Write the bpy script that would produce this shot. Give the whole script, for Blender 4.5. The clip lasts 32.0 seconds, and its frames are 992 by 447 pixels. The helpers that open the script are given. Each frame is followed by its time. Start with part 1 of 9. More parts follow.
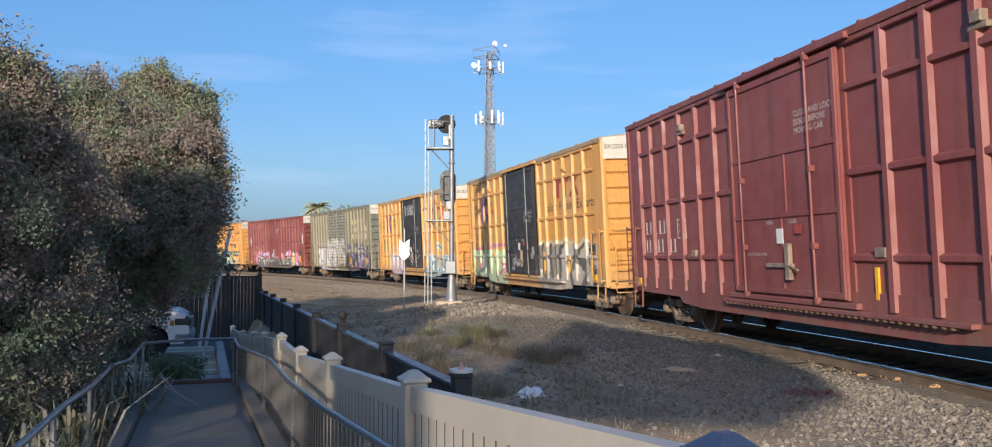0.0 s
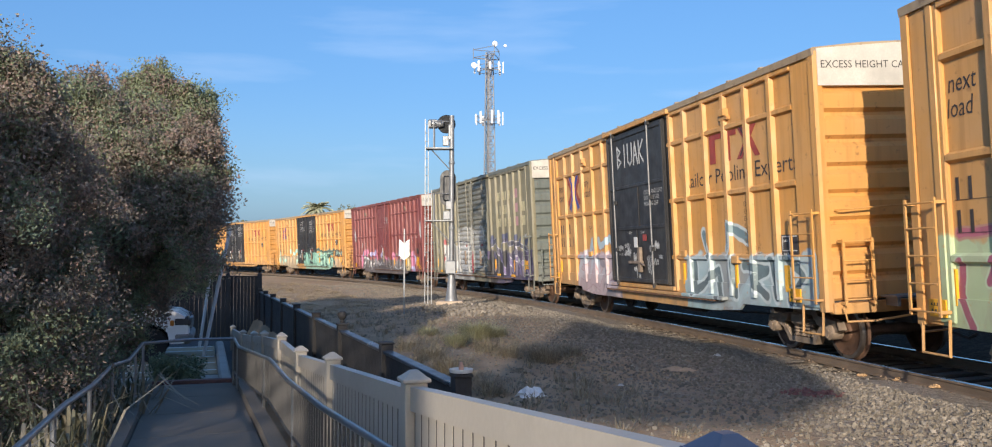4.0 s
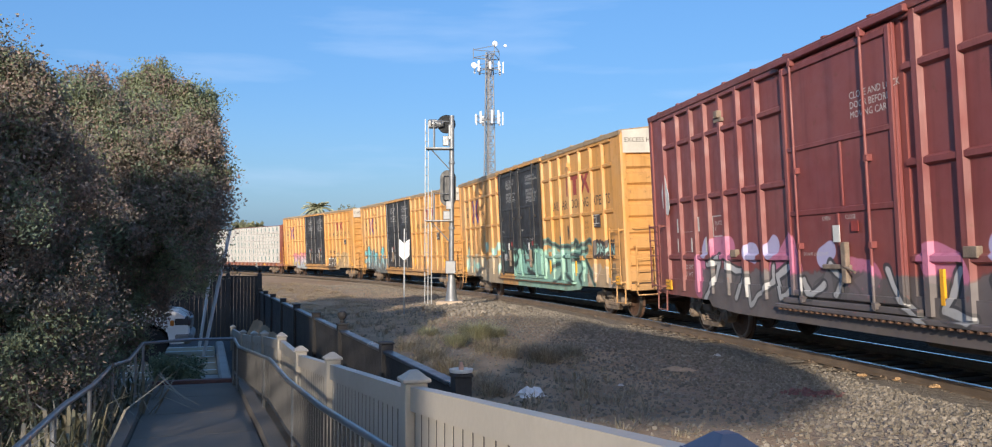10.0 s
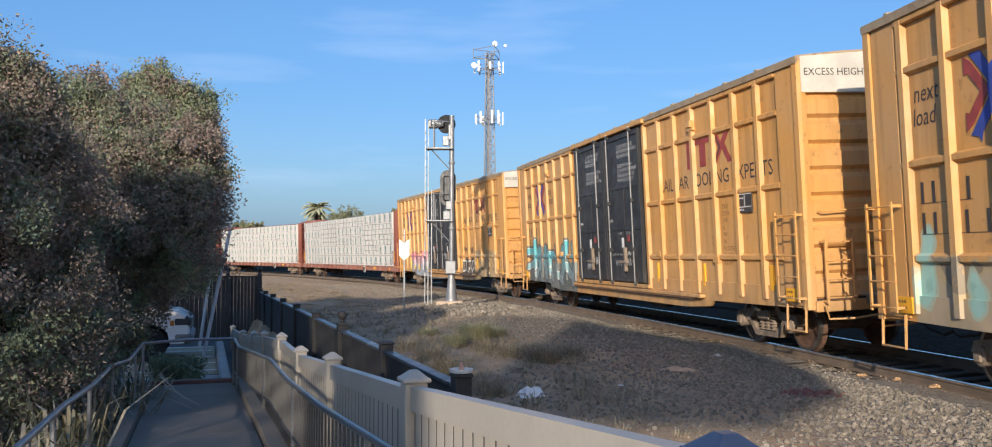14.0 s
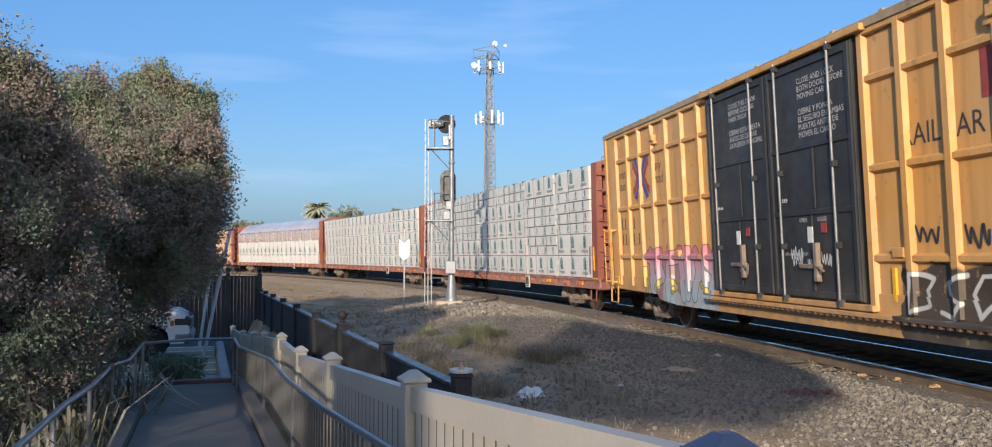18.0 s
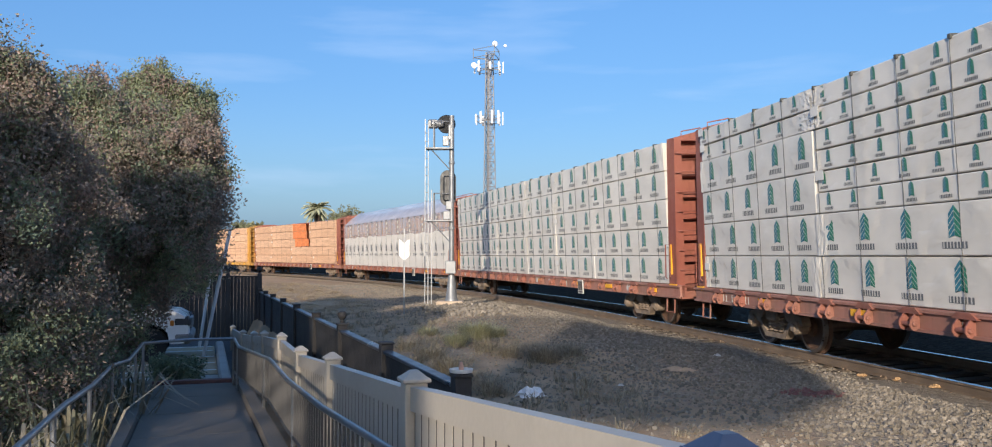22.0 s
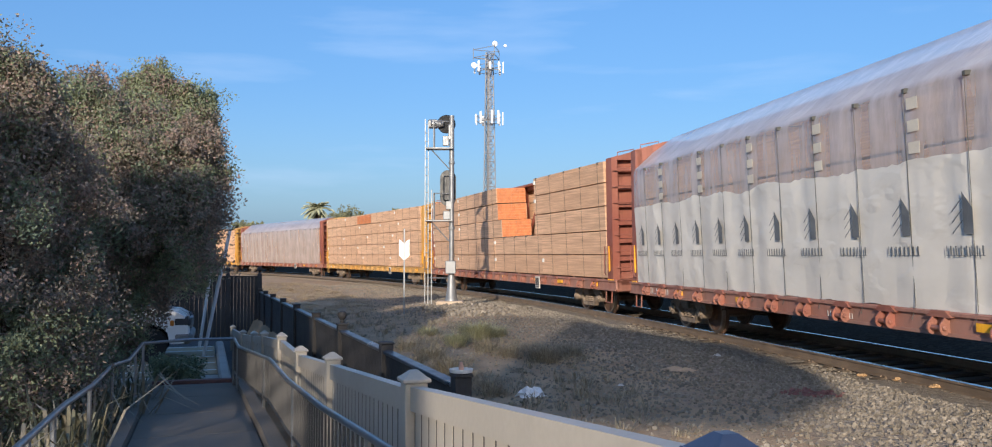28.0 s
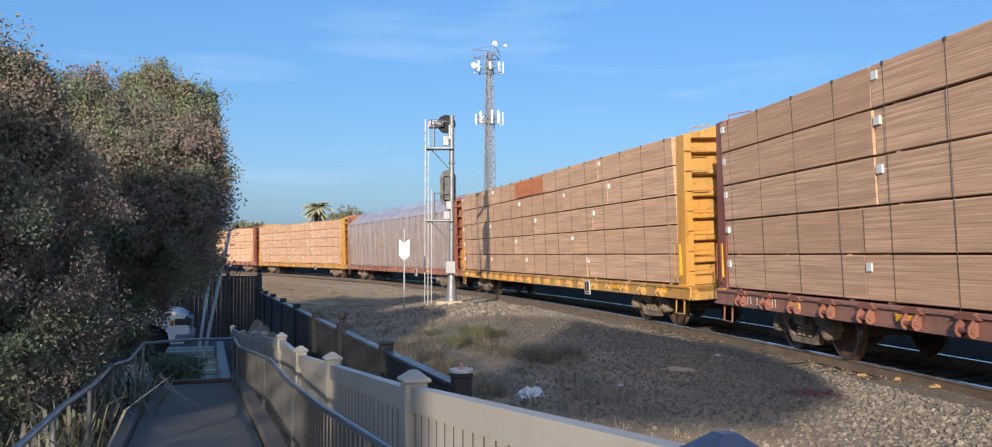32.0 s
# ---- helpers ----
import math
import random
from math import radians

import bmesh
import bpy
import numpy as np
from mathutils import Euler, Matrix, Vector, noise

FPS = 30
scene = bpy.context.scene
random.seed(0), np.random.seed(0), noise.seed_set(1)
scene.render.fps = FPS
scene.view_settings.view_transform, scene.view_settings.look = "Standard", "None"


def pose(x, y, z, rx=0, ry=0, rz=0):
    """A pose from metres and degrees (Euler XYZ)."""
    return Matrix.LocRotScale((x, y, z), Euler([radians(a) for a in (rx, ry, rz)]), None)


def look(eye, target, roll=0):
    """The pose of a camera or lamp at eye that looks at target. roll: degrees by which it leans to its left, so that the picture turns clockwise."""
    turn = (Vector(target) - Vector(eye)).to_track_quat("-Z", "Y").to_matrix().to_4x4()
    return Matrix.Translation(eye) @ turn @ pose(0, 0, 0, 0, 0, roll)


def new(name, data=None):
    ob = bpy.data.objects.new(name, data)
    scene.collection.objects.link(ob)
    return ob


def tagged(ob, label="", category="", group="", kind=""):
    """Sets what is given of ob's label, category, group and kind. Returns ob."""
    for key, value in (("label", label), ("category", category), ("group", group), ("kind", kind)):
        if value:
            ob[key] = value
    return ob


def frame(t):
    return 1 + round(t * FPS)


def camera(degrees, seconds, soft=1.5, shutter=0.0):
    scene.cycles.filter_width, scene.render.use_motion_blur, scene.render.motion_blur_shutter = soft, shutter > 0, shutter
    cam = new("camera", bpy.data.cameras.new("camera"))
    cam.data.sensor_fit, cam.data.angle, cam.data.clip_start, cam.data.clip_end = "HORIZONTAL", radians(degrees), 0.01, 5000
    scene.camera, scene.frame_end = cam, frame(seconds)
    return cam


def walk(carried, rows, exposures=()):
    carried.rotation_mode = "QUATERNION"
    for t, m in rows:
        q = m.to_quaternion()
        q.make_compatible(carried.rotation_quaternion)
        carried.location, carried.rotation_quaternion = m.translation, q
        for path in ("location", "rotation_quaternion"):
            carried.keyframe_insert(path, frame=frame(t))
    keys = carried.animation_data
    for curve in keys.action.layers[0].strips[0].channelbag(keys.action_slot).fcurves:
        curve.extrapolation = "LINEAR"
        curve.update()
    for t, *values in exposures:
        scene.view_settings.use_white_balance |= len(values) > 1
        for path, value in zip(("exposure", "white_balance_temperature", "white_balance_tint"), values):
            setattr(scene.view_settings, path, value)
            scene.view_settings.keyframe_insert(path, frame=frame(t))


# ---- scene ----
# ---- camera ----
EYE_H, PITCH, ROLL = 1.671, 2.077, 0.0276
cam = camera(58.84, 32.0, 1.1)
CAM_POSE = pose(0, 0, EYE_H, 90 + PITCH, 0, 0) @ pose(0, 0, 0, 0, 0, ROLL)
walk(cam, [(0.0, CAM_POSE), (32.0, CAM_POSE)], [(0.0, 0.42), (32.0, 0.42)])

# ---- sky and sun ----
SUN_HEAD, SUN_ELEV = 12.0, 15.0          # the way that the light travels, degrees right of +Y; height over the horizon
world = bpy.data.worlds.new("sky")
scene.world = world
world.use_nodes = True
wn = world.node_tree
sky = wn.nodes.new("ShaderNodeTexSky")
sky.sky_type, sky.sun_disc = "NISHITA", False
sky.sun_elevation, sky.sun_rotation = radians(SUN_ELEV), radians(180 + SUN_HEAD)
sky.air_density, sky.dust_density, sky.ozone_density = 1.0, 2.8, 4.0
SKY_STRENGTH = 0.15
wn.nodes["Background"].inputs["Strength"].default_value = SKY_STRENGTH
hsv = wn.nodes.new("ShaderNodeHueSaturation")
hsv.inputs["Saturation"].default_value = 1.1
wn.links.new(sky.outputs[0], hsv.inputs["Color"])
# thin streaks of high cloud
wc = wn.nodes.new("ShaderNodeTexCoord")
wm = wn.nodes.new("ShaderNodeMapping")
wm.inputs["Scale"].default_value = (2.2, 2.2, 16.0)
wt = wn.nodes.new("ShaderNodeTexNoise")
wt.inputs["Scale"].default_value, wt.inputs["Detail"].default_value = 1.6, 6.0
wr_ = wn.nodes.new("ShaderNodeMapRange")
wr_.inputs[1].default_value, wr_.inputs[2].default_value, wr_.inputs[4].default_value = 0.56, 0.80, 0.30
wx = wn.nodes.new("ShaderNodeMix")
wx.data_type = "RGBA"
wx.inputs[7].default_value = (3.4, 4.3, 5.8, 1)
wn.links.new(wc.outputs["Generated"], wm.inputs["Vector"])
wn.links.new(wm.outputs[0], wt.inputs["Vector"])
wn.links.new(wt.outputs["Fac"], wr_.inputs[0])
wn.links.new(wr_.outputs[0], wx.inputs[0])
even = wn.nodes.new("ShaderNodeMix")          # clear blue that a dry afternoon sky holds, with paler haze all round the horizon
even.data_type = "RGBA"
even.inputs[0].default_value = 0.36
haze = wn.nodes.new("ShaderNodeMix")
haze.data_type = "RGBA"
haze.inputs[6].default_value, haze.inputs[7].default_value = (1.95, 3.55, 5.60, 1), (0.78, 2.02, 4.75, 1)
wz = wn.nodes.new("ShaderNodeSeparateXYZ")
wf = wn.nodes.new("ShaderNodeMapRange")
wf.interpolation_type = "SMOOTHSTEP"
wf.inputs[1].default_value, wf.inputs[2].default_value = -0.02, 0.20
wn.links.new(wc.outputs["Generated"], wz.inputs[0])
wn.links.new(wz.outputs["Z"], wf.inputs[0])
wn.links.new(wf.outputs[0], haze.inputs[0])
wn.links.new(haze.outputs[2], even.inputs[7])
wn.links.new(hsv.outputs[0], even.inputs[6])
wn.links.new(even.outputs[2], wx.inputs[6])
wn.links.new(wx.outputs[2], wn.nodes["Background"].inputs["Color"])
sun = new("sun", bpy.data.lights.new("sun", "SUN"))
sun.data.energy, sun.data.angle, sun.data.color = 4.2, radians(0.53), (1.0, 0.87, 0.72)
sh, se = radians(SUN_HEAD), radians(SUN_ELEV)
SUN_WAY = Vector((math.sin(sh) * math.cos(se), math.cos(sh) * math.cos(se), -math.sin(se)))
sun.matrix_world = look((-20, -60, 40), Vector((-20, -60, 40)) + SUN_WAY)


# ---- mesh and node helpers ----
class Geo:
    """Vertices and faces of one mesh."""

    def __init__(self):
        self.v, self.f = [], []

    def add(self, verts, faces):
        n = len(self.v)
        self.v.extend(verts)
        self.f.extend([tuple(i + n for i in f) for f in faces])
        return self

    def box(self, x0, x1, y0, y1, z0, z1, bevel=0.0, m=None):
        xs, ys, zs = sorted((x0, x1)), sorted((y0, y1)), sorted((z0, z1))
        if bevel <= 0:
            vs = [Vector((x, y, z)) for x in xs for y in ys for z in zs]
            fs = [(0, 1, 3, 2), (4, 6, 7, 5), (0, 4, 5, 1), (2, 3, 7, 6), (0, 2, 6, 4), (1, 5, 7, 3)]
        else:
            b = min(bevel, 0.45 * min(xs[1] - xs[0], ys[1] - ys[0], zs[1] - zs[0]))
            vs, key = [], {}
            for i in (0, 1):
                for j in (0, 1):
                    for k in (0, 1):
                        c = (xs[i], ys[j], zs[k])
                        s = (1 - 2 * i, 1 - 2 * j, 1 - 2 * k)
                        for a in range(3):
                            p = [c[q] + (0 if q == a else s[q] * b) for q in range(3)]
                            key[i, j, k, a] = len(vs)
                            vs.append(Vector(p))
            K = key
            fs = []
            for s in (0, 1):
                fs.append(tuple(K[s, j, k, 0] for j, k in ((0, 0), (0, 1), (1, 1), (1, 0))[::1 if s == 0 else -1]))
                fs.append(tuple(K[i, s, k, 1] for i, k in ((0, 0), (1, 0), (1, 1), (0, 1))[::1 if s == 0 else -1]))
                fs.append(tuple(K[i, j, s, 2] for i, j in ((0, 0), (0, 1), (1, 1), (1, 0))[::1 if s == 0 else -1]))
            for p in (0, 1):
                for q in (0, 1):
                    fs.append((K[p, q, 0, 0], K[p, q, 1, 0], K[p, q, 1, 1], K[p, q, 0, 1]))
                    fs.append((K[p, 0, q, 0], K[p, 1, q, 0], K[p, 1, q, 2], K[p, 0, q, 2]))
                    fs.append((K[0, p, q, 1], K[1, p, q, 1], K[1, p, q, 2], K[0, p, q, 2]))
                    for r in (0, 1):
                        fs.append((K[p, q, r, 0], K[p, q, r, 1], K[p, q, r, 2]))
        if m is not None:
            vs = [m @ p for p in vs]
        return self.add(vs, fs)

    def tube(self, pts, r, n=8, r1=None, cap=True):
        """A round bar along a line of points."""
        pts = [Vector(p) for p in pts]
        rings, last = [], None
        for i, p in enumerate(pts):
            d = (pts[min(i + 1, len(pts) - 1)] - pts[max(i - 1, 0)]).normalized()
            u = d.orthogonal() if last is None else last - d * last.dot(d)
            u.normalize()
            last, w = u, d.cross(u)
            rr = r if r1 is None else r + (r1 - r) * i / (len(pts) - 1)
            rings.append([p + (u * math.cos(a) + w * math.sin(a)) * rr for a in (2 * math.pi * k / n for k in range(n))])
        vs = [v for ring in rings for v in ring]
        fs = [(i * n + k, i * n + (k + 1) % n, (i + 1) * n + (k + 1) % n, (i + 1) * n + k) for i in range(len(pts) - 1) for k in range(n)]
        if cap:
            fs += [tuple(range(n - 1, -1, -1)), tuple((len(pts) - 1) * n + k for k in range(n))]
        return self.add(vs, fs)

    def turned(self, profile, m=None, n=20):
        """A body of revolution round z from (radius, height) pairs."""
        vs = [Vector((r * math.cos(2 * math.pi * k / n), r * math.sin(2 * math.pi * k / n), z)) for r, z in profile for k in range(n)]
        fs = [(i * n + k, i * n + (k + 1) % n, (i + 1) * n + (k + 1) % n, (i + 1) * n + k) for i in range(len(profile) - 1) for k in range(n)]
        fs += [tuple(range(n - 1, -1, -1)), tuple((len(profile) - 1) * n + k for k in range(n))]
        if m is not None:
            vs = [m @ p for p in vs]
        return self.add(vs, fs)

    def prism(self, outline, a0, a1, axis="y"):
        """An outline in two axes pushed along the third, from a0 to a1."""
        put = {"x": lambda p, a: Vector((a, p[0], p[1])), "y": lambda p, a: Vector((p[0], a, p[1])), "z": lambda p, a: Vector((p[0], p[1], a))}[axis]
        n = len(outline)
        vs = [put(p, a) for a in (a0, a1) for p in outline]
        fs = [(k, (k + 1) % n, n + (k + 1) % n, n + k) for k in range(n)] + [tuple(range(n - 1, -1, -1)), tuple(range(n, 2 * n))]
        return self.add(vs, fs)

    def mesh(self, name, smooth=False):
        me = bpy.data.meshes.new(name)
        me.from_pydata([tuple(p) for p in self.v], [], self.f)
        bm = bmesh.new()
        bm.from_mesh(me)
        bmesh.ops.recalc_face_normals(bm, faces=bm.faces[:])
        bm.to_mesh(me)
        bm.free()
        if smooth:
            me.shade_smooth()
            me.set_sharp_from_angle(angle=radians(40))
        return me


def part(name, geo, material, parent, label="", smooth=False):
    me = geo.mesh(name, smooth) if isinstance(geo, Geo) else geo
    if not me.materials:
        me.materials.append(material)
    ob = new(name, me)
    ob.parent = parent
    return tagged(ob, label)


def thing(name, label, category, m=None, group="", kind="", geo=None, material=None, smooth=False):
    ob = new(name, geo.mesh(name, smooth) if geo else None)
    if geo:
        ob.data.materials.append(material)
    if m is not None:
        ob.matrix_basis = m
    return tagged(ob, label, category, group, kind)


class Nodes:
    """Short hand for a material's nodes."""

    def __init__(self, name):
        self.m = bpy.data.materials.new(name)
        self.m.use_nodes = True
        self.t = self.m.node_tree
        self.b = self.t.nodes["Principled BSDF"]
        self.c = self.t.nodes.new("ShaderNodeTexCoord").outputs["Object"]
        self.last = None

    def put(self, socket, v):
        if isinstance(v, bpy.types.NodeSocket):
            self.t.links.new(v, socket)
        elif isinstance(v, (tuple, list)) and len(v) == 3 and socket.type == "RGBA":
            socket.default_value = (*v, 1)
        else:
            socket.default_value = v

    def math(self, op, a, b=0.0, c=0.0, clamp=False):
        n = self.t.nodes.new("ShaderNodeMath")
        n.operation, n.use_clamp = op, clamp
        for s, v in zip(n.inputs, (a, b, c)):
            self.put(s, v)
        return n.outputs[0]

    def vmath(self, op, a, b=None):
        n = self.t.nodes.new("ShaderNodeVectorMath")
        n.operation = op
        self.put(n.inputs[0], a)
        if b is not None:
            self.put(n.inputs[1], b)
        return n.outputs["Value" if op in ("LENGTH", "DOT_PRODUCT") else "Vector"]

    def triple(self, v):
        n = self.t.nodes.new("ShaderNodeCombineXYZ")
        for s in n.inputs:
            self.put(s, v)
        return n.outputs[0]

    def mix(self, f, a, b, mode="MIX"):
        n = self.t.nodes.new("ShaderNodeMix")
        n.data_type, n.blend_type = "RGBA", mode
        for s, v in ((n.inputs[0], f), (n.inputs[6], a), (n.inputs[7], b)):
            self.put(s, v)
        return n.outputs[2]

    def scaled(self, s, vec=None, off=(0, 0, 0)):
        n = self.t.nodes.new("ShaderNodeMapping")
        n.inputs["Scale"].default_value = s if isinstance(s, (tuple, list)) else (s, s, s)
        n.inputs["Location"].default_value = off
        self.put(n.inputs["Vector"], vec or self.c)
        return n.outputs[0]

    def noise(self, scale, detail=3.0, vec=None, rough=0.55, color=False):
        n = self.t.nodes.new("ShaderNodeTexNoise")
        n.inputs["Detail"].default_value, n.inputs["Roughness"].default_value = detail, rough
        if isinstance(scale, (tuple, list)):
            vec, scale = self.scaled(scale, vec), 1.0
        n.inputs["Scale"].default_value = scale
        self.put(n.inputs["Vector"], vec or self.c)
        return n.outputs["Color" if color else "Fac"]

    def voronoi(self, scale, vec=None, feature="F1", out="Distance"):
        n = self.t.nodes.new("ShaderNodeTexVoronoi")
        n.feature = feature
        n.inputs["Scale"].default_value = scale
        self.put(n.inputs["Vector"], vec or self.c)
        return n.outputs[out]

    def ramp(self, f, stops, constant=False):
        n = self.t.nodes.new("ShaderNodeValToRGB")
        r = n.color_ramp
        r.interpolation = "CONSTANT" if constant else "LINEAR"
        while len(r.elements) < len(stops):
            r.elements.new(0.5)
        for e, (p, c) in zip(r.elements, stops):
            e.position, e.color = p, ((c, c, c, 1) if isinstance(c, (int, float)) else (*c, 1))
        self.put(n.inputs[0], f)
        return n.outputs[0]

    def range(self, v, a, b, c=0.0, d=1.0):
        n = self.t.nodes.new("ShaderNodeMapRange")
        n.inputs[1].default_value, n.inputs[2].default_value, n.inputs[3].default_value, n.inputs[4].default_value = a, b, c, d
        self.put(n.inputs[0], v)
        return n.outputs[0]

    def xyz(self, vec=None):
        n = self.t.nodes.new("ShaderNodeSeparateXYZ")
        self.put(n.inputs[0], vec or self.c)
        return n.outputs

    def out(self, color, rough=0.6, metal=0.0, bump=None, strength=0.3, dist=0.02, **more):
        self.put(self.b.inputs["Base Color"], color)
        self.put(self.b.inputs["Roughness"], rough)
        self.put(self.b.inputs["Metallic"], metal)
        for k, v in more.items():
            self.put(self.b.inputs[k.replace("_", " ")], v)
        if bump is not None:
            n = self.t.nodes.new("ShaderNodeBump")
            n.inputs["Strength"].default_value, n.inputs["Distance"].default_value = strength, dist
            self.put(n.inputs["Height"], bump)
            self.put(self.b.inputs["Normal"], n.outputs[0])
        return self.m


def dark(c, k):
    return tuple(x * k for x in c)


def plain(name, c, rough=0.6, metal=0.0, vary=0.25, scale=3.0, fine=40.0, bump=0.15, **more):
    """Colour with stains at a coarse scale and grain at a fine one."""
    n = Nodes(name)
    col = n.mix(n.range(n.noise(scale, 4), 0.3, 0.7), dark(c, 1 - vary), dark(c, 1 + vary * 0.6))
    col = n.mix(n.range(n.noise(fine, 2), 0.35, 0.65, 0, 0.35), col, dark(c, 1 - vary * 1.3))
    return n.out(col, n.range(n.noise(scale * 2, 3), 0.3, 0.7, max(rough - 0.1, 0.05), min(rough + 0.12, 1)), metal, n.noise(fine, 3), bump, **more)


GLYPHS = {"N": ((0, 0, 0, 1), (0, 1, 1, 0), (1, 0, 1, 1)), "U": ((0, 1, 0, 0.2), (0, 0.2, 0.5, 0), (0.5, 0, 1, 0.2), (1, 0.2, 1, 1)), "R": ((0, 0, 0, 1), (0, 1, 0.9, 0.8), (0.9, 0.8, 0.2, 0.5), (0.2, 0.5, 1, 0)),
          "S": ((1, 0.95, 0.15, 0.85), (0.15, 0.85, 0.2, 0.55), (0.2, 0.55, 0.9, 0.42), (0.9, 0.42, 0.8, 0.08), (0.8, 0.08, 0, 0.05)), "O": ((0.5, 1, 0, 0.5), (0, 0.5, 0.5, 0), (0.5, 0, 1, 0.5), (1, 0.5, 0.5, 1)),
          "A": ((0, 0, 0.45, 1), (0.45, 1, 1, 0), (0.2, 0.4, 0.8, 0.4)), "K": ((0, 0, 0, 1), (0, 0.45, 1, 1), (0.1, 0.5, 1, 0)), "I": ((0.5, 0, 0.5, 1), (0.1, 1, 0.9, 0.95)), "T": ((0.5, 0, 0.5, 1), (0, 0.95, 1, 1)),
          "B": ((0, 0, 0, 1), (0, 1, 0.8, 0.75), (0.8, 0.75, 0, 0.5), (0, 0.5, 0.9, 0.25), (0.9, 0.25, 0, 0)), "H": ((0.4, 0.2, 0.4, 0.8), (0.6, 0.8, 0.6, 0.2))}


def sprayed_letters(n, col, x, y, z, pen, low, high, line, word="", x0=0, x1=1, z0=0.85, z1=2.05, edge=0.045, halo=None, gap=0.25, bend=0.28, seed=0.0, reach=0.12, strokes=(), fade=0.5):
    """Sprayed letters or free strokes: fat lines that fade from one tint to another, an outline, and a shade behind."""
    vec = n.t.nodes.new("ShaderNodeCombineXYZ")
    n.put(vec.inputs[0], x)
    n.put(vec.inputs[2], z)
    warp = n.t.nodes.new("ShaderNodeVectorMath")
    warp.operation = "MULTIPLY_ADD"
    n.put(warp.inputs[0], n.noise((1.3, 0.0, 1.3), 2, n.scaled(1.0, None, (seed, 0, seed * 2)), 0.5, True))
    warp.inputs[1].default_value = (bend * 2, 0.0, bend * 2)
    n.put(warp.inputs[2], vec.outputs[0])
    P = n.vmath("SUBTRACT", warp.outputs[0], (bend, 0.5 * 0, bend))
    r = random.Random(int(seed * 10) + len(word))
    lines = []
    for k, ch in enumerate(word):
        step = (x1 - x0) / len(word)
        for ax, az, bx, bz in GLYPHS[ch]:
            ends = []
            for u, v in ((ax, az), (bx, bz)):
                ends.append((x0 + step * (k + u * (1 - gap) + 0.5 * gap) + 0.12 * (v - 0.5) * step, 0.0, z0 + (z1 - z0) * v + r.uniform(-0.06, 0.06)))
            lines.append(ends)
    for poly in strokes:
        lines += [((a, 0.0, b), (c, 0.0, e)) for (a, b), (c, e) in zip(poly[:-1], poly[1:])]
    d = None
    for A, B in lines:
        ba = tuple(q - p for p, q in zip(A, B))
        l2 = max(sum(c * c for c in ba), 1e-6)
        at = P
        if n.last is not None:          # one stroke after another keeps the shader's working set small
            chain = n.t.nodes.new("ShaderNodeVectorMath")
            chain.operation = "MULTIPLY_ADD"
            n.put(chain.inputs[0], n.last)
            chain.inputs[1].default_value = (1e-7, 0.0, 1e-7)
            n.put(chain.inputs[2], P)
            at = chain.outputs[0]
        pa = n.vmath("SUBTRACT", at, A)
        h = n.math("MULTIPLY", n.vmath("DOT_PRODUCT", pa, ba), 1.0 / l2, 0.0, True)
        far = n.vmath("LENGTH", n.vmath("SUBTRACT", pa, n.vmath("MULTIPLY", n.triple(h), ba)))
        d = far if d is None else n.math("MINIMUM", d, far)
        n.last = d
    side = n.math("LESS_THAN", y, -1.3)
    worn = n.math("MULTIPLY", side, n.range(n.noise(9.0, 4), 0.6, 0.72, 0.95, 0.55))
    if halo is not None:
        col = n.mix(n.math("MULTIPLY", worn, n.range(d, pen + edge + reach, pen + edge + reach - 0.05)), col, halo)
    col = n.mix(n.math("MULTIPLY", worn, n.range(d, pen + edge, pen + edge - 0.015)), col, line)
    fill = n.mix(n.range(n.math("ADD", z, n.math("MULTIPLY", n.noise(1.7, 3), 0.5)), z0 + 0.25, z1 + 0.25), low, high)
    fill = n.mix(n.range(n.noise(3.0, 3, None, 0.5), 0.58, 0.66, 0, fade), fill, dark(low, 0.7))
    return n.mix(n.math("MULTIPLY", worn, n.range(d, pen, pen - 0.015)), col, fill)


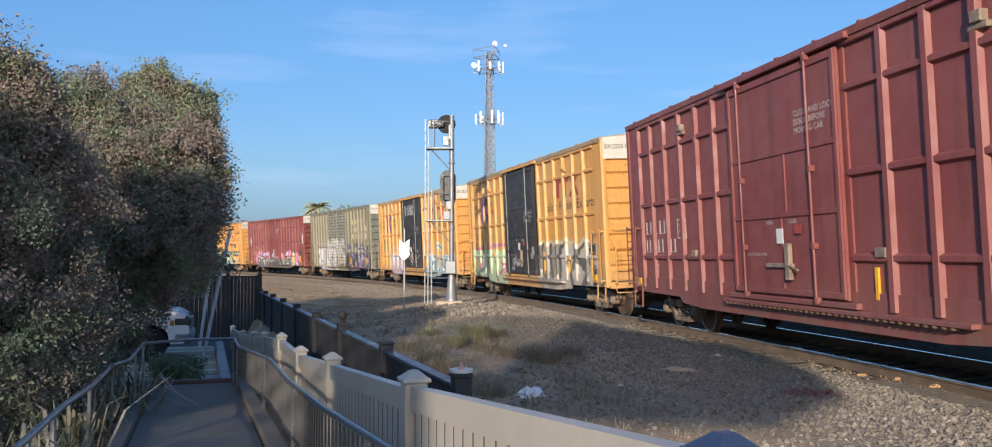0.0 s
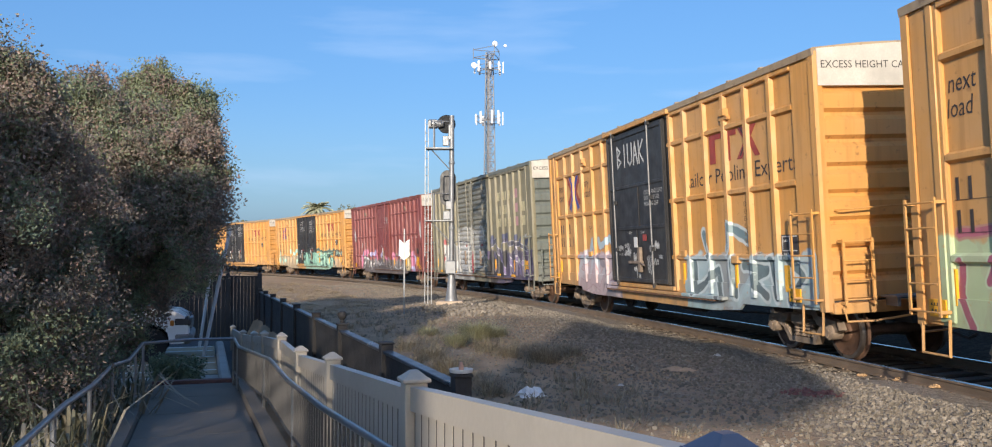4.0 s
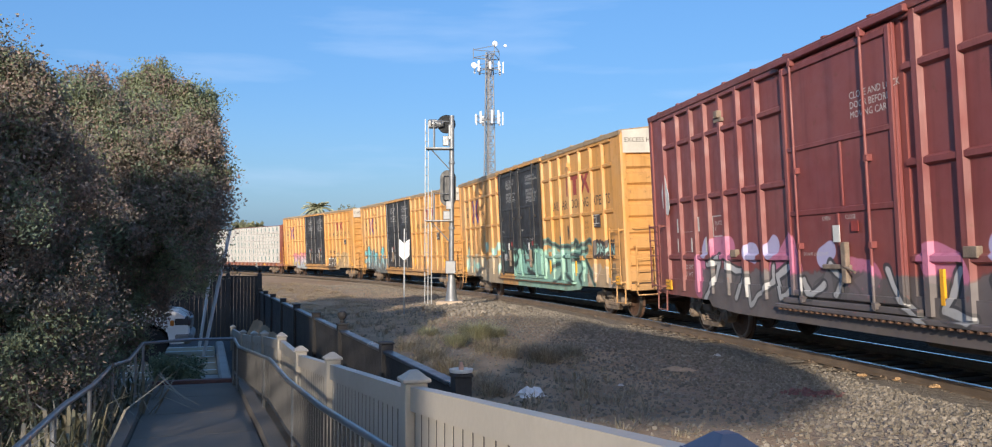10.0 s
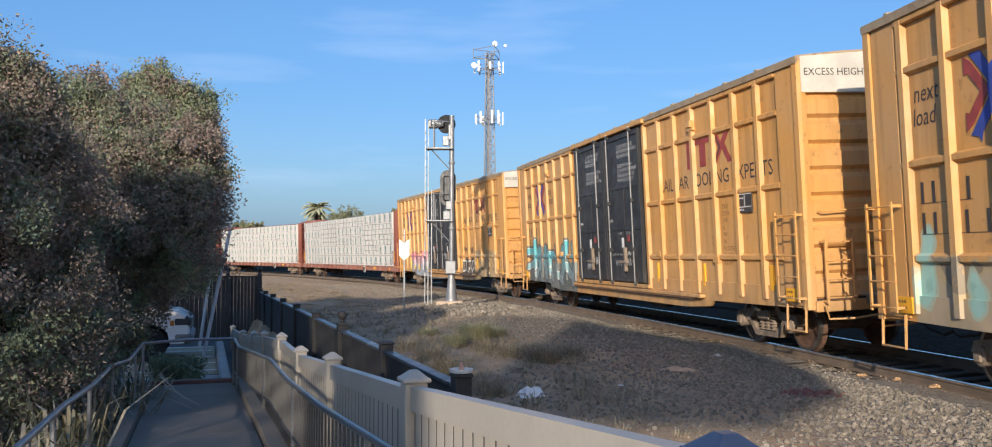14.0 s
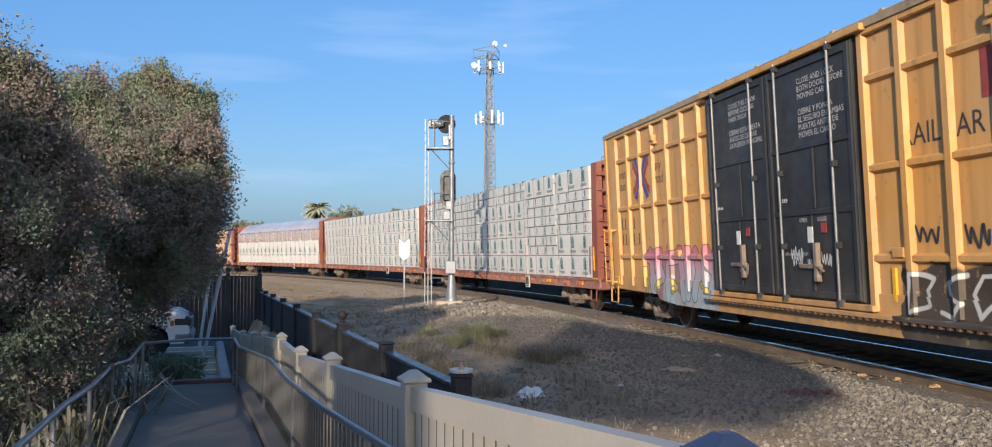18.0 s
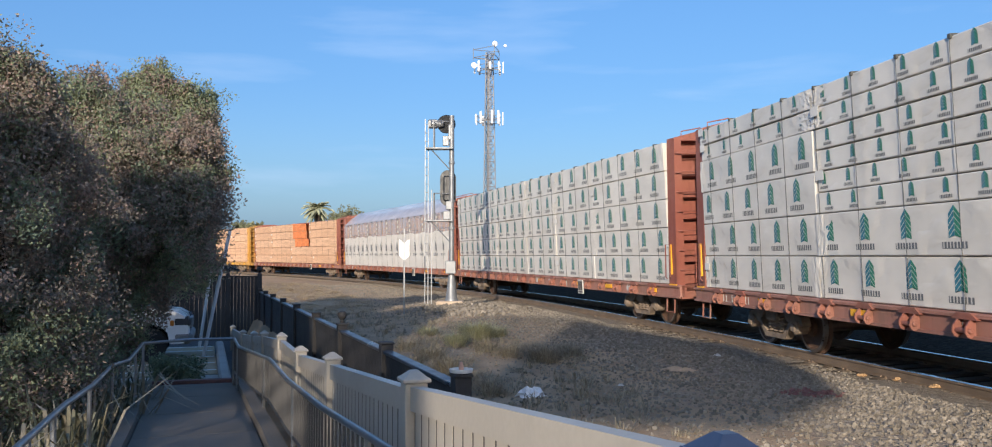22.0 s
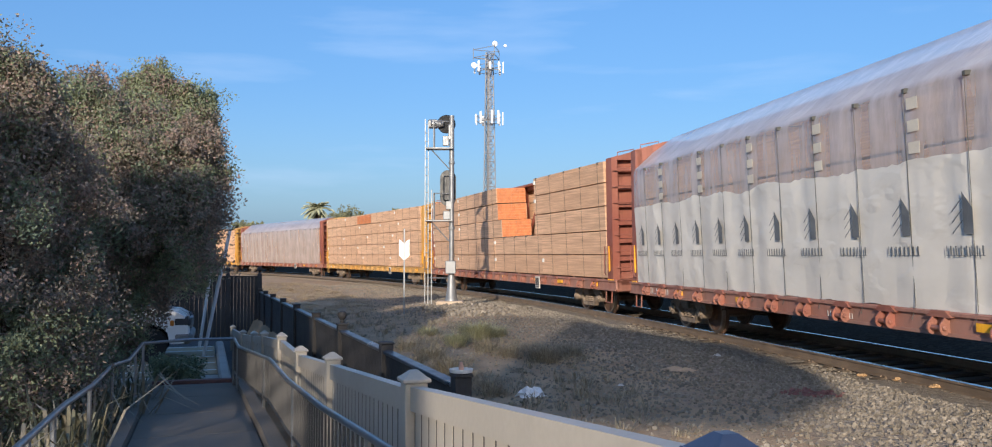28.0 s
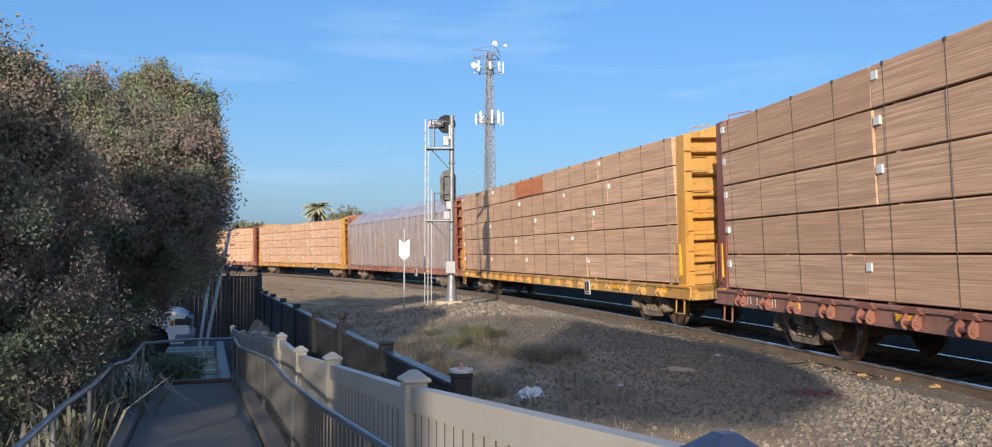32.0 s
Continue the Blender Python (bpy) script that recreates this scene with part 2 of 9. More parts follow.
def car_paint(name, c, faded, graffiti=None, rough=0.5, rust=0.35):
    """Rail car paint: sun-bleached patches, runs of dirt and rust, and on some a sprayed band of coloured shapes."""
    n = Nodes(name)
    x, y, z = n.xyz()
    col = n.mix(n.range(n.noise((0.35, 0.35, 0.5), 4), 0.35, 0.68), c, faded)
    col = n.mix(n.range(n.noise((5.0, 5.0, 0.35), 4), 0.5, 0.78, 0, 0.55), col, dark(c, 0.45))          # runs down the side
    col = n.mix(n.math("MULTIPLY", n.range(n.noise(7.0, 5), 0.62, 0.72), rust), col, (0.13, 0.055, 0.025))
    wob = n.math("MULTIPLY", n.math("SUBTRACT", n.noise(2.0, 3), 0.5), 0.5)
    for zone in graffiti or ():
        if isinstance(zone, dict):
            col = sprayed_letters(n, col, x, y, z, **zone)
            continue
        x0, x1, top, rise, size, main, second, line, seed = zone
        warp = n.t.nodes.new("ShaderNodeVectorMath")
        warp.operation = "MULTIPLY_ADD"
        n.put(warp.inputs[0], n.noise((1.0, 0.0, 1.2), 2, n.scaled(1.0, None, (seed, 0, seed)), 0.5, True))
        warp.inputs[1].default_value = (1.3, 0.0, 1.0)
        n.put(warp.inputs[2], n.scaled((1.0, 0.0, 1.0), None, (seed * 1.7, 0, seed)))
        v = n.scaled((1.0 / size, 0.0, 0.6 / size), warp.outputs[0])
        edge = n.voronoi(1.0, v, "DISTANCE_TO_EDGE")
        cell = n.xyz(n.voronoi(1.0, v, "F1", "Color"))[0]
        blend = n.range(n.math("ADD", n.noise((0.9, 0.0, 1.6), 3), n.math("MULTIPLY", z, 0.18)), 0.55, 1.05)
        paint = n.mix(blend, main, second)
        paint = n.mix(n.math("GREATER_THAN", cell, 0.78), paint, dark(second, 0.55))
        paint = n.mix(n.range(edge, 0.022, 0.034), line, paint)
        hi = n.math("ADD", top - rise, n.math("MULTIPLY", n.noise((1.1, 0.0, 0.0), 2, n.scaled(1.0, None, (seed * 3, 0, 0))), rise * 2))
        lim = n.math("SUBTRACT", n.math("ADD", hi, wob), z)
        mask = n.math("MULTIPLY", n.range(lim, 0.0, 0.05), n.math("LESS_THAN", y, -1.3))
        mask = n.math("MULTIPLY", mask, n.math("GREATER_THAN", n.math("ADD", x, wob), x0))
        mask = n.math("MULTIPLY", mask, n.math("LESS_THAN", n.math("ADD", x, wob), x1))
        paint = n.mix(n.range(lim, 0.03, 0.045), line, paint)
        worn = n.range(n.noise(9.0, 4), 0.62, 0.7, 0.93, 0.45)
        col = n.mix(n.math("MULTIPLY", mask, worn), col, paint)
    dust = n.math("MULTIPLY", n.range(z, 0.6, 1.5, 0.55, 0.0), n.range(n.noise((2.5, 2.5, 1.2), 4), 0.35, 0.65))
    col = n.mix(dust, col, (0.16, 0.13, 0.10))
    return n.out(col, n.range(n.noise(3.0, 4), 0.3, 0.7, rough - 0.08, rough + 0.2), 0, n.noise(2.2, 3), 0.12, 0.03)


def lumber(name, c, seed=0.0):
    """Ends and edges of stacked boards: fine lines along the pack, each pack its own tone."""
    n = Nodes(name)
    x, y, z = n.xyz()
    info = n.t.nodes.new("ShaderNodeObjectInfo").outputs["Random"]
    lay = n.noise((0.6, 0.6, 24.0), 2)
    col = n.mix(n.range(lay, 0.3, 0.7), dark(c, 0.62), dark(c, 1.22))
    col = n.mix(n.range(info, 0, 1, 0.0, 0.45), col, dark((c[0] * 0.95, c[1] * 0.85, c[2] * 0.75), 0.8))
    col = n.mix(n.range(n.noise((0.5, 0.5, 1.5), 4), 0.4, 0.7, 0, 0.4), col, dark(c, 0.6))
    gap = n.math("PINGPONG", n.math("ADD", z, seed), 0.0195)
    slit = n.range(gap, 0.0, 0.004, 0.45, 1.0)
    col = n.mix(slit, dark(c, 0.3), col)
    return n.out(col, 0.8, 0, n.math("MULTIPLY", slit, lay), 0.5, 0.01)


YEL, YEL_F = (0.62, 0.30, 0.072), (0.56, 0.325, 0.135)
MAR, MAR_F = (0.21, 0.052, 0.050), (0.25, 0.085, 0.075)
M_BLACK = car_paint("black_paint", (0.022, 0.022, 0.024), (0.045, 0.043, 0.04), None, 0.45, 0.2)
M_OXIDE = car_paint("oxide_red_paint", (0.235, 0.07, 0.047), (0.30, 0.115, 0.078), None, 0.55, 0.5)
M_SILL = car_paint("dusty_oxide_sill_paint", (0.30, 0.125, 0.09), (0.38, 0.19, 0.145), None, 0.6, 0.5)
M_OCHRE = car_paint("ochre_paint", (0.55, 0.27, 0.05), (0.5, 0.30, 0.10), None, 0.55, 0.7)
M_WHITE = plain("white_paint", (0.72, 0.71, 0.67), 0.55, 0, 0.18, 1.5, 20)
M_LETTER_W = plain("white_lettering", (0.62, 0.60, 0.56), 0.6, 0, 0.25, 6, 60)
M_LETTER_K = plain("black_lettering", (0.06, 0.05, 0.045), 0.6, 0, 0.3, 6, 60)
M_LETTER_FADED = plain("faded_lettering", (0.22, 0.12, 0.05), 0.6, 0, 0.3, 6, 60)
M_LETTER_R = plain("red_lettering", (0.36, 0.06, 0.05), 0.6, 0, 0.3, 6, 60)
M_LETTER_B = plain("blue_lettering", (0.05, 0.08, 0.36), 0.6, 0, 0.3, 6, 60)
M_REFLECT = plain("yellow_reflector", (0.85, 0.42, 0.03), 0.35, 0, 0.15, 8, 60)
M_TRUCK = plain("dusty_cast_steel", (0.29, 0.225, 0.17), 0.75, 0.2, 0.45, 5, 40, 0.4)
M_TREAD = plain("worn_wheel_steel", (0.35, 0.30, 0.26), 0.35, 0.9, 0.3, 5, 40)
M_WHEEL = plain("wheel_rust", (0.15, 0.085, 0.055), 0.7, 0.3, 0.4, 6, 40, 0.3)
M_UNDER = plain("grimy_underframe", (0.045, 0.038, 0.033), 0.8, 0, 0.4, 3, 30, 0.3)
M_LUMBER = lumber("sawn_lumber", (0.68, 0.43, 0.275))
M_LUMBER_END = plain("orange_sealed_board_ends", (0.62, 0.22, 0.09), 0.75, 0, 0.3, 6, 40, 0.3)
M_STEEL = plain("galvanised_steel", (0.25, 0.26, 0.27), 0.5, 0.55, 0.2, 4, 50)
M_DARKSTEEL = plain("dark_signal_paint", (0.02, 0.022, 0.025), 0.45, 0, 0.25, 4, 40)
M_STRAP = plain("dark_steel_strap", (0.085, 0.085, 0.075), 0.5)

# ---- the line of the track ----
TX, TY, TH0, K1, K2, CANT = 7.0894, 11.8248, -9.0834, 0.29814, 0.000145, 2.7106


def heading(s):
    s = min(max(s, -40.0), 105.0)
    return radians(TH0 - K1 * s - K2 * s * abs(s))


STEP = 0.5
LINE = {0: (TX, TY)}
for i in range(0, 760):
    a = heading((i + 0.5) * STEP)
    LINE[i + 1] = (LINE[i][0] + math.sin(a) * STEP, LINE[i][1] + math.cos(a) * STEP)
for i in range(0, -560, -1):
    a = heading((i - 0.5) * STEP)
    LINE[i - 1] = (LINE[i][0] - math.sin(a) * STEP, LINE[i][1] - math.cos(a) * STEP)


def track_at(s):
    """Place of the track's middle s metres back along the train, and the way away from the viewer."""
    i = math.floor(s / STEP)
    f = s / STEP - i
    (x0, y0), (x1, y1) = LINE[i], LINE[i + 1]
    return Vector((x0 + (x1 - x0) * f, y0 + (y1 - y0) * f, 0))


def track_pose(s, span=1.0, cant=CANT):
    """Pose on the track, x along the way that the train runs, y to the far side."""
    a, b = track_at(s + span / 2), track_at(s - span / 2)
    x = (b - a).normalized()
    m = Matrix((x, Vector((0, 0, 1)).cross(x), (0, 0, 1))).transposed().to_4x4()
    return Matrix.Translation((a + b) / 2) @ m @ pose(0, 0, 0, cant)

# ---- materials of the place ----
def gravel_material(name, a, b, c, scale):
    n = Nodes(name)
    cell = n.xyz(n.voronoi(scale, None, "F1", "Color"))[0]
    col = n.ramp(cell, [(0.0, a), (0.5, b), (1.0, c)])
    col = n.mix(n.range(n.noise(0.35, 4), 0.35, 0.7, 0, 0.5), col, dark(b, 0.62))
    col = n.mix(n.range(n.noise(60, 2), 0.4, 0.7, 0, 0.4), col, dark(a, 0.5))
    h = n.math("SUBTRACT", 1.0, n.voronoi(scale))
    return n.out(col, 0.9, 0, h, 0.9, 0.04)


def ground_material():
    """Bare earth with dry grass by the fence, grey ballast towards the track, pale road further off."""
    n = Nodes("earth_and_ballast")
    x, y, z = n.xyz()
    d = n.math("ADD", n.math("MULTIPLY", n.math("SUBTRACT", x, 6.3), 0.985), n.math("MULTIPLY", n.math("SUBTRACT", y, 14.0), 0.16))
    cell = n.xyz(n.voronoi(22.0, None, "F1", "Color"))[0]
    stone = n.ramp(cell, [(0.0, (0.168, 0.137, 0.105)), (0.55, (0.247, 0.208, 0.165)), (1.0, (0.33, 0.285, 0.23))])
    stone = n.mix(n.range(n.noise(0.5, 4), 0.35, 0.7, 0, 0.45), stone, (0.22, 0.178, 0.14))
    earth = n.mix(n.range(n.noise(1.2, 5), 0.35, 0.68), (0.29, 0.195, 0.115), (0.40, 0.285, 0.175))
    earth = n.mix(n.range(n.noise(22.0, 3), 0.5, 0.7, 0, 0.6), earth, (0.20, 0.14, 0.09))
    fac = n.range(n.math("ADD", n.noise(0.45, 4), n.math("MULTIPLY", d, 0.16)), -0.15, 0.12)
    col = n.mix(fac, earth, stone)
    bump = n.math("ADD", n.math("MULTIPLY", n.math("SUBTRACT", 1.0, n.voronoi(22.0)), fac), n.noise(14, 4))
    return n.out(col, 0.92, 0, bump, 0.9, 0.035)


M_GROUND = ground_material()
M_STONE = Nodes("ballast_stone")
r_ = M_STONE.t.nodes.new("ShaderNodeNewGeometry").outputs["Random Per Island"]
M_STONE = M_STONE.out(M_STONE.ramp(r_, [(0.0, (0.128, 0.109, 0.083)), (0.5, (0.19, 0.163, 0.128)), (0.9, (0.24, 0.208, 0.166)), (1.0, (0.33, 0.29, 0.24))]), 0.88, 0, M_STONE.noise(60, 3), 0.3, 0.01)
M_TIE = plain("creosoted_timber", (0.13, 0.105, 0.083), 0.85, 0, 0.4, 2, 30, 0.5)
M_RAIL = plain("dusty_rail_steel", (0.22, 0.165, 0.12), 0.7, 0.35, 0.3, 3, 40, 0.2)
M_RAILTOP = plain("polished_rail_head", (0.62, 0.61, 0.59), 0.22, 1.0, 0.12, 2, 30, 0.05)
M_CONC = plain("aged_concrete", (0.19, 0.165, 0.138), 0.85, 0, 0.3, 0.8, 45, 0.3)
M_CURB = plain("pale_concrete", (0.40, 0.38, 0.35), 0.85, 0, 0.25, 1.5, 50, 0.3)
M_ASPHALT = plain("asphalt", (0.085, 0.085, 0.086), 0.9, 0, 0.3, 0.7, 60, 0.4)
M_VINYL = plain("grey_beige_vinyl", (0.45, 0.41, 0.35), 0.42, 0, 0.12, 1.5, 30, 0.06)
M_BLACKFENCE = plain("black_stained_board", (0.05, 0.047, 0.046), 0.75, 0, 0.4, 2, 30, 0.25)
# paler and bluer than the boards: skylight on the top put into the colour
M_CAPRAIL = plain("sky_lit_rail_cap", (0.075, 0.08, 0.095), 0.35, 0, 0.3, 2, 30, 0.1)
M_RAILING = plain("worn_galvanised_pipe", (0.33, 0.335, 0.34), 0.38, 0.75, 0.2, 3, 40, 0.08)
M_DARKRAIL = plain("dark_bronze_paint", (0.075, 0.072, 0.07), 0.55, 0, 0.2, 3, 40, 0.05)


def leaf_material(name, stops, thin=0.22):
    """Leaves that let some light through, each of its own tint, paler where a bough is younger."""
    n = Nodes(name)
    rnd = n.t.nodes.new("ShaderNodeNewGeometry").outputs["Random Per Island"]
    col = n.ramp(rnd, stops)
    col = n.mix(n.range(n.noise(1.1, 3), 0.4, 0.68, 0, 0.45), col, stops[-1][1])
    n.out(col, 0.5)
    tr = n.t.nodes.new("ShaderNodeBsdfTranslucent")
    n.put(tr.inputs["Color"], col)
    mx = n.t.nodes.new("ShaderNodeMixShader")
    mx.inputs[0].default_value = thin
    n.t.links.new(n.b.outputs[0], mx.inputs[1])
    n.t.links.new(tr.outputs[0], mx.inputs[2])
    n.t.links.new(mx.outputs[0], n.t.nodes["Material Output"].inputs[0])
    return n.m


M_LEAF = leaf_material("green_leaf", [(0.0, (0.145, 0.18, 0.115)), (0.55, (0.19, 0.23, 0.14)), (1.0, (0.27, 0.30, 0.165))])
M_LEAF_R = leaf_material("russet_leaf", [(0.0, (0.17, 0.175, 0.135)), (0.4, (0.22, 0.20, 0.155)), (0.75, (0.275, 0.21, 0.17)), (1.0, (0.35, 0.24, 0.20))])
M_BARK = plain("bark", (0.11, 0.085, 0.065), 0.9, 0, 0.4, 4, 30, 0.8)
M_FROND = plain("palm_frond", (0.30, 0.31, 0.2), 0.6, 0, 0.3, 1, 10)
M_FARLEAF = plain("far_foliage", (0.20, 0.21, 0.12), 0.8, 0, 0.4, 0.5, 4)
M_DRY = Nodes("dry_grass")
r_ = M_DRY.t.nodes.new("ShaderNodeNewGeometry").outputs["Random Per Island"]
M_DRY = M_DRY.out(M_DRY.ramp(r_, [(0.0, (0.16, 0.135, 0.09)), (0.5, (0.23, 0.195, 0.135)), (1.0, (0.33, 0.285, 0.205))]), 0.8)
M_WEED = Nodes("weed_green")
r_ = M_WEED.t.nodes.new("ShaderNodeNewGeometry").outputs["Random Per Island"]
M_WEED = M_WEED.out(M_WEED.ramp(r_, [(0.0, (0.22, 0.22, 0.11)), (0.5, (0.36, 0.34, 0.18)), (1.0, (0.48, 0.44, 0.26))]), 0.7)
M_SHADE_BLOCK = plain("shade_block_cream", (0.55, 0.50, 0.42), 0.85, 0, 0.15, 0.6, 60, 0.3)

# ---- ground ----
WALK_DIR = radians(-18.7)
AX = Vector((math.sin(WALK_DIR), math.cos(WALK_DIR), 0))
AN = Vector((AX.y, -AX.x, 0))


def pq(p, q, z=0.0):
    """p metres along the ramp, q metres to its right."""
    v = AX * p + AN * q
    return Vector((v.x, v.y, z))


def ramp_z(p):
    return 0.11 - 0.04 * max(min(p, 17.0), -3.0)


MAST = Vector((-1.56, 30.9, -0.02))


def smooth(a, b, x):
    f = min(max((x - a) / (b - a), 0.0), 1.0)
    return f * f * (3 - 2 * f)


def ground_z(x, y):
    v = Vector((x, y, 0))
    p, q = v.dot(AX), v.dot(AN)
    east = -0.23 - 0.10 * smooth(16, 26, y) * smooth(-1, -4, x) + 0.20 * math.exp(-((x - MAST.x) ** 2 / 3.0 + (y - MAST.y) ** 2 / 5.0))
    east += 0.03 * noise.noise((x * 0.9, y * 0.9, 0)) + 0.06 * noise.noise((x * 0.25, y * 0.25, 3))
    west = ramp_z(p) - 0.14 if p < 17 else ramp_z(17) - 0.14 - 0.33 * smooth(17, 22, p)
    f = smooth(1.35, 1.75, q)
    if p > 29.2:
        f = max(f, smooth(29.2, 31.0, p) * smooth(-25, -18, q))
    if y < -4:
        f = max(f, smooth(-4, -8, y))
    return west + (east - west) * f


def ground():
    def axis(lo, hi, fine0, fine1, step, grow=1.35):
        a = list(np.arange(fine0, fine1 + 1e-6, step))
        s = step
        while a[-1] < hi:
            s *= grow
            a.append(a[-1] + s)
        s = step
        while a[0] > lo:
            s *= grow
            a.insert(0, a[0] - s)
        return a
    xs, ys = axis(-3000, 3000, -9, 9, 0.22), axis(-600, 4000, 1, 40, 0.25)
    v = [(x, y, ground_z(x, y) if abs(x) < 60 and -60 < y < 120 else -0.25) for y in ys for x in xs]
    n = len(xs)
    f = [(j * n + i, j * n + i + 1, (j + 1) * n + i + 1, (j + 1) * n + i) for j in range(len(ys) - 1) for i in range(n - 1)]
    me = bpy.data.meshes.new("ground")
    me.from_pydata(v, [], f)
    me.shade_smooth()
    me.materials.append(M_GROUND)
    tagged(new("ground", me), "bare gravelly earth with dry patches beside the track", "ground", "", "structure")


ground()


def scatter_stones():
    """Loose ballast on the shoulder, one field of small angular stones."""
    r = np.random.RandomState(4)
    base = np.array([(x, y, z) for x in (-1, 1) for y in (-1, 1) for z in (-1, 1)], float)
    quads = np.array([(0, 1, 3, 2), (4, 6, 7, 5), (0, 4, 5, 1), (2, 3, 7, 6), (0, 2, 6, 4), (1, 5, 7, 3)])
    V, F = [], []
    count = 0
    for k in range(62000):
        s = -9 + 62 * r.rand() ** 1.9
        off = 0.86 + abs(r.randn()) * 2.2 if r.rand() < 0.9 else 1.2 + r.rand() * 6.5
        if off > 8.5:
            continue
        p = track_at(s)
        a = heading(s)
        x, y = p.x - math.cos(a) * off, p.y + math.sin(a) * off
        if Vector((x, y, 0)).dot(AN) < 2.1 or y < 4:
            continue
        size = 0.008 + 0.014 * r.rand() ** 1.8
        rot = np.array(Euler(r.rand(3) * 6.28).to_matrix())
        pts = (base * (size * (0.7 + 0.6 * r.rand(3))) * (0.75 + 0.5 * r.rand(8, 1))) @ rot.T
        V.append(pts + np.array([x, y, (ground_z(x, y) if off > 1.45 else -0.255) + size * 0.35]))
        F.append(quads + 8 * count)
        count += 1
    me = bpy.data.meshes.new("ballast_stones")
    me.from_pydata(np.concatenate(V).tolist(), [], np.concatenate(F).tolist())
    me.materials.append(M_STONE)
    tagged(new("ballast_stones", me), "loose grey and brown crushed stone along the track", "ballast", "", "stuff")


scatter_stones()

# ---- track ----
track = thing("railway_track", "railway track with rusty rails on dark timber ties", "railway track")


def rail(off):
    prof = [(-0.07, -0.17), (0.07, -0.17), (0.07, -0.155), (0.012, -0.135), (0.012, -0.05), (0.035, -0.038), (0.036, -0.006), (-0.036, -0.006), (-0.035, -0.038), (-0.012, -0.05), (-0.012, -0.135), (-0.07, -0.155)]
    top = [(-0.03, -0.0055), (0.03, -0.0055), (0.028, 0.0), (-0.028, 0.0)]
    obs = []
    for outline, mt, nm in ((prof, M_RAIL, "rail"), (top, M_RAILTOP, "rail_head")):
        g = Geo()
        n = len(outline)
        ss = [-75 + 2.0 * i for i in range(130)]
        for s in ss:
            m = track_pose(s)
            g.v += [m @ Vector((0, off + a, b)) for a, b in outline]
        g.f = [(i * n + k, i * n + (k + 1) % n, (i + 1) * n + (k + 1) % n, (i + 1) * n + k) for i in range(len(ss) - 1) for k in range(n)]
        obs.append((nm, g, mt))
    r0 = part(obs[0][0], obs[0][1], obs[0][2], track, "rusty steel rail with a bright worn head")
    part(obs[1][0], obs[1][1], obs[1][2], r0)


for off in (-0.7525, 0.7525):
    rail(off)
TIE = Geo().box(-0.115, 0.115, -1.3, 1.3, -0.34, -0.175, 0.012).mesh("tie")
TIE.materials.append(M_TIE)
PLATE = Geo().box(-0.09, 0.09, -0.17, 0.17, -0.178, -0.165, 0.004)
for a, b in ((-0.06, -0.085), (0.06, -0.085), (-0.06, 0.085), (0.06, 0.085)):
    PLATE.box(a - 0.012, a + 0.012, b - 0.015, b + 0.015, -0.17, -0.14)
PLATE = PLATE.mesh("tie_plate")
PLATE.materials.append(M_RAIL)
tr = random.Random(2)
for k in range(235):
    s = -10 + k * 0.52 + tr.uniform(-0.02, 0.02)
    t = part("tie", TIE, M_TIE, track)
    t.matrix_basis = track_pose(s) @ pose(0, tr.uniform(-0.05, 0.05), tr.uniform(-0.012, 0.004), 0, 0, tr.uniform(-1.2, 1.2))
    if k < 90:
        for off in (-0.7525, 0.7525):
            part("tie_plate", PLATE, M_RAIL, t).location = (0, off, 0)

# the bank of stone that carries the ties
g = Geo()
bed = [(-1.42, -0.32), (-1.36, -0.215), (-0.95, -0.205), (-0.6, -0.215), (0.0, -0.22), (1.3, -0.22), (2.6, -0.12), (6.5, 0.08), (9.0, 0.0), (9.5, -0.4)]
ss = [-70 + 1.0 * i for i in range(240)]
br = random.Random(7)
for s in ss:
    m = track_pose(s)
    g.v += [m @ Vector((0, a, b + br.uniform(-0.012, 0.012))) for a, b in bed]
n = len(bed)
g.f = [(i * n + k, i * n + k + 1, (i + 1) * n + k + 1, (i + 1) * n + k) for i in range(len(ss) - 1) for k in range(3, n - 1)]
# near-black tones: the train's shade is put into the stone's colour
M_BED = gravel_material("train_shade_ballast", (0.02, 0.014, 0.009), (0.034, 0.024, 0.016), (0.06, 0.044, 0.03), 15.0)
thing("ballast_bed", "crushed stone bank under the ties, darkened for the train's shade", "ballast", None, "", "stuff", g, M_BED, True)
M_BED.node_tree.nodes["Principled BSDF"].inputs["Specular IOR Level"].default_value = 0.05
M_TIE.node_tree.nodes["Principled BSDF"].inputs["Specular IOR Level"].default_value = 0.15
near = Geo()
near.v = g.v
near.f = [(i * n + k, i * n + k + 1, (i + 1) * n + k + 1, (i + 1) * n + k) for i in range(len(ss) - 1) for k in range(3)]
M_SHOULDER = gravel_material("dusty_shoulder", (0.22, 0.165, 0.115), (0.31, 0.24, 0.17), (0.40, 0.32, 0.235), 15.0)
thing("ballast_shoulder", "dusty tan shoulder of crushed stone beside the rail", "ballast", None, "", "stuff", near, M_SHOULDER, True)

# ---- ramp, kerbs and pipe railings ----
g = Geo()
for i in range(10):
    p0, p1 = -3 + i * 1.9, -3 + (i + 1) * 1.9 - 0.012
    vs = [pq(p, q, ramp_z(p) + dz) for dz in (-0.15, 0) for p, q in ((p0, -0.66), (p0, 0.64), (p1, 0.64), (p1, -0.66))]
    g.add(vs, [(0, 1, 2, 3), (4, 7, 6, 5), (0, 4, 5, 1), (1, 5, 6, 2), (2, 6, 7, 3), (3, 7, 4, 0)])
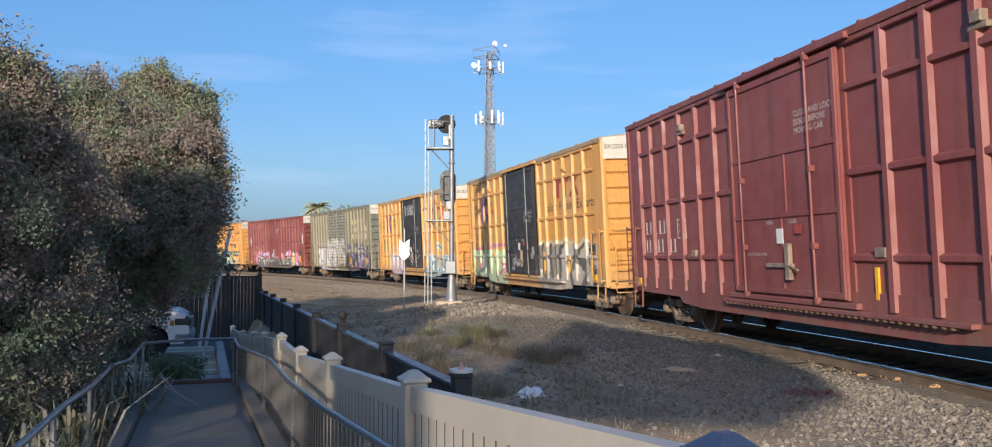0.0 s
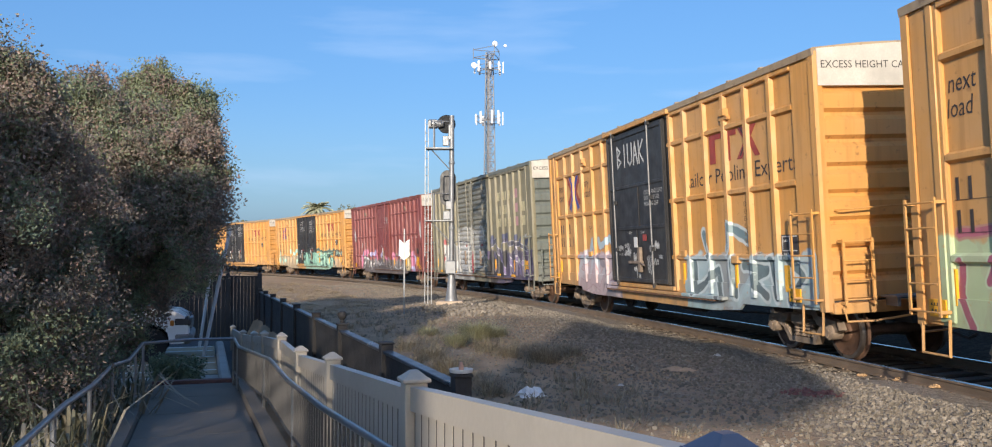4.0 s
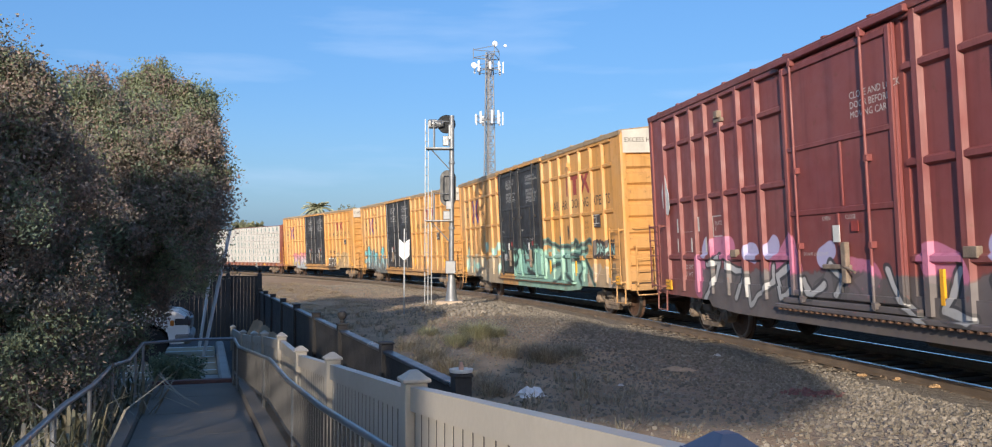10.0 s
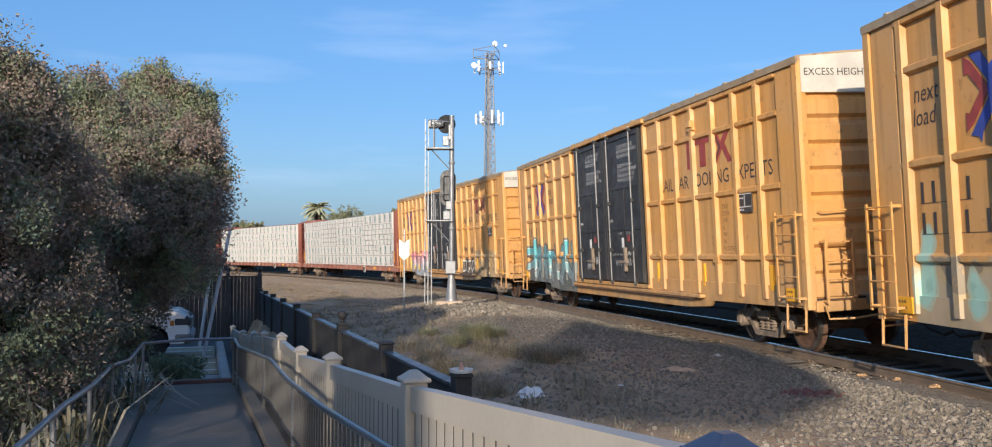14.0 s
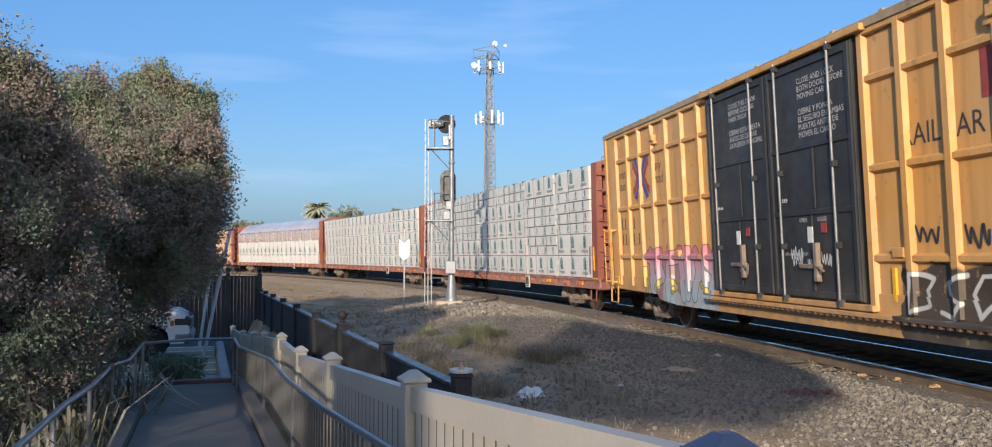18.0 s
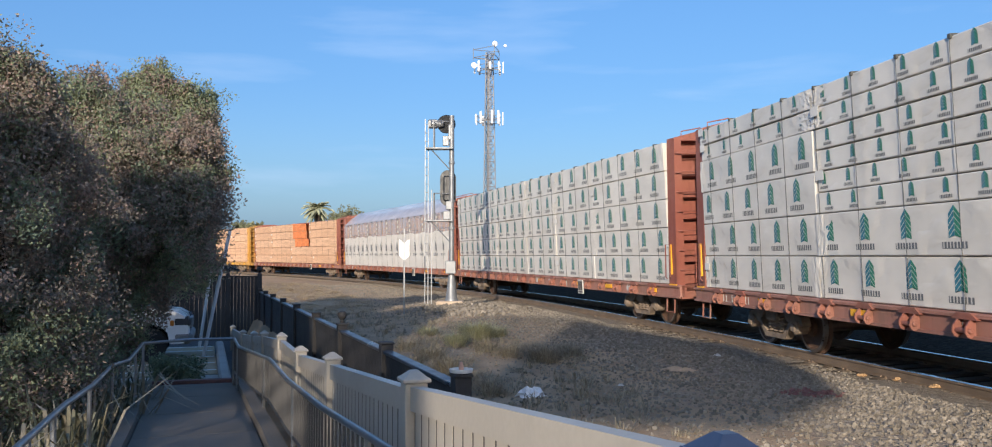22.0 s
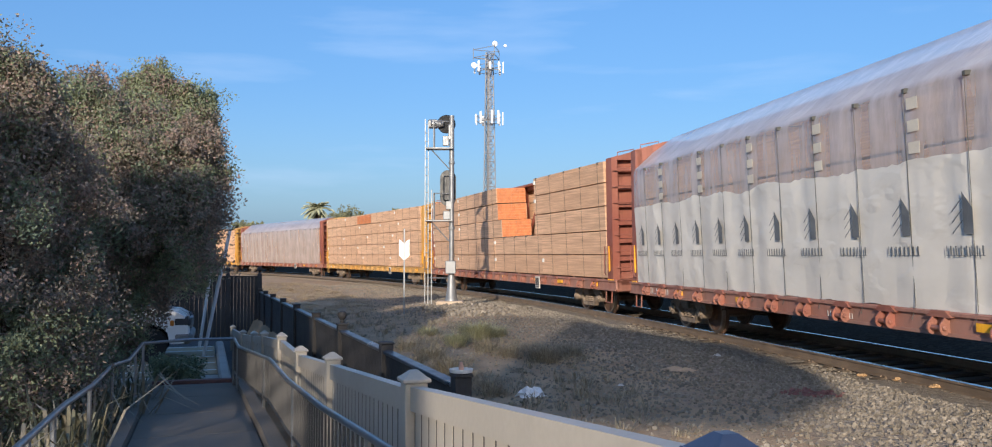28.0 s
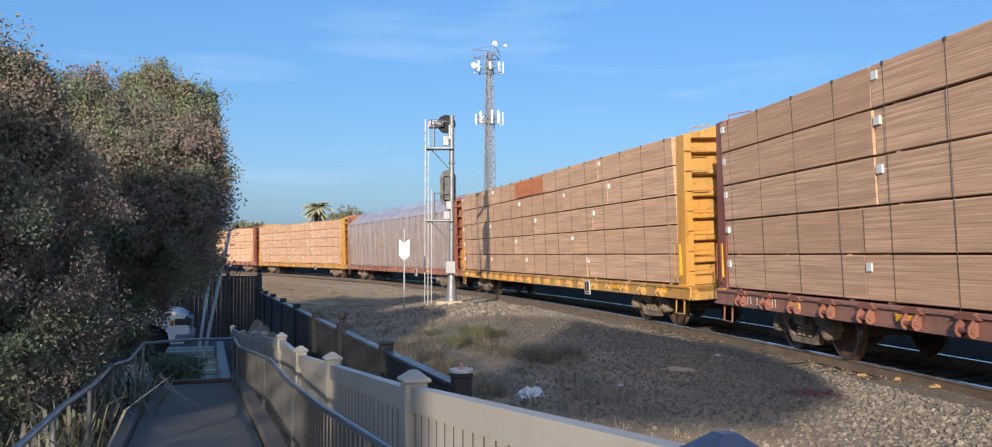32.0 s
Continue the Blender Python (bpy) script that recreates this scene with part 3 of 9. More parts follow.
thing("walkway", "shaded grey concrete ramp between two pipe railings", "walkway", None, "", "structure", g, M_CONC)


def slab_along(name, label, pts, w, h0, h1, mt, cat="kerb"):
    g = Geo()
    for (p0, q0), (p1, q1) in zip(pts[:-1], pts[1:]):
        vs = [pq(p, q + e, ramp_z(p) + dz) for dz in (h0, h1) for p, q, e in ((p0, q0, -w / 2), (p0, q0, w / 2), (p1, q1, w / 2), (p1, q1, -w / 2))]
        g.add(vs, [(0, 1, 2, 3), (4, 7, 6, 5), (0, 4, 5, 1), (1, 5, 6, 2), (2, 6, 7, 3), (3, 7, 4, 0)])
    return thing(name, label, cat, None, "", "structure", g, mt)


slab_along("kerb_right", "low concrete kerb along the ramp", [(-3, 0.74), (5, 0.74), (10, 0.74), (16, 0.70)], 0.16, -0.14, 0.11, M_CONC)
slab_along("kerb_left", "low concrete kerb beside the planting bed", [(-3, -0.75), (10, -0.75), (16, -0.78)], 0.15, -0.14, 0.09, M_CONC)


def railing(name, label, pts, posts, low=True):
    """Pipe railing through (p, q, height) points, posts at the given stations."""
    rl = thing(name, label, "railing")
    P = [pq(p, q, ramp_z(p) + h) for p, q, h in pts]
    part("handrail", Geo().tube(P, 0.024, 10), M_RAILING, rl, "", True)

    def at(p):
        for (p0, q0, h0), (p1, q1, h1) in zip(pts[:-1], pts[1:]):
            if p0 <= p <= p1:
                f = (p - p0) / (p1 - p0)
                return q0 + (q1 - q0) * f, h0 + (h1 - h0) * f
        return pts[-1][1], pts[-1][2]
    for p in posts:
        q, h = at(p)
        part("post", Geo().tube([pq(p, q, ramp_z(p) - 0.1), pq(p, q, ramp_z(p) + h)], 0.022, 8), M_RAILING, rl, "", True)
    if low:
        L = [pq(p, q, ramp_z(p) + 0.24) for p, q, h in pts]
        part("bottom_rail", Geo().tube(L, 0.018, 8), M_DARKRAIL, rl, "", True)
        k = 0
        p = pts[0][0] + 0.12
        while p < pts[-1][0]:
            q, h = at(p)
            if p > 2.5:
                part("baluster", Geo().box(-0.007, 0.007, -0.007, 0.007, 0.24, h - 0.02, 0, Matrix.Translation(pq(p, q, ramp_z(p)))), M_DARKRAIL, rl)
            p += 0.13
    return rl


railing("ramp_railing", "grey pipe railing with thin balusters beside the vinyl fence", [(1.0, 1.0, 0.72), (4.5, 0.95, 0.74), (6.5, 0.86, 0.72), (8.7, 0.83, 0.71), (11.0, 0.84, 0.74), (14.5, 0.62, 0.70), (15.6, 0.60, 0.77)], (1.2, 3.0, 5.0, 8.2, 11.5, 14.6))
railing("planting_bed_railing", "bare galvanised pipe railing along the planting bed", [(2.0, -0.98, 0.74), (5.1, -0.95, 0.70), (7.4, -0.95, 0.72), (9.3, -0.95, 0.68), (11.4, -0.95, 0.71), (12.9, -0.87, 0.66), (14.4, -0.78, 0.80)], (3.0, 5.9, 6.9, 9.1, 11.4, 13.6), False)
g = Geo().tube([pq(14.4, -0.78, ramp_z(14.4) + 0.80), pq(15.0, -0.1, ramp_z(15.0) + 0.81), pq(15.6, 0.60, ramp_z(15.6) + 0.77)], 0.024, 10)
cross = thing("cross_railing", "pipe rail across the foot of the ramp", "railing")
part("handrail", g, M_RAILING, cross, "", True)
for p, q in ((14.4, -0.77), (15.6, 0.59)):
    part("post", Geo().tube([pq(p, q, ramp_z(p) - 0.15), pq(p, q, ramp_z(p) + 0.79)], 0.022, 8), M_RAILING, cross, "", True)


# ---- fences ----
def vinyl_fence():
    fence = thing("vinyl_fence", "grey-beige vinyl fence with capped posts stepping down the ramp", "fence")
    posts = [(1.74, 1.14, 1.265), (4.8, 1.145, 1.03), (7.95, 1.15, 0.80), (10.5, 1.15, 0.61), (13.1, 1.16, 0.55), (16.4, 1.15, 0.31), (19.4, 1.15, 0.06), (22.0, 1.05, -0.12), (24.4, 0.9, -0.18)]
    rot = Matrix.Rotation(-WALK_DIR, 4, "Z")
    for i, (p, q, z) in enumerate(posts):
        base = Matrix.Translation(pq(p, q, 0)) @ rot
        po = part("post", Geo().box(-0.063, 0.063, -0.063, 0.063, -1.0, z - 0.06, 0.006, base), M_VINYL if i else M_BLUECAP, fence)
        g = Geo().box(-0.08, 0.08, -0.08, 0.08, z - 0.06, z - 0.035, 0.006, base)
        g.add([base @ Vector(v) for v in ((-0.07, -0.07, z - 0.035), (0.07, -0.07, z - 0.035), (0.07, 0.07, z - 0.035), (-0.07, 0.07, z - 0.035), (-0.02, -0.02, z + 0.005), (0.02, -0.02, z + 0.005), (0.02, 0.02, z + 0.005), (-0.02, 0.02, z + 0.005))],
              [(0, 1, 5, 4), (1, 2, 6, 5), (2, 3, 7, 6), (3, 0, 4, 7), (4, 5, 6, 7)])
        part("post_cap", g, M_VINYL if i else M_BLUECAP, po)
    for (p0, q0, z0), (p1, q1, z1) in zip(posts[:-1], posts[1:]):
        a, b = p0 + 0.065, p1 - 0.065
        dq = (q1 - q0) / (p1 - p0)
        za, zb = z0 - 0.10, z1 - 0.10
        if p0 < 2:
            za, zb = z0 - 0.05, z1 - 0.085

        def bar(t0, t1, w):
            vs = []
            for dz in (0, 1):
                for p, e in ((a, -w), (a, w), (b, w), (b, -w)):
                    f = (p - p0) / (p1 - p0)
                    top = za + (zb - za) * f
                    vs.append(pq(p, q0 + dq * (p - p0) + e, top + (t1 if dz else t0)))
            return Geo().add(vs, [(0, 1, 2, 3), (4, 7, 6, 5), (0, 4, 5, 1), (1, 5, 6, 2), (2, 6, 7, 3), (3, 7, 4, 0)])
        part("top_rail", bar(-0.13, 0.0, 0.036), M_VINYL, fence)
        part("groove_board", bar(-0.90, -0.12, 0.0096), M_GROOVE, fence)
        part("bottom_rail", bar(-1.02, -0.88, 0.026), M_VINYL, fence)
        n = int((b - a) / 0.15)
        for k in range(n):
            s0 = a + (b - a) * k / n + 0.014
            s1 = a + (b - a) * (k + 1) / n - 0.014
            vs = []
            for dz in (0, 1):
                for p, e in ((s0, -0.011), (s0, 0.011), (s1, 0.011), (s1, -0.011)):
                    top = za + (zb - za) * (p - p0) / (p1 - p0)
                    vs.append(pq(p, q0 + dq * (p - p0) + e, top - (0.13 if dz else 0.88)))
            part("picket", Geo().add(vs, [(0, 1, 2, 3), (4, 7, 6, 5), (0, 4, 5, 1), (1, 5, 6, 2), (2, 6, 7, 3), (3, 7, 4, 0)]), M_VINYL, fence)


# dark strips between pickets: the grooves' shade painted as a colour
M_GROOVE = plain("shaded_groove", (0.11, 0.10, 0.09), 0.7, 0, 0.3, 3, 30)
# nearest post only: the sky's blue reflection is put into its dark colour
M_BLUECAP = plain("sky_tinted_dark_post", (0.03, 0.045, 0.09), 0.35, 0, 0.25, 4, 30, 0.05)
vinyl_fence()


def black_fence():
    fence = thing("black_fence", "black board fence, square posts, flat cap rail tinted as sky-lit", "fence")
    ps = [6.3, 9.05, 12.0, 14.75, 17.8, 20.7, 23.6, 26.2, 28.4]
    q = 1.86

    def top_at(p):
        return 0.71 - 0.0075 * (p - 6)
    rot = Matrix.Rotation(-WALK_DIR, 4, "Z")
    for i, p in enumerate(ps):
        base = Matrix.Translation(pq(p, q, top_at(p))) @ rot
        po = part("post", Geo().box(-0.065, 0.065, -0.065, 0.065, -1.9, 0.06, 0.006, base), M_BLACKFENCE, fence)
        part("post_cap", Geo().box(-0.075, 0.075, -0.075, 0.075, 0.06, 0.09, 0.01, base), M_BLACKFENCE, po)
        if i == 2:
            part("finial", Geo().turned([(0.03, 0.09), (0.035, 0.12), (0.025, 0.13), (0.055, 0.16), (0.066, 0.195), (0.055, 0.235), (0.02, 0.255)], base, 14), M_BLACKFENCE, po, "", True)
    for a, b in zip(ps[:-1], ps[1:]):
        lean = Matrix.Identity(4)
        lean[2][1] = -0.0075
        mid = Matrix.Translation(pq((a + b) / 2, q, top_at((a + b) / 2))) @ rot @ lean
        h = (b - a) / 2 - 0.066
        part("cap_rail", Geo().box(-0.05, 0.05, -h, h, -0.03, 0.005, 0.006, mid), M_CAPRAIL, fence)
        part("upper_rail", Geo().box(-0.022, 0.022, -h, h, -0.15, -0.03, 0.004, mid), M_BLACKFENCE, fence)
        part("lower_rail", Geo().box(-0.022, 0.022, -h, h, -1.76, -1.64, 0.004, mid), M_BLACKFENCE, fence)
        n = 19
        for k in range(n):
            s0, s1 = -h + 2 * h * k / n + 0.003, -h + 2 * h * (k + 1) / n - 0.003
            part("board", Geo().box(-0.012, 0.012, s0, s1, -1.64, -0.15, 0, mid), M_BLACKFENCE, fence)


black_fence()


def corner_fence():
    """The taller run that closes the parking bay, with ball-topped posts."""
    fence = thing("corner_fence", "tall black board fence with ball finials behind the parking bay", "fence")
    rot = Matrix.Rotation(-WALK_DIR, 4, "Z")
    qs = [1.86, 0.9, -0.3, -1.6, -3.0, -4.4]
    p, top = 28.9, 1.03
    for i, q in enumerate(qs):
        base = Matrix.Translation(pq(p, q, 0)) @ rot
        po = part("post", Geo().box(-0.07, 0.07, -0.07, 0.07, -1.2, top + 0.05, 0.006, base), M_BLACKFENCE, fence)
        part("finial", Geo().turned([(0.06, top + 0.05), (0.04, top + 0.09), (0.03, top + 0.11), (0.07, top + 0.15), (0.085, top + 0.2), (0.07, top + 0.25), (0.02, top + 0.28)], base, 14), M_BLACKFENCE, po, "", True)
    for a, b in zip(qs[:-1], qs[1:]):
        mid = Matrix.Translation(pq(p, (a + b) / 2, 0)) @ rot
        h = abs(a - b) / 2 - 0.07
        part("cap_rail", Geo().box(-h, h, -0.05, 0.05, top - 0.04, top, 0.006, mid), M_BLACKFENCE, fence)
        n = 8
        for k in range(n):
            part("board", Geo().box(-h + 2 * h * k / n + 0.004, -h + 2 * h * (k + 1) / n - 0.004, -0.014, 0.014, -1.15, top - 0.04, 0, mid), M_BLACKFENCE, fence)


corner_fence()

# ---- parking bay ----
g = Geo()
park_z = ramp_z(17) - 0.11
vs = [pq(16.2, -9, park_z), pq(16.2, 1.7, park_z), pq(19, 1.7, park_z - 0.12), pq(28.5, 1.7, -0.86), pq(28.5, -20, -0.86), pq(19, -12, park_z - 0.12)]
g.add(vs + [v - Vector((0, 0, 0.3)) for v in vs], [(0, 1, 2, 5), (5, 2, 3, 4)] + [(6, 11, 8, 7), (11, 10, 9, 8)])
thing("parking_bay", "worn asphalt parking bay in dappled shade", "parking", None, "", "structure", g, M_ASPHALT)
slab_along("kerb_cross", "concrete kerb at the foot of the ramp", [(16.0, 0.0), (16.25, 0.0)], 1.5, -0.2, 0.06, plain("faded_red_kerb_paint", (0.20, 0.10, 0.085), 0.8, 0, 0.3, 3, 40, 0.3))


# ---- signal mast ----
M_FOOTING = plain("tan_concrete", (0.52, 0.40, 0.29), 0.85, 0, 0.25, 2, 50, 0.3)


def signal_mast():
    s = thing("signal_mast", "grey steel railway signal mast with two dark heads and a ladder", "railway signal", Matrix.Translation(MAST))
    part("foundation", Geo().box(-0.52, 0.42, -0.42, 0.42, -0.5, 0.10, 0.03), M_FOOTING, s)
    part("base_casting", Geo().turned([(0.23, 0.10), (0.23, 0.14), (0.2, 0.2), (0.14, 0.75), (0.11, 0.98), (0.105, 1.02)], None, 16), M_STEEL, s, "", True)
    for a in (45, 135, 225, 315):
        part("base_fin", Geo().box(0.1, 0.19, -0.012, 0.012, 0.08, 0.5, 0, pose(0, 0, 0, 0, 0, a)), M_STEEL, s)
    part("mast", Geo().tube([(0, 0, 0.6), (0, 0, 6.62)], 0.088, 14), M_STEEL, s, "", True)
    part("junction_box", Geo().box(-0.2, 0.16, -0.26, -0.09, 1.05, 1.5, 0.02), M_STEEL, s)
    for z, nm in ((3.55, 0), (1.3, 0), (4.9, 0), (2.6, 0)):
        part("clamp", Geo().turned([(0.1, z), (0.11, z + 0.02), (0.11, z + 0.08), (0.1, z + 0.1)], None, 14), M_STEEL, s)
    # upper head, turned half away
    hd = part("upper_signal_head", Geo().turned([(0.02, 0.0), (0.31, 0.0), (0.33, 0.03), (0.31, 0.05), (0.12, 0.10), (0.02, 0.1)], pose(-0.2, 0.22, 6.35, -80, 0, 10), 28), M_DARKSTEEL, s, "round dark signal background", True)
    part("lamp_housing", Geo().box(-0.85, -0.5, 0.02, 0.3, 6.2, 6.5, 0.04).turned([(0.1, 0), (0.13, 0.1), (0.13, 0.4), (0.16, 0.45)], pose(-0.3, 0.1, 6.35, 0, -90), 14), M_STEEL, hd)
    part("bracket", Geo().box(-0.12, -0.02, -0.1, 0.1, 5.75, 6.3, 0.02).box(-0.32, -0.1, -0.06, 0.06, 5.55, 5.9, 0.02), M_STEEL, s)
    # lower head: oblong with rounded ends
    out = [(0.28 * math.cos(a), 0.36 + 0.28 * math.sin(a)) for a in np.linspace(0, math.pi, 12)] + [(0.28 * math.cos(a), -0.36 + 0.28 * math.sin(a)) for a in np.linspace(math.pi, 2 * math.pi, 12)]
    g = Geo().prism([(x - 0.14, z + 4.07) for x, z in out], 0.16, 0.22)
    hd = part("lower_signal_head", g, M_DARKSTEEL, s, "tall dark signal background")
    part("lamp_housing", Geo().box(-0.3, 0.06, 0.0, 0.16, 3.6, 4.5, 0.05), M_DARKSTEEL, hd)
    part("bracket", Geo().box(-0.2, 0.0, -0.1, 0.1, 3.3, 3.6, 0.02).box(-0.3, -0.05, -0.05, 0.05, 2.95, 3.25, 0.02), M_STEEL, s)
    # service platforms with braces and rails
    for z in (5.42, 2.88):
        pl = part("platform", Geo().box(-0.9, 0.05, -0.25, 0.25, z, z + 0.05, 0.008), M_STEEL, s)
        part("brace", Geo().tube([(-0.72, 0, z), (-0.06, 0, z - 0.72)], 0.022, 6), M_STEEL, pl)
        part("guard_rail", Geo().tube([(-0.62, -0.22, z + 0.05), (-0.62, -0.22, z + 0.98), (-0.62, 0.22, z + 0.98), (-0.62, 0.22, z + 0.05)], 0.02, 6).tube([(-0.62, -0.22, z + 0.98), (-0.1, -0.1, z + 0.98)], 0.016, 6), M_STEEL, pl)
    lad = part("ladder", Geo().box(-0.95, -0.92, -0.02, 0.02, 0.0, 6.5).box(-0.72, -0.69, -0.02, 0.02, 0.0, 4.0), M_STEEL, s)
    part("ladder_stile", Geo().box(-0.84, -0.81, -0.02, 0.02, 0.0, 6.4), M_STEEL, lad)
    for k in range(21):
        part("rung", Geo().tube([(-0.935, 0, 0.3 + k * 0.3), (-0.825, 0, 0.3 + k * 0.3)], 0.011, 5), M_STEEL, lad)
    for z in (2.9, 5.44, 0.9):
        part("ladder_tie", Geo().tube([(-0.82, 0, z), (0, 0, z)], 0.016, 6), M_STEEL, lad)


signal_mast()


def marker_post():
    """Reflective arrow-shaped marker on a post."""
    b = Vector((-3.02, 29.0, -0.2))
    s = thing("marker_post", "steel post with a pair of white reflective chevron plates", "marker", Matrix.Translation(b))
    part("post", Geo().box(-0.025, 0.025, -0.02, 0.02, -0.3, 2.75, 0.006), M_STEEL, s)
    n = Nodes("white_retroreflective_sheet")
    m = n.out(n.mix(n.range(n.noise(12, 2), 0.4, 0.6), (0.86, 0.86, 0.84), (0.78, 0.78, 0.76)), 0.3, 0.0)
    for sg in (-1, 1):
        part("reflective_plate", Geo().prism([(sg * 0.015, 1.72), (sg * 0.17, 1.86), (sg * 0.17, 2.40), (sg * 0.10, 2.36), (sg * 0.015, 2.26)], -0.035, -0.028), m, s)


marker_post()


# ---- lattice tower ----
def lattice_tower():
    D = 110.0
    x0 = -0.9
    tower = thing("cell_tower", "galvanised lattice radio tower with panel antennas and dishes", "tower", pose(x0, D, -0.25))
    H = 27.4
    legs = []
    for k in range(3):
        a = radians(90 + 120 * k + 15)
        legs.append((Vector((1.05 * math.cos(a), 1.05 * math.sin(a), 0)), Vector((0.52 * math.cos(a), 0.52 * math.sin(a), H))))
    for a, b in legs:
        part("leg", Geo().tube([a, b], 0.075, 8), M_TOWER, tower)
    n = 26
    for k in range(n):
        f0, f1 = k / n, (k + 1) / n
        g = Geo()
        for i in range(3):
            a, b = legs[i], legs[(i + 1) % 3]
            p0, p1 = a[0].lerp(a[1], f0), a[0].lerp(a[1], f1)
            q0, q1 = b[0].lerp(b[1], f0), b[0].lerp(b[1], f1)
            g.tube([p0, q1], 0.035, 5).tube([q0, p1], 0.035, 5).tube([p1, q1], 0.035, 5)
        part("lattice_bay", g, M_TOWER, tower)
    part("cable_run", Geo().box(-0.2, 0.1, -0.28, -0.18, 0, H - 1).box(0.2, 0.3, -0.2, -0.1, 0, H - 4), M_CABLE, tower)
    for z, r, n, tall in ((19.0, 1.55, 9, 1.7), (25.4, 1.6, 8, 1.3)):
        g = Geo()
        pts = [Vector((r * math.cos(a), r * math.sin(a), z)) for a in (radians(20 + 60 * i) for i in range(6))]
        for i in range(6):
            for dz in (-0.35, 0.35):
                g.tube([pts[i] + Vector((0, 0, dz)), pts[(i + 1) % 6] + Vector((0, 0, dz))], 0.04, 5)
            g.tube([Vector((0, 0, z)), pts[i]], 0.04, 5)
        fr = part("antenna_frame", g, M_TOWER, tower)
        rr = random.Random(int(z))
        for i in range(n):
            a = radians(360 * i / n + rr.uniform(-8, 8))
            p = Vector(((r + 0.2) * math.cos(a), (r + 0.2) * math.sin(a), z))
            hh = tall * rr.uniform(0.55, 1.0)
            part("panel_antenna", Geo().box(-0.14, 0.14, -0.08, 0.08, -hh / 2, hh / 2 + rr.uniform(0, 0.3), 0.04, Matrix.Translation(p) @ pose(0, 0, 0, 0, 0, math.degrees(a) + 90)), M_ANT, fr, "white panel antenna")
    g = Geo()
    for i in range(3):
        a = radians(50 + 120 * i)
        b = radians(170 + 120 * i)
        for dz in (26.9, 27.9):
            g.tube([(2.0 * math.cos(a), 2.0 * math.sin(a), dz), (2.0 * math.cos(b), 2.0 * math.sin(b), dz)], 0.045, 5)
        g.tube([(0, 0, 26.5), (2.0 * math.cos(a), 2.0 * math.sin(a), 26.9)], 0.05, 5).tube([(2.0 * math.cos(a), 2.0 * math.sin(a), 26.6), (2.0 * math.cos(a), 2.0 * math.sin(a), 28.1)], 0.05, 5)
    top = part("top_platform", g, M_TOWER, tower)
    for x, y, z, r in ((0.7, -1.1, 28.3, 0.35), (-1.9, -1.0, 25.6, 0.38), (2.0, -0.8, 28.1, 0.2)):
        part("dish_antenna", Geo().turned([(0.02, 0.0), (r * 0.9, 0.03), (r, 0.12), (r * 0.98, 0.2), (0.02, 0.26)], Matrix.Translation((x, y, z)) @ pose(0, 0, 0, 90, 0, 20), 18), M_ANT, tower, "white round dish antenna", True)


M_TOWER = plain("zinc_grey_lattice", (0.27, 0.28, 0.30), 0.55, 0.3, 0.15, 0.5, 5)
M_ANT = plain("white_radome", (0.78, 0.78, 0.78), 0.5, 0, 0.08, 1, 5)
M_CABLE = plain("grey_cable_bundle", (0.17, 0.17, 0.18), 0.6, 0, 0.2, 1, 5)
lattice_tower()


# ---- trees ----
def leaf_mesh(name, centres, radii, per, leaf, material, seed, flat=0.9):
    """Many small leaves in clumps, one mesh: every leaf a folded diamond."""
    r = np.random.RandomState(seed)
    C, R = np.array(centres, float), np.array(radii, float)
    N = len(C) * per
    d = r.randn(N, 3)
    d /= np.linalg.norm(d, axis=1)[:, None]
    d[:, 2] *= flat
    axis = r.randn(len(C), 3) * 0.7
    axis[:, 2] += 0.8
    axis /= np.linalg.norm(axis, axis=1)[:, None]
    AX = np.repeat(axis, per, 0)
    d = d * 0.62 + AX * (d * AX).sum(1)[:, None] * 0.95          # every clump is a spray along its twig
    pos = np.repeat(C, per, 0) + d * np.repeat(R, per)[:, None] * (0.25 + 0.75 * r.rand(N, 1) ** 0.6)
    a = r.randn(N, 3)
    a[:, 2] -= 0.2
    a /= np.linalg.norm(a, axis=1)[:, None]
    b = np.cross(a, r.randn(N, 3))
    b /= np.linalg.norm(b, axis=1)[:, None]
    nrm = np.cross(a, b)
    L = leaf * (0.6 + 0.8 * r.rand(N, 1))
    v = np.stack([pos - a * L * 0.5, pos + b * L * 0.27 + nrm * L * 0.08, pos + a * L * 0.5, pos - b * L * 0.27 + nrm * L * 0.08], 1).reshape(-1, 3)
    f = np.arange(N * 4).reshape(-1, 4)
    me = bpy.data.meshes.new(name)
    me.from_pydata(v.tolist(), [], f.tolist())
    me.materials.append(material)
    return me


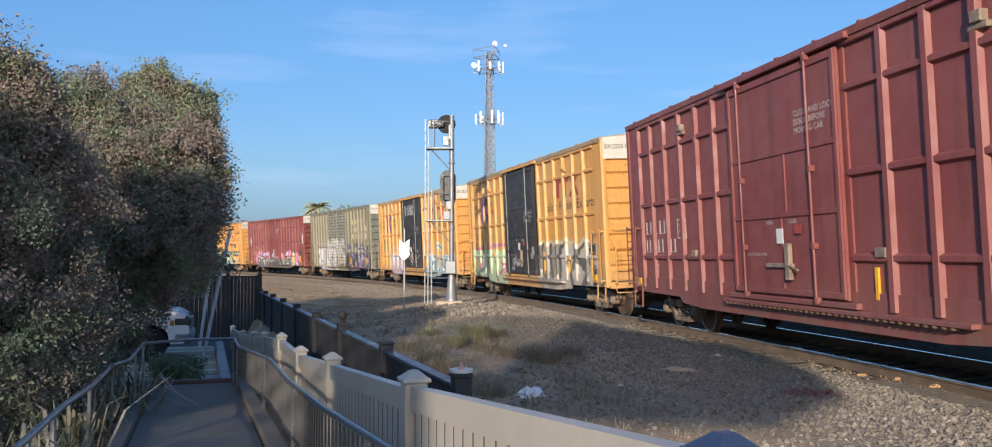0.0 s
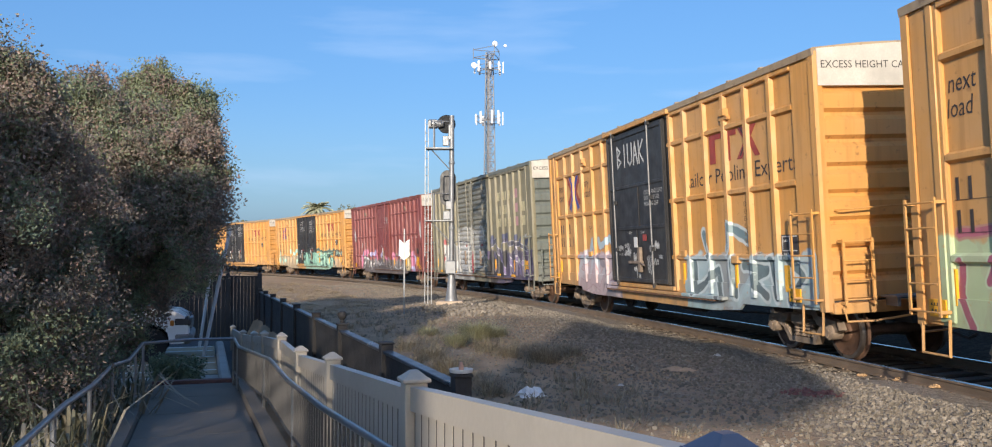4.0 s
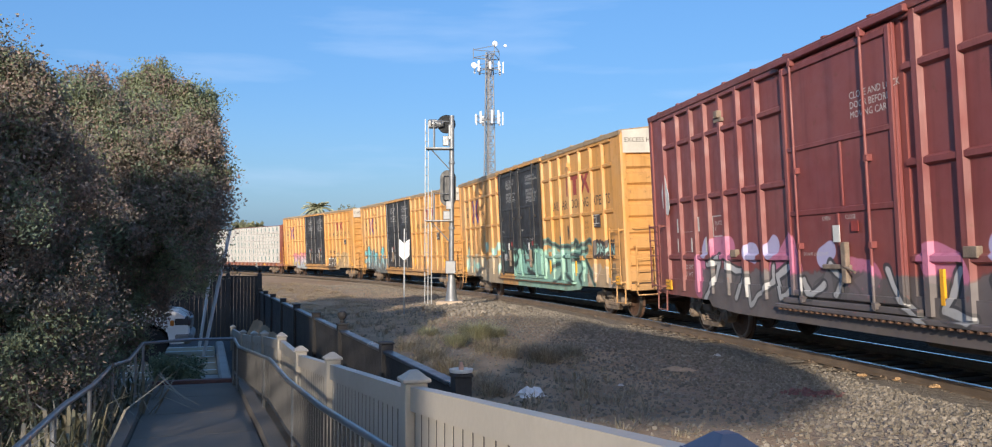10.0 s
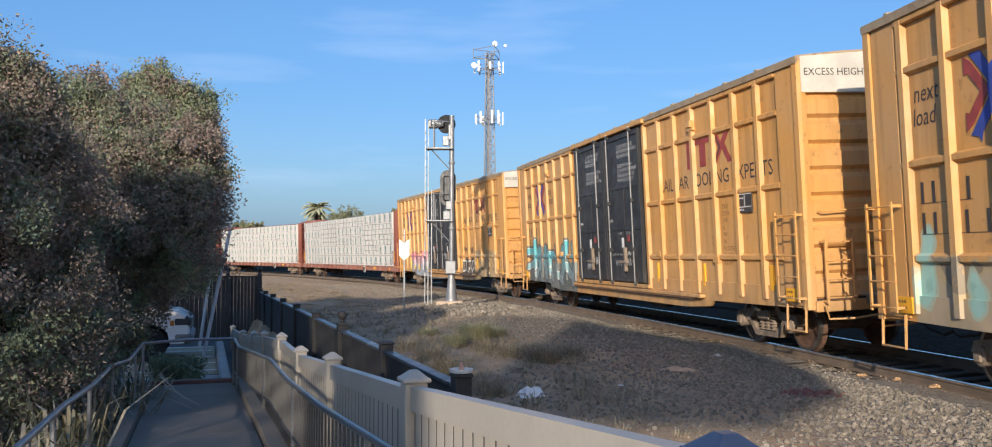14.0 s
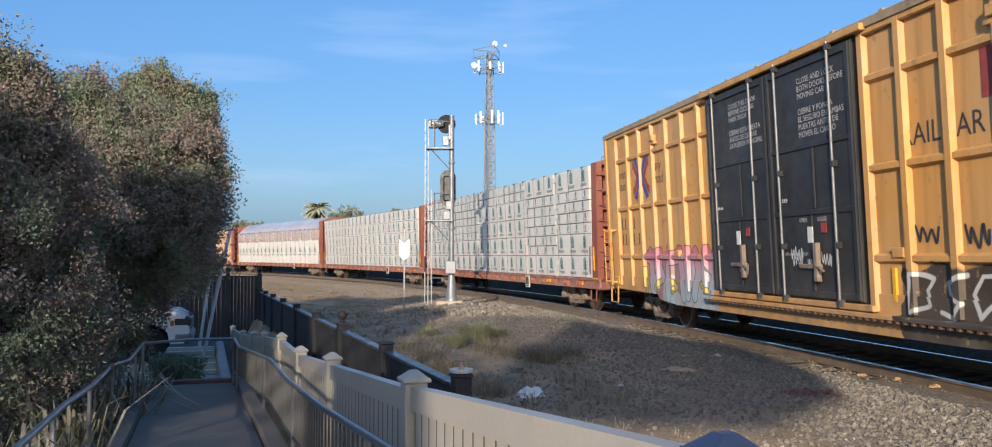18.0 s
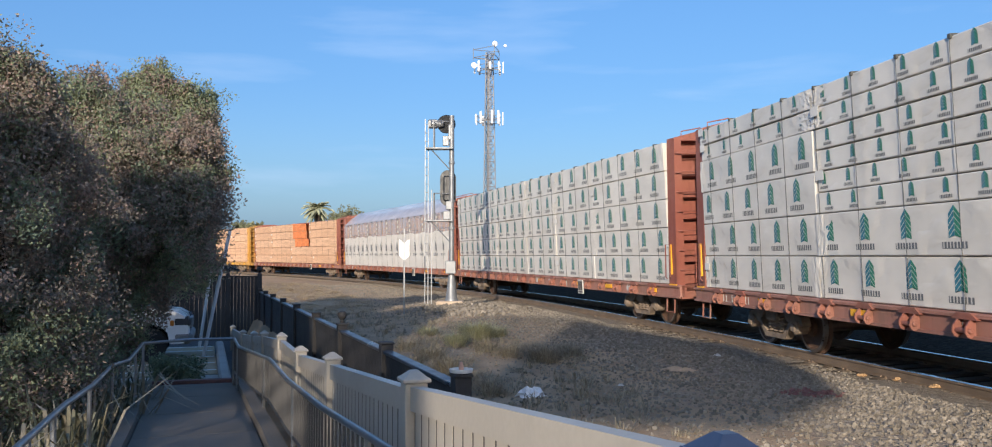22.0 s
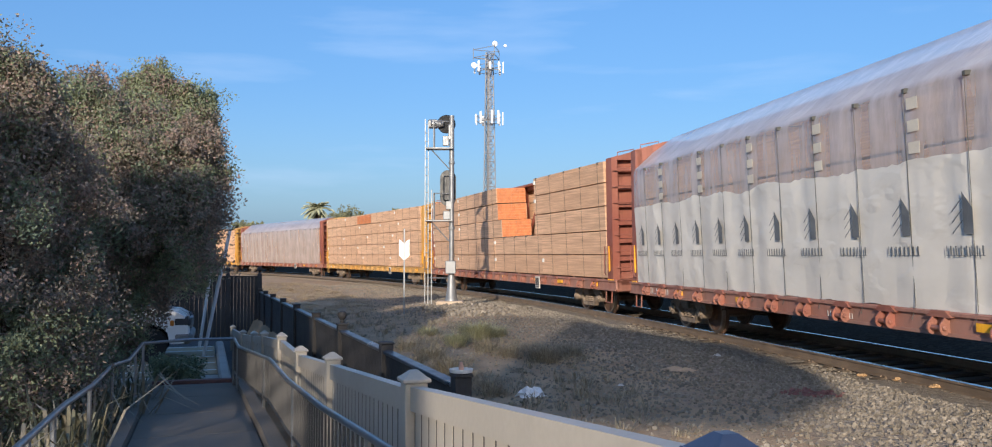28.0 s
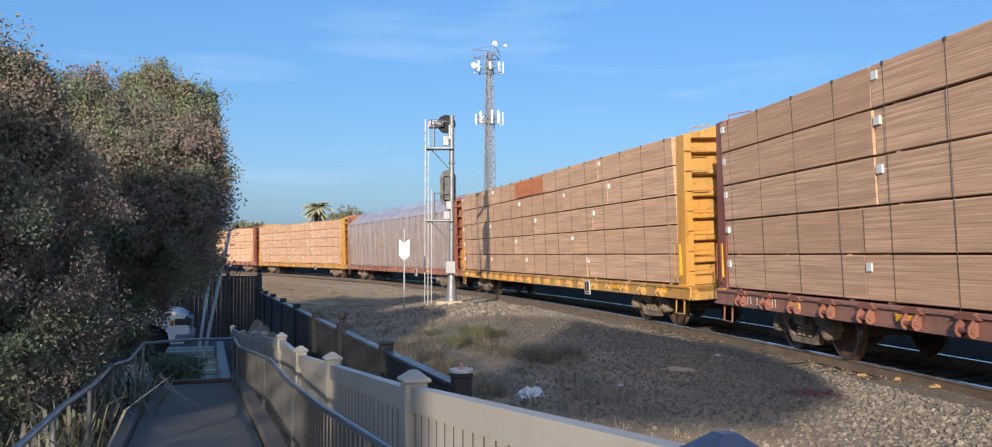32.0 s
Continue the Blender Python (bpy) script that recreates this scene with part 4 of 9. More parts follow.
def tree(label, x, y, z0, blobs, per, leaf, mixes, seed, trunk_r=0.11, stems=3, clump=0.38):
    """blobs: (dx, dy, z, rx, rz) ellipsoids that make the crown; clumps of leaves sit near their skins."""
    t = thing("tree", label, "tree", pose(x, y, 0))
    r = random.Random(seed)
    cl, rad = [], []
    for dx, dy, z, rx, rz in blobs:
        k = int(22 * (rx * rx + rx * rz) / (clump * clump) * 0.16) + 10
        for _ in range(k):
            while True:
                d = Vector((r.gauss(0, 1), r.gauss(0, 1), r.gauss(0, 1))).normalized()
                if d.y < 0.75:
                    break
            s = r.uniform(0.72, 1.04)
            cl.append((dx + d.x * rx * s, dy + d.y * rx * s, z + d.z * rz * s))
            rad.append(clump * r.uniform(0.55, 1.2))
    order = list(range(len(cl)))
    r.shuffle(order)
    cut = 0
    for i, (mt, share, lb) in enumerate(mixes):
        ids = order[cut:cut + int(share * len(order))]
        cut += int(share * len(order))
        part("crown" if i == 0 else "foliage", leaf_mesh("crown", [cl[j] for j in ids], [rad[j] for j in ids], per, leaf, mt, seed + i), mt, t, lb)
    # core of dark twigs fills the middle
    g = Geo()
    for k in range(stems):
        a = 2 * math.pi * k / stems + r.random()
        top = Vector(blobs[k % len(blobs)][:3]) + Vector((0, 0, blobs[k % len(blobs)][4] * 0.6))
        base = Vector((0.12 * math.cos(a), 0.12 * math.sin(a), z0 - 0.15))
        mid = base.lerp(top, 0.45) + Vector((r.uniform(-0.15, 0.15), r.uniform(-0.15, 0.15), 0))
        part("trunk", Geo().tube([base, base.lerp(mid, 0.5), mid, top], trunk_r, 8, trunk_r * 0.2), M_BARK, t, "", True)
    for j in r.sample(range(len(cl)), min(60, len(cl))):
        e = Vector(cl[j])
        s = Vector(blobs[j % len(blobs)][:3]) * 0.5 + Vector((0, 0, z0 * 0.5 + 0.2))
        part("limb", Geo().tube([s, s.lerp(e, 0.5) + Vector((0, 0, 0.1)), e], 0.03, 5, 0.006, False), M_BARK, t)
    return t


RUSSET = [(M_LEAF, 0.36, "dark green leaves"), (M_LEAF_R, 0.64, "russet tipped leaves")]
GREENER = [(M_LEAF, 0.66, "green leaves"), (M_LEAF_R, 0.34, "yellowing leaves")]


def sprays(blobs, n, seed, lo, hi):
    """Narrow upright sprays that break a crown's outline."""
    r = random.Random(seed)
    more = []
    for _ in range(n):
        dx, dy, z, rx, rz = r.choice(blobs)
        a = r.uniform(-0.95, 0.95)
        more.append((dx + a * rx, dy + r.uniform(-0.4, 0.4) * rx, z + rz * math.sqrt(max(0.0, 1 - a * a)) + r.uniform(lo, hi), r.uniform(0.08, 0.16), r.uniform(0.25, 0.45)))
    return more


def column(levels, seed, wob=0.18):
    """Overlapping layers of a tapering crown: (dx, z, radius) from the ground up."""
    r = random.Random(seed)
    return [(dx + r.uniform(-wob, wob) * rad, r.uniform(-wob, wob) * rad, z, rad, max(0.55, rad * 0.75)) for dx, z, rad in levels]


A_BLOBS = column([(0.1, 0.3, 1.15), (0.2, 0.9, 1.2), (0.05, 1.6, 1.25), (0.0, 2.2, 1.05), (0.05, 2.7, 0.75), (0.1, 3.05, 0.5), (0.35, 2.75, 0.42), (-0.6, 2.9, 0.6), (-1.7, 0.8, 1.2), (-1.7, 1.8, 1.2), (-1.3, 2.5, 0.9)], 4)
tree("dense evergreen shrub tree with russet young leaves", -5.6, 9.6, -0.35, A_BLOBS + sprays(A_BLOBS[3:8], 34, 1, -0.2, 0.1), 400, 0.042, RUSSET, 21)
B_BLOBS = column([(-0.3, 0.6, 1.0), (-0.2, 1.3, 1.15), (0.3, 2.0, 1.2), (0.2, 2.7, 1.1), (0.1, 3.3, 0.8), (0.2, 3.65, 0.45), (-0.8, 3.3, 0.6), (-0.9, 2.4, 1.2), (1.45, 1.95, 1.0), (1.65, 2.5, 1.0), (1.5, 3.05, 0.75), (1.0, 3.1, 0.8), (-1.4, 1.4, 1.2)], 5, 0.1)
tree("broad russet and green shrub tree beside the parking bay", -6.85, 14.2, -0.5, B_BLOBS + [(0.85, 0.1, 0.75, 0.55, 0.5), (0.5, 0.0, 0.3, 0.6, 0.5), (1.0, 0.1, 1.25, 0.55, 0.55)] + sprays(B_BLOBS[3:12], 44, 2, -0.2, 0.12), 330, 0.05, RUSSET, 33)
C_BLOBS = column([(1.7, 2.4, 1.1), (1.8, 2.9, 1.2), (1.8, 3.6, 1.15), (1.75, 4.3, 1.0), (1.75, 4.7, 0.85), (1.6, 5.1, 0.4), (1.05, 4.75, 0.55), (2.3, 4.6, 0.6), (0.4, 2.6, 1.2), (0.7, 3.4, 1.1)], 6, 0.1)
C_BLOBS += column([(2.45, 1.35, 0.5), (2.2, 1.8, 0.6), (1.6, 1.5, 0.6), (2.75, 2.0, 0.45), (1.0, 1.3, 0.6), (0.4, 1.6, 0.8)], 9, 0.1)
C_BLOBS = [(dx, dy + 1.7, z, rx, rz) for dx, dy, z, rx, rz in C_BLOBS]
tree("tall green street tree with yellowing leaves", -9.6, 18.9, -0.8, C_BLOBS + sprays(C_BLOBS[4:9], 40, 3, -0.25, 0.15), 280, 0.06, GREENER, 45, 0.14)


def palm(x, y, h):
    p = thing("palm_tree", "distant date palm with a round head of fronds", "palm tree", pose(x, y, -0.3))
    part("trunk", Geo().tube([(0, 0, 0), (0.1, 0, h * 0.5), (0, 0, h)], 0.4, 10, 0.32), M_BARK, p, "", True)
    r = random.Random(3)
    for k in range(64):
        a, up = r.uniform(0, 6.28), r.uniform(-0.7, 1.3)
        L = r.uniform(2.0, 2.7)
        d = Vector((math.cos(a), math.sin(a), 0))
        side = Vector((-d.y, d.x, 0))
        pts = [Vector((0, 0, h)) + d * L * f * math.cos(up * (1 - 0.3 * f)) + Vector((0, 0, L * f * math.sin(up) - 1.3 * f * f)) for f in (0, 0.25, 0.5, 0.75, 1.0)]
        g = Geo()
        for a0, a1, w0, w1 in zip(pts[:-1], pts[1:], (0.05, 0.28, 0.32, 0.22), (0.28, 0.32, 0.22, 0.03)):
            dn = Vector((0, 0, -0.16))
            g.add([a0, a1, a1 + side * w1 + dn, a0 + side * w0 + dn], [(0, 1, 2, 3)]).add([a0, a1, a1 - side * w1 + dn, a0 - side * w0 + dn], [(0, 1, 2, 3)])
        part("frond", g, M_FROND, p)


palm(-26.8, 132.0, 9.0)
far_r = random.Random(8)
for x, y, h, w in ((-25.0, 150.0, 9.2, 2.6), (-27.5, 155.0, 8.6, 2.0), (-19.5, 160, 8.6, 1.2), (-36.5, 132, 6.3, 1.4), (-40, 138, 6.6, 1.6), (-17.0, 150, 9.6, 0.8)):
    t = thing("tree", "far tree showing over the train", "tree", pose(x, y, -0.3), "far trees")
    part("trunk", Geo().tube([(0, 0, 0), (0, 0, h * 0.7)], 0.25, 8, 0.1), M_BARK, t)
    cs = [(far_r.uniform(-w, w) * 0.8, far_r.uniform(-w, w) * 0.8, h - w * 0.5 + far_r.uniform(-w, w) * 0.7) for _ in range(40)]
    part("crown", leaf_mesh("crown", cs, [w * 0.35] * 40, 60, 0.35, M_FARLEAF, far_r.randrange(999)), M_FARLEAF, t)

# ---- unseen blocks added behind the viewer to cast shade on the near ground ----
SH = radians(SUN_HEAD)
BA, BC = Vector((math.sin(SH), math.cos(SH), 0)), Vector((math.cos(SH), -math.sin(SH), 0))


def ac(a, c, z):
    v = BA * a + BC * c
    return Vector((v.x, v.y, z))


def building():
    # made-up caster: its outlines follow the shadow edges that are wanted
    b = thing("shade_caster", "unseen blocks and slats added to cast the near shade", "building")
    A0, A1 = -24.0, -32.0
    lift = 24.0 * math.tan(radians(SUN_ELEV))

    def block(name, prof, a0, a1, mt=M_SHADE_BLOCK):
        n = len(prof)
        vs = [ac(a, c, z) for a in (a0, a1) for c, z in prof]
        part(name, Geo().add(vs, [(k, (k + 1) % n, n + (k + 1) % n, n + k) for k in range(n)] + [tuple(range(n - 1, -1, -1)), tuple(range(n, 2 * n))]), mt, b)
    block("left_shade_block", [(-34, -0.4), (-16.2, -0.4), (-16.2, 7.4 + lift), (-34, 7.4 + lift)], A0, A1)
    block("tall_shade_block", [(-16.18, -0.4), (-12.6, -0.4), (-12.6, 10.2 + lift), (-16.18, 10.2 + lift)], A0, A1)
    block("low_shade_block", [(-12.58, -0.4), (-6.4, -0.4), (-6.4, 5.3 + lift), (-12.58, 5.3 + lift)], A0, A1)
    block("sloped_shade_block", [(-3.05, -0.4), (-1.3, -0.4), (-1.3, 2.55 + lift), (0.9, 2.55 + lift), (2.1, 3.2 + lift), (2.1, 3.9 + lift), (1.2, 4.8 + lift), (-3.05, 6.7 + lift)], A0, A0 - 0.4)
    # slats added between the two to let half of the sunlight through
    z = 0.2
    while z < 6.9 + lift:
        block("shade_slat", [(-6.38, z), (-3.06, z), (-3.06, z + 0.17), (-6.38, z + 0.17)], A0 - 0.1, A0 - 0.16)
        z += 0.34
    block("shade_slat_post", [(-4.75, -0.4), (-4.65, -0.4), (-4.65, 6.9 + lift), (-4.75, 6.9 + lift)], A0 - 0.2, A0 - 0.3)


building()


# ---- small things on the ground ----
def blades(name, label, cat, spots, material, seed, kind="", bend=0.5):
    """Clumps of narrow blades: (x, y, z, radius, height, count, width)."""
    r = random.Random(seed)
    g = Geo()
    for x, y, z, rad, h, n, w in spots:
        for _ in range(n):
            a, d = r.uniform(0, 6.283), rad * r.random() ** 0.7
            b = Vector((x + d * math.cos(a) * 0.5, y + d * math.sin(a) * 0.5, z - 0.02))
            lean = Vector((math.cos(a), math.sin(a), 0)) * rad * r.uniform(0.2, 1.0) + Vector((r.gauss(0, 0.15), r.gauss(0, 0.15), 0)) * rad
            hh = h * r.uniform(0.45, 1.1)
            m, t = b + lean * 0.35 + Vector((0, 0, hh * 0.62)), b + lean + Vector((0, 0, hh * (1 - bend * r.random())))
            s = Vector((-lean.y, lean.x, 0))
            s = s.normalized() * w * 0.5 if s.length > 1e-4 else Vector((w * 0.5, 0, 0))
            g.add([b - s, b + s, m + s, m - s, t], [(0, 1, 2, 3), (3, 2, 4)])
    me = bpy.data.meshes.new(name)
    me.from_pydata([tuple(p) for p in g.v], [], g.f)
    me.materials.append(material)
    return tagged(new(name, me), label, cat, "", kind)


wr = random.Random(14)


def spot(x, y, rad, h, n, w):
    return (x, y, ground_z(x, y), rad, h, n, w)


for lb, mt, spots in (("bushy yellow-green weed on bare ground", M_WEED, [(-0.42, 19.6, 0.6, 0.55, 1100), (-0.85, 18.6, 0.42, 0.40, 420), (0.0, 20.5, 0.42, 0.38, 420), (-1.6, 20.8, 0.4, 0.30, 300)]),
                      ("pale dry weed in the half shade", M_DRY, [(0.86, 15.9, 0.55, 0.45, 420), (1.4, 16.8, 0.5, 0.35, 260), (0.3, 16.6, 0.45, 0.38, 240), (-0.2, 17.4, 0.45, 0.4, 240)]),
                      ("tall withered weed beside the black fence", M_DRY, [(-0.75, 14.4, 0.5, 0.42, 420), (-0.45, 13.2, 0.45, 0.36, 300), (-1.2, 16.2, 0.5, 0.36, 320), (-1.8, 18.0, 0.5, 0.32, 300), (-0.1, 12.2, 0.4, 0.3, 240)])):
    for x, y, rad, h, n in spots:
        blades("weed", lb, "weed", [spot(x, y, rad, h, n, 0.008)], mt, int(x * 10 + y * 7) % 999)
patch = []
for _ in range(620):
    y = wr.uniform(9, 30)
    x = -0.33 * y + 2.5 + wr.random() ** 1.5 * 4.6
    if x < 1.9:
        patch.append(spot(x, y, wr.uniform(0.12, 0.4), wr.uniform(0.06, 0.26), wr.randint(14, 36), 0.010))
blades("dry_grass", "thin dry grass and weed stalks on bare earth", "grass", patch, M_DRY, 4, "stuff")
patch = []
for _ in range(900):
    y = wr.uniform(30, 62)
    x = -0.33 * y + 2.2 + wr.random() ** 1.4 * 5.0
    patch.append(spot(x, y, wr.uniform(0.3, 0.7), wr.uniform(0.05, 0.15), wr.randint(26, 44), 0.014))
M_GOLD = Nodes("golden_dry_grass")
r_ = M_GOLD.t.nodes.new("ShaderNodeNewGeometry").outputs["Random Per Island"]
M_GOLD = M_GOLD.out(M_GOLD.ramp(r_, [(0.0, (0.28, 0.20, 0.115)), (0.5, (0.38, 0.285, 0.17)), (1.0, (0.48, 0.375, 0.235))]), 0.8)
blades("dry_grass", "golden dry grass on the far slope", "grass", patch, M_GOLD, 5, "stuff")
# strap-leaved plants in the planting bed
M_FLAX = Nodes("flax_leaf")
r_ = M_FLAX.t.nodes.new("ShaderNodeNewGeometry").outputs["Random Per Island"]
M_FLAX = M_FLAX.out(M_FLAX.ramp(r_, [(0.0, (0.06, 0.065, 0.035)), (0.6, (0.12, 0.115, 0.065)), (1.0, (0.27, 0.235, 0.15))]), 0.5)
for p, q in ((4.6, -1.5), (5.6, -1.35), (6.6, -1.3), (7.5, -1.25), (8.5, -1.3), (9.5, -1.2), (10.5, -1.25), (11.6, -1.15), (12.7, -1.1), (13.8, -1.05), (5.2, -2.2), (6.6, -2.0), (8.0, -1.9)):
    v = pq(p, q)
    blades("flax_plant", "strap-leaved plant with arching dry blades under the trees", "plant", [(v.x, v.y, ramp_z(p) - 0.15, 0.62, 0.9, 38, 0.034)], M_FLAX, int(p * 10), "", 0.85)
hedge = thing("hedge", "low clipped dark hedge at the foot of the ramp", "hedge", Matrix.Translation((-5.98, 16.55, park_z)))
cs = [(wr.uniform(-0.46, 0.42), wr.uniform(-0.35, 0.35), wr.uniform(0.03, 0.40)) for _ in range(120)]
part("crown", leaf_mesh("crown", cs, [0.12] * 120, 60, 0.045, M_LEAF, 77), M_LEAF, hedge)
part("trunk", Geo().tube([(0, 0, -0.1), (0, 0, 0.3)], 0.05, 8, 0.02), M_BARK, hedge)
# long dry blades that arch over the rail
M_STRAW = plain("straw_blade", (0.30, 0.26, 0.185), 0.7, 0, 0.3, 4, 40)
for k, (p, q, n) in enumerate(((6.0, -1.25, 16), (8.2, -1.15, 14), (10.4, -1.1, 14), (12.6, -1.0, 16), (14.2, -0.95, 18), (15.2, -1.0, 16))):
    v = pq(p, q)
    blades("dry_flax", "dead straw-coloured strap leaves arching over the rail", "plant", [(v.x, v.y, ramp_z(p) - 0.12, 1.0, 1.1, n, 0.032)], M_STRAW, 400 + k, "stuff", 0.95)


def crumpled(name, label, cat, x, y, sx, sy, h, material, seed, rot=0.0):
    """A creased sheet that lies on the ground."""
    r = random.Random(seed)
    n = 9
    v = []
    for j in range(n):
        for i in range(n):
            a, b = i / (n - 1) - 0.5, j / (n - 1) - 0.5
            k = 1 - 0.5 * (abs(a) + abs(b)) + r.uniform(-0.16, 0.16)
            v.append((a * sx * k * 1.3, b * sy * k * 1.3, max(0.004, h * (1 - 3.2 * (a * a + b * b)) * r.uniform(0.3, 1.3))))
    f = [(j * n + i, j * n + i + 1, (j + 1) * n + i + 1, (j + 1) * n + i) for j in range(n - 1) for i in range(n - 1)]
    me = bpy.data.meshes.new(name)
    me.from_pydata(v, [], f)
    me.materials.append(material)
    ob = new(name, me)
    ob.matrix_basis = pose(x, y, ground_z(x, y) + 0.01, 0, 0, rot)
    return tagged(ob, label, cat)


crumpled("plastic_bag", "crumpled white plastic bag on the gravel", "litter", 0.48, 11.9, 0.42, 0.34, 0.12, plain("white_film", (0.75, 0.74, 0.73), 0.4, 0, 0.1, 8, 50), 1, 20)
crumpled("cardboard", "torn flattened piece of tan cardboard on gravel", "litter", 3.05, 14.75, 0.62, 0.40, 0.06, plain("tan_cardboard", (0.50, 0.36, 0.24), 0.8, 0, 0.2, 6, 50), 2, -15)
crumpled("paper_scrap", "small pale scrap of paper on the gravel", "litter", 4.15, 16.6, 0.16, 0.12, 0.04, plain("pale_paper", (0.6, 0.58, 0.55), 0.8), 3)
crumpled("paper_scrap", "small pale scrap of paper on the gravel", "litter", 1.85, 13.1, 0.12, 0.09, 0.03, plain("pale_paper", (0.6, 0.58, 0.55), 0.8), 5)
for x, y in ((6.15, 12.4), (6.05, 13.3), (5.75, 13.9)):
    crumpled("dry_leaf", "curled tan leaf lying beside the rail", "leaf", x, y, 0.18, 0.13, 0.05, plain("tan_leaf", (0.42, 0.27, 0.14), 0.8), int(x * 100))


def pile(name, label, x, y, rad, n, size, material, seed):
    r = np.random.RandomState(seed)
    base = np.array([(a, b, c) for a in (-1, 1) for b in (-1, 1) for c in (-1, 1)], float)
    quads = [(0, 1, 3, 2), (4, 6, 7, 5), (0, 4, 5, 1), (2, 3, 7, 6), (0, 2, 6, 4), (1, 5, 7, 3)]
    V, F = [], []
    for k in range(n):
        px, py = x + r.randn() * rad, y + r.randn() * rad
        s = size * (0.5 + r.rand())
        rot = np.array(Euler(r.rand(3) * 6.28).to_matrix())
        V.append((base * s * (0.6 + 0.6 * r.rand(3)) * (0.75 + 0.5 * r.rand(8, 1))) @ rot.T + np.array([px, py, ground_z(px, py) + s * 0.4]))
        F += [tuple(i + 8 * k for i in q) for q in quads]
    me = bpy.data.meshes.new(name)
    me.from_pydata(np.concatenate(V).tolist(), [], F)
    me.materials.append(material)
    tagged(new(name, me), label, "stones", "", "stuff")


pile("red_stones", "ballast stones sprayed with faded red marking paint", 4.3, 12.0, 0.17, 110, 0.022, plain("red_sprayed_stone", (0.21, 0.095, 0.088), 0.85, 0, 0.4, 9, 40), 6)
pile("mast_stones", "pale broken stone heaped round the mast's foot", MAST.x + 0.55, MAST.y - 1.6, 0.75, 700, 0.045, M_STONE, 7)

# jar lid left on the last black fence post
v = pq(6.3, 1.86)
lid = thing("fence_cup", "pale round dish with a small peach bottle on a fence post", "dish", Matrix.Translation((v.x, v.y, 0.80)))
part("dish", Geo().turned([(0.07, 0.0), (0.085, 0.005), (0.09, 0.03), (0.078, 0.03), (0.07, 0.012)], None, 18), M_WHITE, lid, "", True)
part("bottle", Geo().turned([(0.018, 0.012), (0.02, 0.05), (0.012, 0.065), (0.012, 0.08)], None, 10), plain("peach_plastic", (0.6, 0.33, 0.24), 0.5), lid, "", True)

# white pipes that lean in the corner of the bay
M_PIPE = plain("white_pipe", (0.66, 0.66, 0.65), 0.45, 0, 0.1, 3, 30)
for a, b in (((-7.12, 21.5, -0.80), (-6.74, 22.3, 2.34)), ((-8.09, 24.1, -0.84), (-7.86, 24.5, 1.78))):
    pp = thing("leaning_pipe", "long white pipe leaning in the parking bay", "pipe", None, "leaning pipes")
    part("tube", Geo().tube([a, b], 0.042, 10), M_PIPE, pp, "", True)
    mid = Vector(a).lerp(Vector(b), 0.55)
    d = (Vector(b) - Vector(a)).normalized() * 0.06
    part("coupling", Geo().tube([mid - d, mid + d], 0.05, 10), M_PIPE, pp)

# kerbs and wheel stops of the bay
KERB = Geo().box(-0.1, 0.1, -0.87, 0.87, -0.1, 0.15, 0.035).mesh("wheel_stop")
KERB.materials.append(M_CURB)
for k in range(5):
    p = 17.3 + 1.78 * k
    ob = new("wheel_stop", KERB)
    ob.matrix_basis = Matrix.Translation(pq(p, 0.50 + 0.02 * k, -0.66 - 0.045 * k)) @ pose(0, 0, 0, 1.5, 0, 18.7)
    tagged(ob, "pale concrete kerb block along the edge of the bay", "kerb", "kerb blocks")


